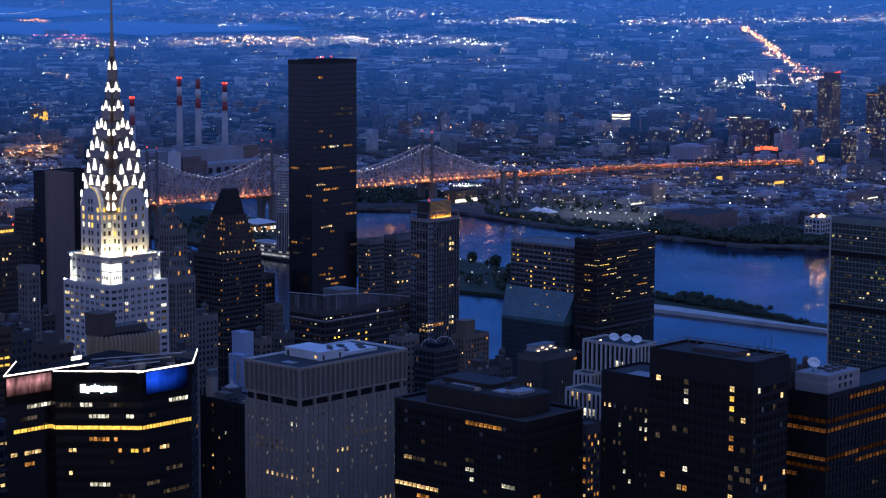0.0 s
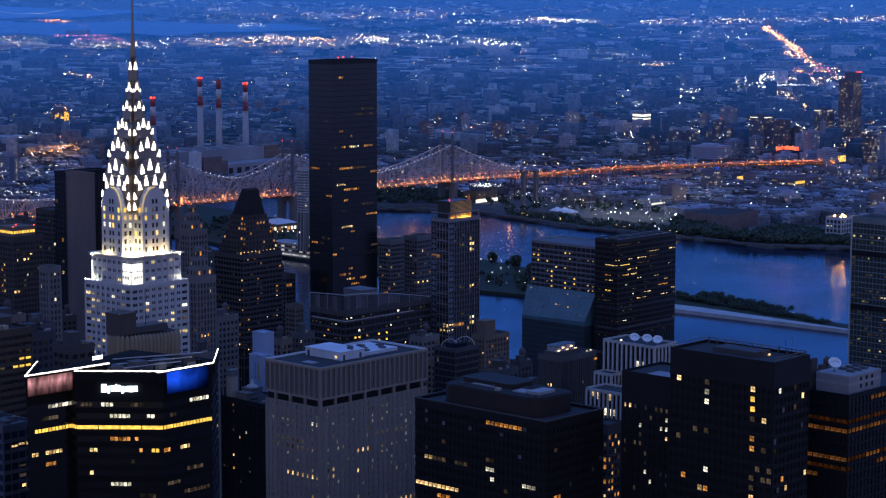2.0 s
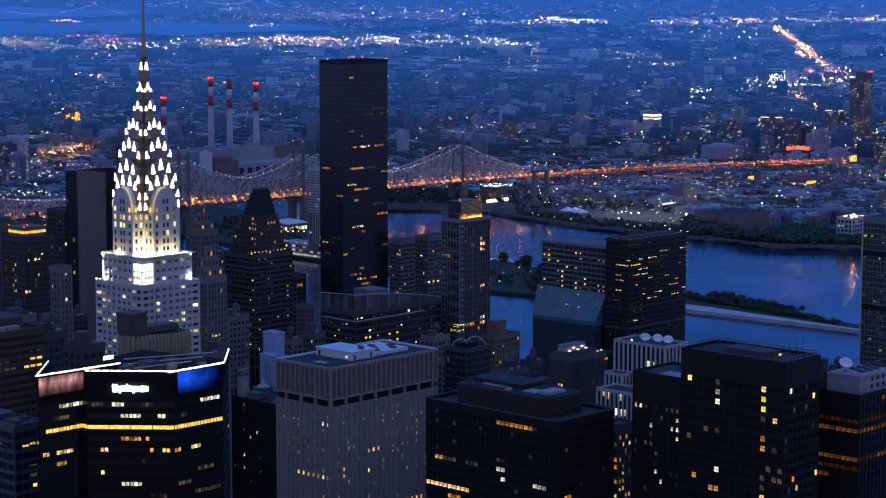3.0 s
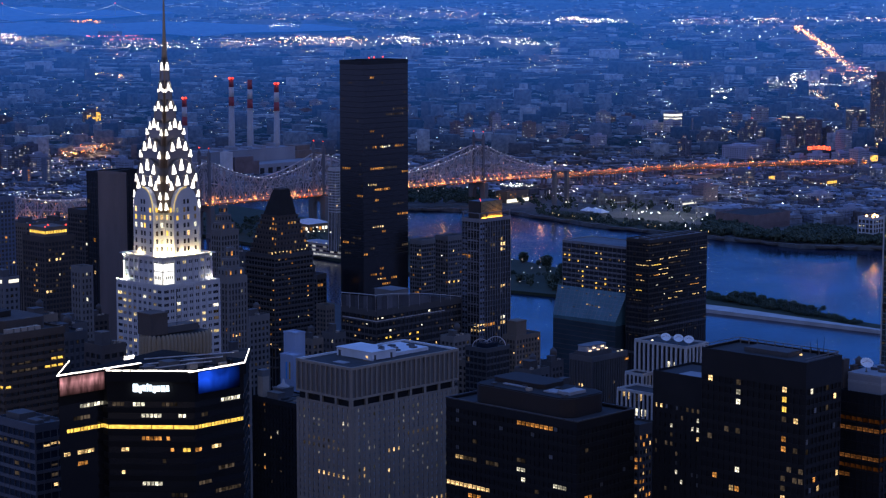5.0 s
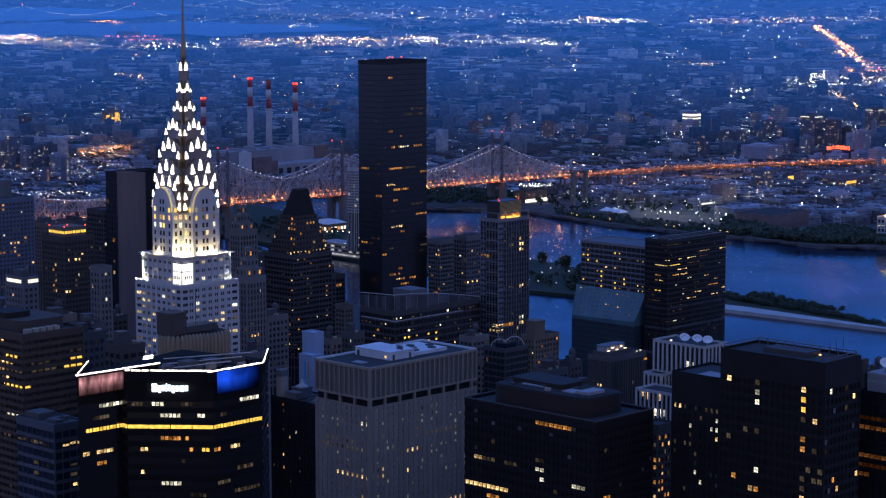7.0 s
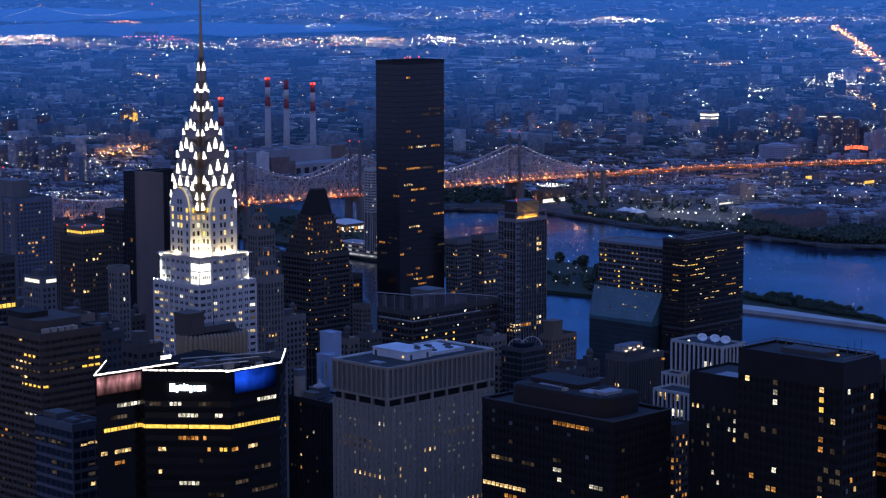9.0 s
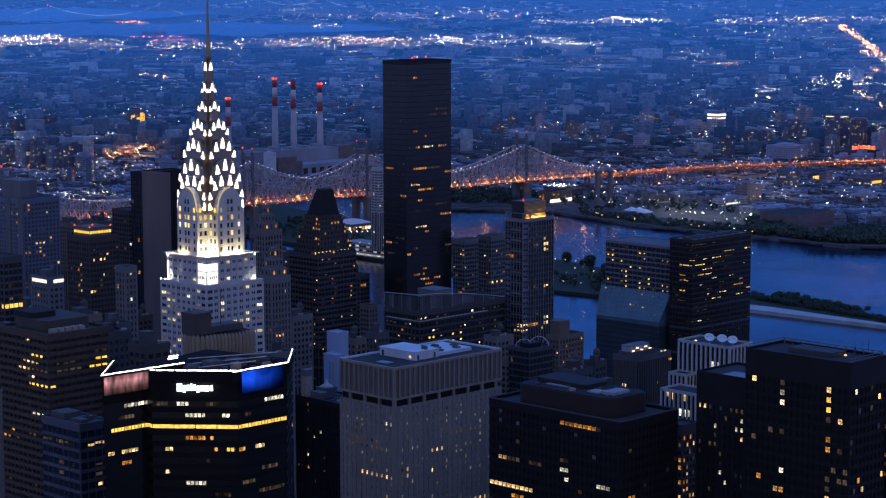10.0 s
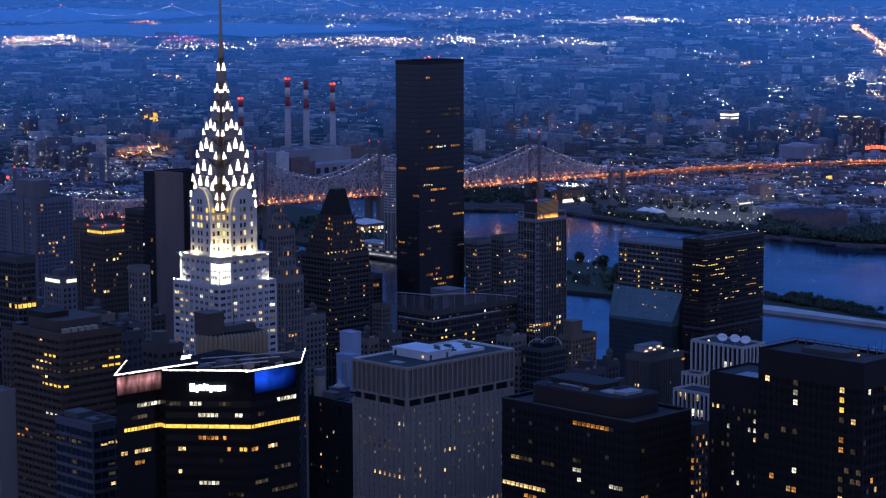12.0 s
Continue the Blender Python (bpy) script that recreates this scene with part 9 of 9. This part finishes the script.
wall_panel(q, 1, 16.3, 8, 22, PANEL_GOLD, "golden floodlit wall")
far_block("plain brown brick block beside a golden wall", 9.05, 3290, 17.1, 11.9, 26, "brown", 0.03)
q = far_block("hall with a row of white lit canopies", 9.36, 3130, 33.3, 13.3, 18, "pale", 0.1, name="lit_canopy_hall")
for i in range(8):
    wall_panel(q, 1 + i * 4.0, 3.4 + i * 4.0, 9 + i % 2, 15.5, WHITE_PANEL, "white lit canopy")
far_block("white office block with bands of windows", 10.05, 3010, 33.0, 19.8, 25, "white", 0.1, bay=4.5)
far_block("small pale block on the far bank", 12.57, 2880, 14.3, 14.3, 25, "white", 0.08)
far_block("brown brick block on the far bank", 7.0, 3040, 34.5, 20.7, 30, "brown", 0.06)
q = far_block("long low shed with a lit loading front", 6.35, 2990, 57.2, 17.2, 17, "pale", 0.05, name="long_shed")
wall_panel(q, 6, 40, 9, 11.5, WHITE_PANEL, "white lit loading front")
q = far_block("grey hall with a golden lit upper storey", 11.32, 3640, 25.8, 15.5, 29, "pale", 0.15, name="golden_wall_building")
wall_panel(q, 2, 24, 17, 27, PANEL_GOLD, "golden lit upper storey")
q = far_block("brown brick block with a white lit sign band", 12.56, 3020, 53.3, 26.6, 27, "brown", 0.06, name="shopfront_building")
wall_panel(q, 8, 40, 20, 22, WHITE_PANEL, "white lit sign band")
far_block("slate block near the far shore", 11.93, 2930, 16.2, 16.2, 23, "slate", 0.12)
far_block("pale shed near the far shore", 10.76, 2870, 41.7, 16.7, 20, "pale", 0.05)
tall = far_block("tall dark apartment tower with many lit windows and red crown", 11.67, 4131, 31.3, 31.3, 130, "slate", 0.24, bay=2.9, strips=True, name="dark_apartment_tower")
part("crown", box_mesh("crown", [(9, 1, 130, 30.5, 24, 143), (8.6, 0.6, 143, 30.9, 24.4, 144)], HAZY_CLADDING), tall, "narrower plant crown")
for i in range(6):
    part("crown_lamp", box_mesh("crown_lamp", [(9 + i * 3.8, 0.3, 143.4, 11 + i * 3.8, 0.6, 145.2)], RED_LAMP), tall, "red crown lamp")
far_block("pale apartment slab in the far town", 1.5, 4250, 12, 12, 47, "white", 0.04)
balcony = far_block("brown apartment slab with white balcony edges", 0.43, 4000, 18.6, 18.6, 51, "brown", 0.08)
for k in range(9):
    part("balcony_edge", box_mesh("balcony_edge", [(9, -1.4, 0, 18.6, 0, 1.5)], WHITE), balcony, "white balcony edge", at=(0, 0, 8 + k * 4.8))
office_far = far_block("office block with two bright white lit top floors", 6.2, 4300, 25.6, 25.6, 52, "pale", 0.05, name="lit_office_block")
for z0, z1 in ((45, 49), (39, 41.5), (34, 35.5)):
    part("lit_floor", box_mesh("lit_floor", [(0.3, -0.6, z0, 25.4, -0.4, z1), (-0.6, 0.3, z0, -0.4, 25.4, z1)], WHITE_PANEL), office_far, "bright white lit floor")
q = far_block("dark apartment tower with a blue roof lamp and white lit windows", 8.11, 3200, 24.3, 24.3, 39.5, "slate", 0.3, name="blue_lamp_tower")
part("roof_lamp", tube_mesh("roof_lamp", [(0.8, 0), (2.0, 1), (2.0, 2.4), (0.8, 3.4)], BLUE, 10), q, "blue roof lamp", at=(12, 3, 41))
# slabs beyond the river on the other side
far_block("dark slab pair in the far town", -12.34, 4300, 21, 21, 40, "dark", 0.05)
far_block("dark slab pair in the far town", -11.56, 4300, 27, 24, 46, "dark", 0.05)
for i in range(30):
    a = -13.3 + 5.2 * ((i * 0.618) % 1)
    d = 3080 + 620 * ((i * 0.377 + 0.2) % 1)
    if not -10.4 < a < -8.4:
        far_block((SLATE, BROWN, PALE)[i % 3], a, d, 16 + 5 * (i % 4), 14 + 4 * (i % 3), 30 + 26 * ((i * 0.733) % 1), ("slate", "dark", "pale")[i % 3], (0.14, 0.2, 0.09)[i % 3], strips=i % 4 == 0)
for i in range(44):
    a = 4.2 + 9.2 * ((i * 0.618) % 1)
    d = 3340 + 1350 * ((i * 0.377) % 1)
    far_block((SLATE, BROWN, PALE, "white mid-rise block of the far town")[i % 4], a, d, 14 + 6 * (i % 4), 13 + 5 * (i % 3), 17 + 30 * ((i * 0.733) % 1) ** 2, ("slate", "brown", "pale", "white")[i % 4], (0.12, 0.16, 0.08, 0.05)[i % 4], strips=i % 5 == 0, name="far_mid_rise")
for i in range(34):
    a = -8.2 + 12.5 * ((i * 0.618 + 0.3) % 1)
    d = 3620 + 1600 * ((i * 0.377) % 1)
    far_block((SLATE, PALE, BROWN, "white mid-rise block of the far town")[i % 4], a, d, 14 + 6 * (i % 4), 13 + 5 * (i % 3), 18 + 26 * ((i * 0.733) % 1) ** 2, ("slate", "pale", "brown", "white")[i % 4], (0.1, 0.07, 0.12, 0.04)[i % 4], name="far_mid_rise")
gold = far_block("broad building with two golden floodlit wings", -9.36, 4600, 37, 15, 36, "brown", 0.25, name="golden_lit_building")
for x0, x1, z0, z1 in ((0.5, 11, 3, 30), (24, 36.5, 3, 35), (12, 23, 6, 12), (12, 23, 20, 25)):
    wall_panel(gold, x0, x1, z0, z1, PANEL_GOLD, "golden floodlit wall")
SIGN_RED = glow("red_sign", (1.0, 0.12, 0.05), 3.5)
(sx, sy, sz), sk = far(*(9.71, 3637))
sg = thing("rooftop_sign", sx, sy, sz + 29.2, "arched row of red glowing sign bars on a roof frame", "sign")
sg.rotation_euler = (0, 0, radians(-52))
part("frame", bar_mesh("frame", [((0, 0, 0), (0, 0, 4)), ((38, 0, 0), (38, 0, 4)), ((0, 0, 4), (38, 0, 4)), ((19, 0, 0), (19, 0, 4))], 0.25, BLACK), sg)
for i in range(9):
    z = 4.6 + 2.2 * math.sin(math.pi * (i + 0.5) / 9)
    part("sign_bar", box_mesh("sign_bar", [(i * 4.3 + 0.4, -0.3, z, i * 4.3 + 3.4, 0.3, z + 6.2 - (i % 2))], SIGN_RED), sg)
    part("sign_notch", box_mesh("sign_notch", [(i * 4.3 + 1.5, -0.4, z + 1.5, i * 4.3 + 2.5, -0.25, z + 4)], BLACK), sg)

# ---------------------------------------------------------------- far suspension bridges over the bay
def far_bridge(a0, a1, d, t0, t1, deck, top, sag, label):
    """Deck, two towers, and a cable of small white lamps, near the horizon."""
    b = thing("suspension_bridge", 0, 0, 0, label, "bridge", "far bridges")
    P = lambda a, h: far(a, d, h)[0]
    part("deck", bar_mesh("deck", [(P(a0 + (a1 - a0) * i / 20, deck), P(a0 + (a1 - a0) * (i + 1) / 20, deck)) for i in range(20)], 0.2, PAINT_FAR), b)
    for a in (t0, t1):
        part("tower", bar_mesh("tower", [(P(a, 0), P(a, top))], 0.4, PAINT_FAR), b)
        part("beacon", tube_mesh("beacon", [(0.4, 0), (1.0, 0.6), (1.0, 1.3), (0.4, 2)], RED_LAMP, 8), b, "red warning lamp", at=P(a, top + 3))
    span = t1 - t0
    m = tube_mesh("cable_lamp", [(0.12, -0.36), (0.36, -0.18), (0.36, 0.18), (0.12, 0.36)], CHORD_LAMP, 6)
    n = 84
    pts = []
    for i in range(n + 1):
        a = a0 + (a1 - a0) * i / n
        if t0 <= a <= t1:
            u = 2 * (a - t0) / span - 1
            h = sag + (top - sag) * u * u
        else:
            u = (t0 - a) / (t0 - a0) if a < t0 else (a - t1) / (a1 - t1)
            h = top + (deck - top) * u ** 0.8
        pts.append(P(a, h))
        part("cable_lamp", m, b, at=P(a, h))
    part("cable", bar_mesh("cable", list(zip(pts, pts[1:])), 0.06, PAINT_FAR), b)


# blue haze put into the steel's colour and glow
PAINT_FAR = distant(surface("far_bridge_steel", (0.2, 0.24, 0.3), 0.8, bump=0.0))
far_bridge(-12.37, -7.73, 15194, -11.45, -8.56, 19, 97, 27, "distant suspension bridge with strings of white cable lamps")
far_bridge(-7.14, -3.65, 17702, -5.93, -4.29, 36, 108, 54, "second distant suspension bridge with white cable lamps")

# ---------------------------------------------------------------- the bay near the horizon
# bay water made paler by haze glow put into its material
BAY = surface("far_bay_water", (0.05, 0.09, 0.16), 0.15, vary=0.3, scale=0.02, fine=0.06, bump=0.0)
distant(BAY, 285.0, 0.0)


def bay(name, a0, a1, d0, d1, wob, label):
    v, f = [], []
    n = 48
    for i in range(n + 1):
        a = a0 + (a1 - a0) * i / n
        u = max(0.0, min(1.0, (a1 - a) / 4.5)) ** 0.6
        mid = (d0 * d1) ** 0.5 * (1 + 0.02 * math.sin(a * 3.1))
        near, past = d0 * (1 + wob * math.sin(a * 2.3) * 0.5), d1 * (1 + wob * math.sin(a * 1.7 + 1) * 0.5)
        for d in (mid + (near - mid) * u, mid, mid + (past - mid) * u):
            p, k = far(a, d, 14.0)
            v.append(p)
    for i in range(n):
        for j in range(2):
            f.append((i * 3 + j, (i + 1) * 3 + j, (i + 1) * 3 + j + 1, i * 3 + j + 1))
    return tagged(new(name, mesh_of(name, v, f, BAY, True)), label, "water", kind="structure")


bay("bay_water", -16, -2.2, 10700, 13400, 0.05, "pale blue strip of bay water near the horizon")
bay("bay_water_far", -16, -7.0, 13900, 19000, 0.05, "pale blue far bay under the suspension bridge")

# open ground along the far shore: a pale parking lot, a quay edge and white tents
def lot(name, a0, a1, off0, off1, material, label, n=24, lift=0.25):
    v, f = [], []
    for i in range(n + 1):
        a = a0 + (a1 - a0) * i / n
        s = curve_at(SHORE, a) + 5 * math.sin(a * 9.1) + 3 * math.sin(a * 23)
        for o, z in ((off0, -2.0), (off0, lift), (off1, lift), (off1, -2.0)):
            x, y = polar(a, s + o)
            v.append((x, y, 4.0 + z))
    for i in range(n):
        for j in range(3):
            f.append((i * 4 + j, (i + 1) * 4 + j, (i + 1) * 4 + j + 1, i * 4 + j + 1))
    return tagged(new(name, mesh_of(name, v, f, material)), label, "ground", kind="structure")


lot("parking_lot", 4.2, 7.0, 110, 235, LOT, "pale gravel parking lot on the far bank")
lot("quay_edge", -13, 2.4, -2, 3, QUAY, "pale stone quay edge of the far bank", 90, 0.6)
lot("quay_edge_south", 2.4, 14, -2, 3, QUAY, "pale stone river wall of the far bank", 70, 0.6)
lot("shore_lawn", 3.0, 7.2, 6, 105, PARK, "dark lawn along the far shore")
clumps("shore_bushes", [(*polar(a, curve_at(SHORE, a) + 14 + 70 * rng.uniform(0, 1) ** 2), 4.0, 1.0) for a in np.linspace(2.6, 7.4, 190)], "low bushes and young trees on the far shore", r=(1.6, 3.6), per=12)
for i, (a, o) in enumerate(((3.95, 120), (4.15, 128), (4.3, 118))):
    x, y = polar(a, curve_at(SHORE, a) + o)
    t = thing("white_tent", x, y, 4.0, "white peaked event tent on the far shore", "tent", "shore tents")
    part("canopy", mesh_of("canopy", [(-9, -7, 4), (9, -7, 4), (9, 7, 4), (-9, 7, 4), (0, 0, 8.5), (-9, -7, 3.2), (9, -7, 3.2), (9, 7, 3.2), (-9, 7, 3.2)], [(0, 1, 4), (1, 2, 4), (2, 3, 4), (3, 0, 4), (0, 5, 6, 1), (1, 6, 7, 2), (2, 7, 8, 3), (3, 8, 5, 0)], WHITE_DISH), t)
    for px, py in ((-9, -7), (9, -7), (9, 7), (-9, 7)):
        part("pole", tube_mesh("pole", [(0.12, 0), (0.12, 4)], STEEL, 6), t, at=(px, py, 0))
for i in range(36):
    a = rng.uniform(3.4, 7.4)
    x, y = polar(a, curve_at(SHORE, a) + 60 + 190 * rng.random())
    p = thing("lot_lamp", x, y, 4.0, "white lamp on a tall post by the parking lot", "street lamp", "parking lot lamps")
    part("post", tube_mesh("post", [(0.15, 0), (0.1, 9.0)], BLACK, 6), p)
    part("lamp_head", tube_mesh("lamp_head", [(0.15, 9.0), (0.45, 9.25), (0.45, 9.6), (0.15, 9.85)], LAMP_WHITE, 8), p)
for i in range(18):
    a = 2.7 + 4.6 * rng.random()
    x, y = polar(a, curve_at(SHORE, a) + 9 + 16 * rng.random())
    p = thing("shore_lamp", x, y, 4.0, "yellow path lamp along the far shore", "street lamp", "shore path lamps")
    part("post", tube_mesh("post", [(0.1, 0), (0.08, 3.6)], BLACK, 6), p)
    part("lamp_head", tube_mesh("lamp_head", [(0.15, 3.6), (0.5, 3.9), (0.5, 4.3), (0.15, 4.6)], LAMP_YELLOW, 8), p)

# masts added to carry the fill lamps of the far bank
for x, y, watts, col in FILL_MASTS:
    m = thing("fill_lamp_mast", x, y, 4.0, "tall thin mast added to carry a far bank fill lamp", "street lamp", "floodlight masts")
    part("post", tube_mesh("post", [(0.25, 0), (0.14, 23.0)], BLACK, 8), m)
    part("lamp_head", tube_mesh("lamp_head", [(0.3, 23.0), (0.8, 23.3), (0.8, 23.9), (0.3, 24.2)], LAMP_WHITE, 8), m)
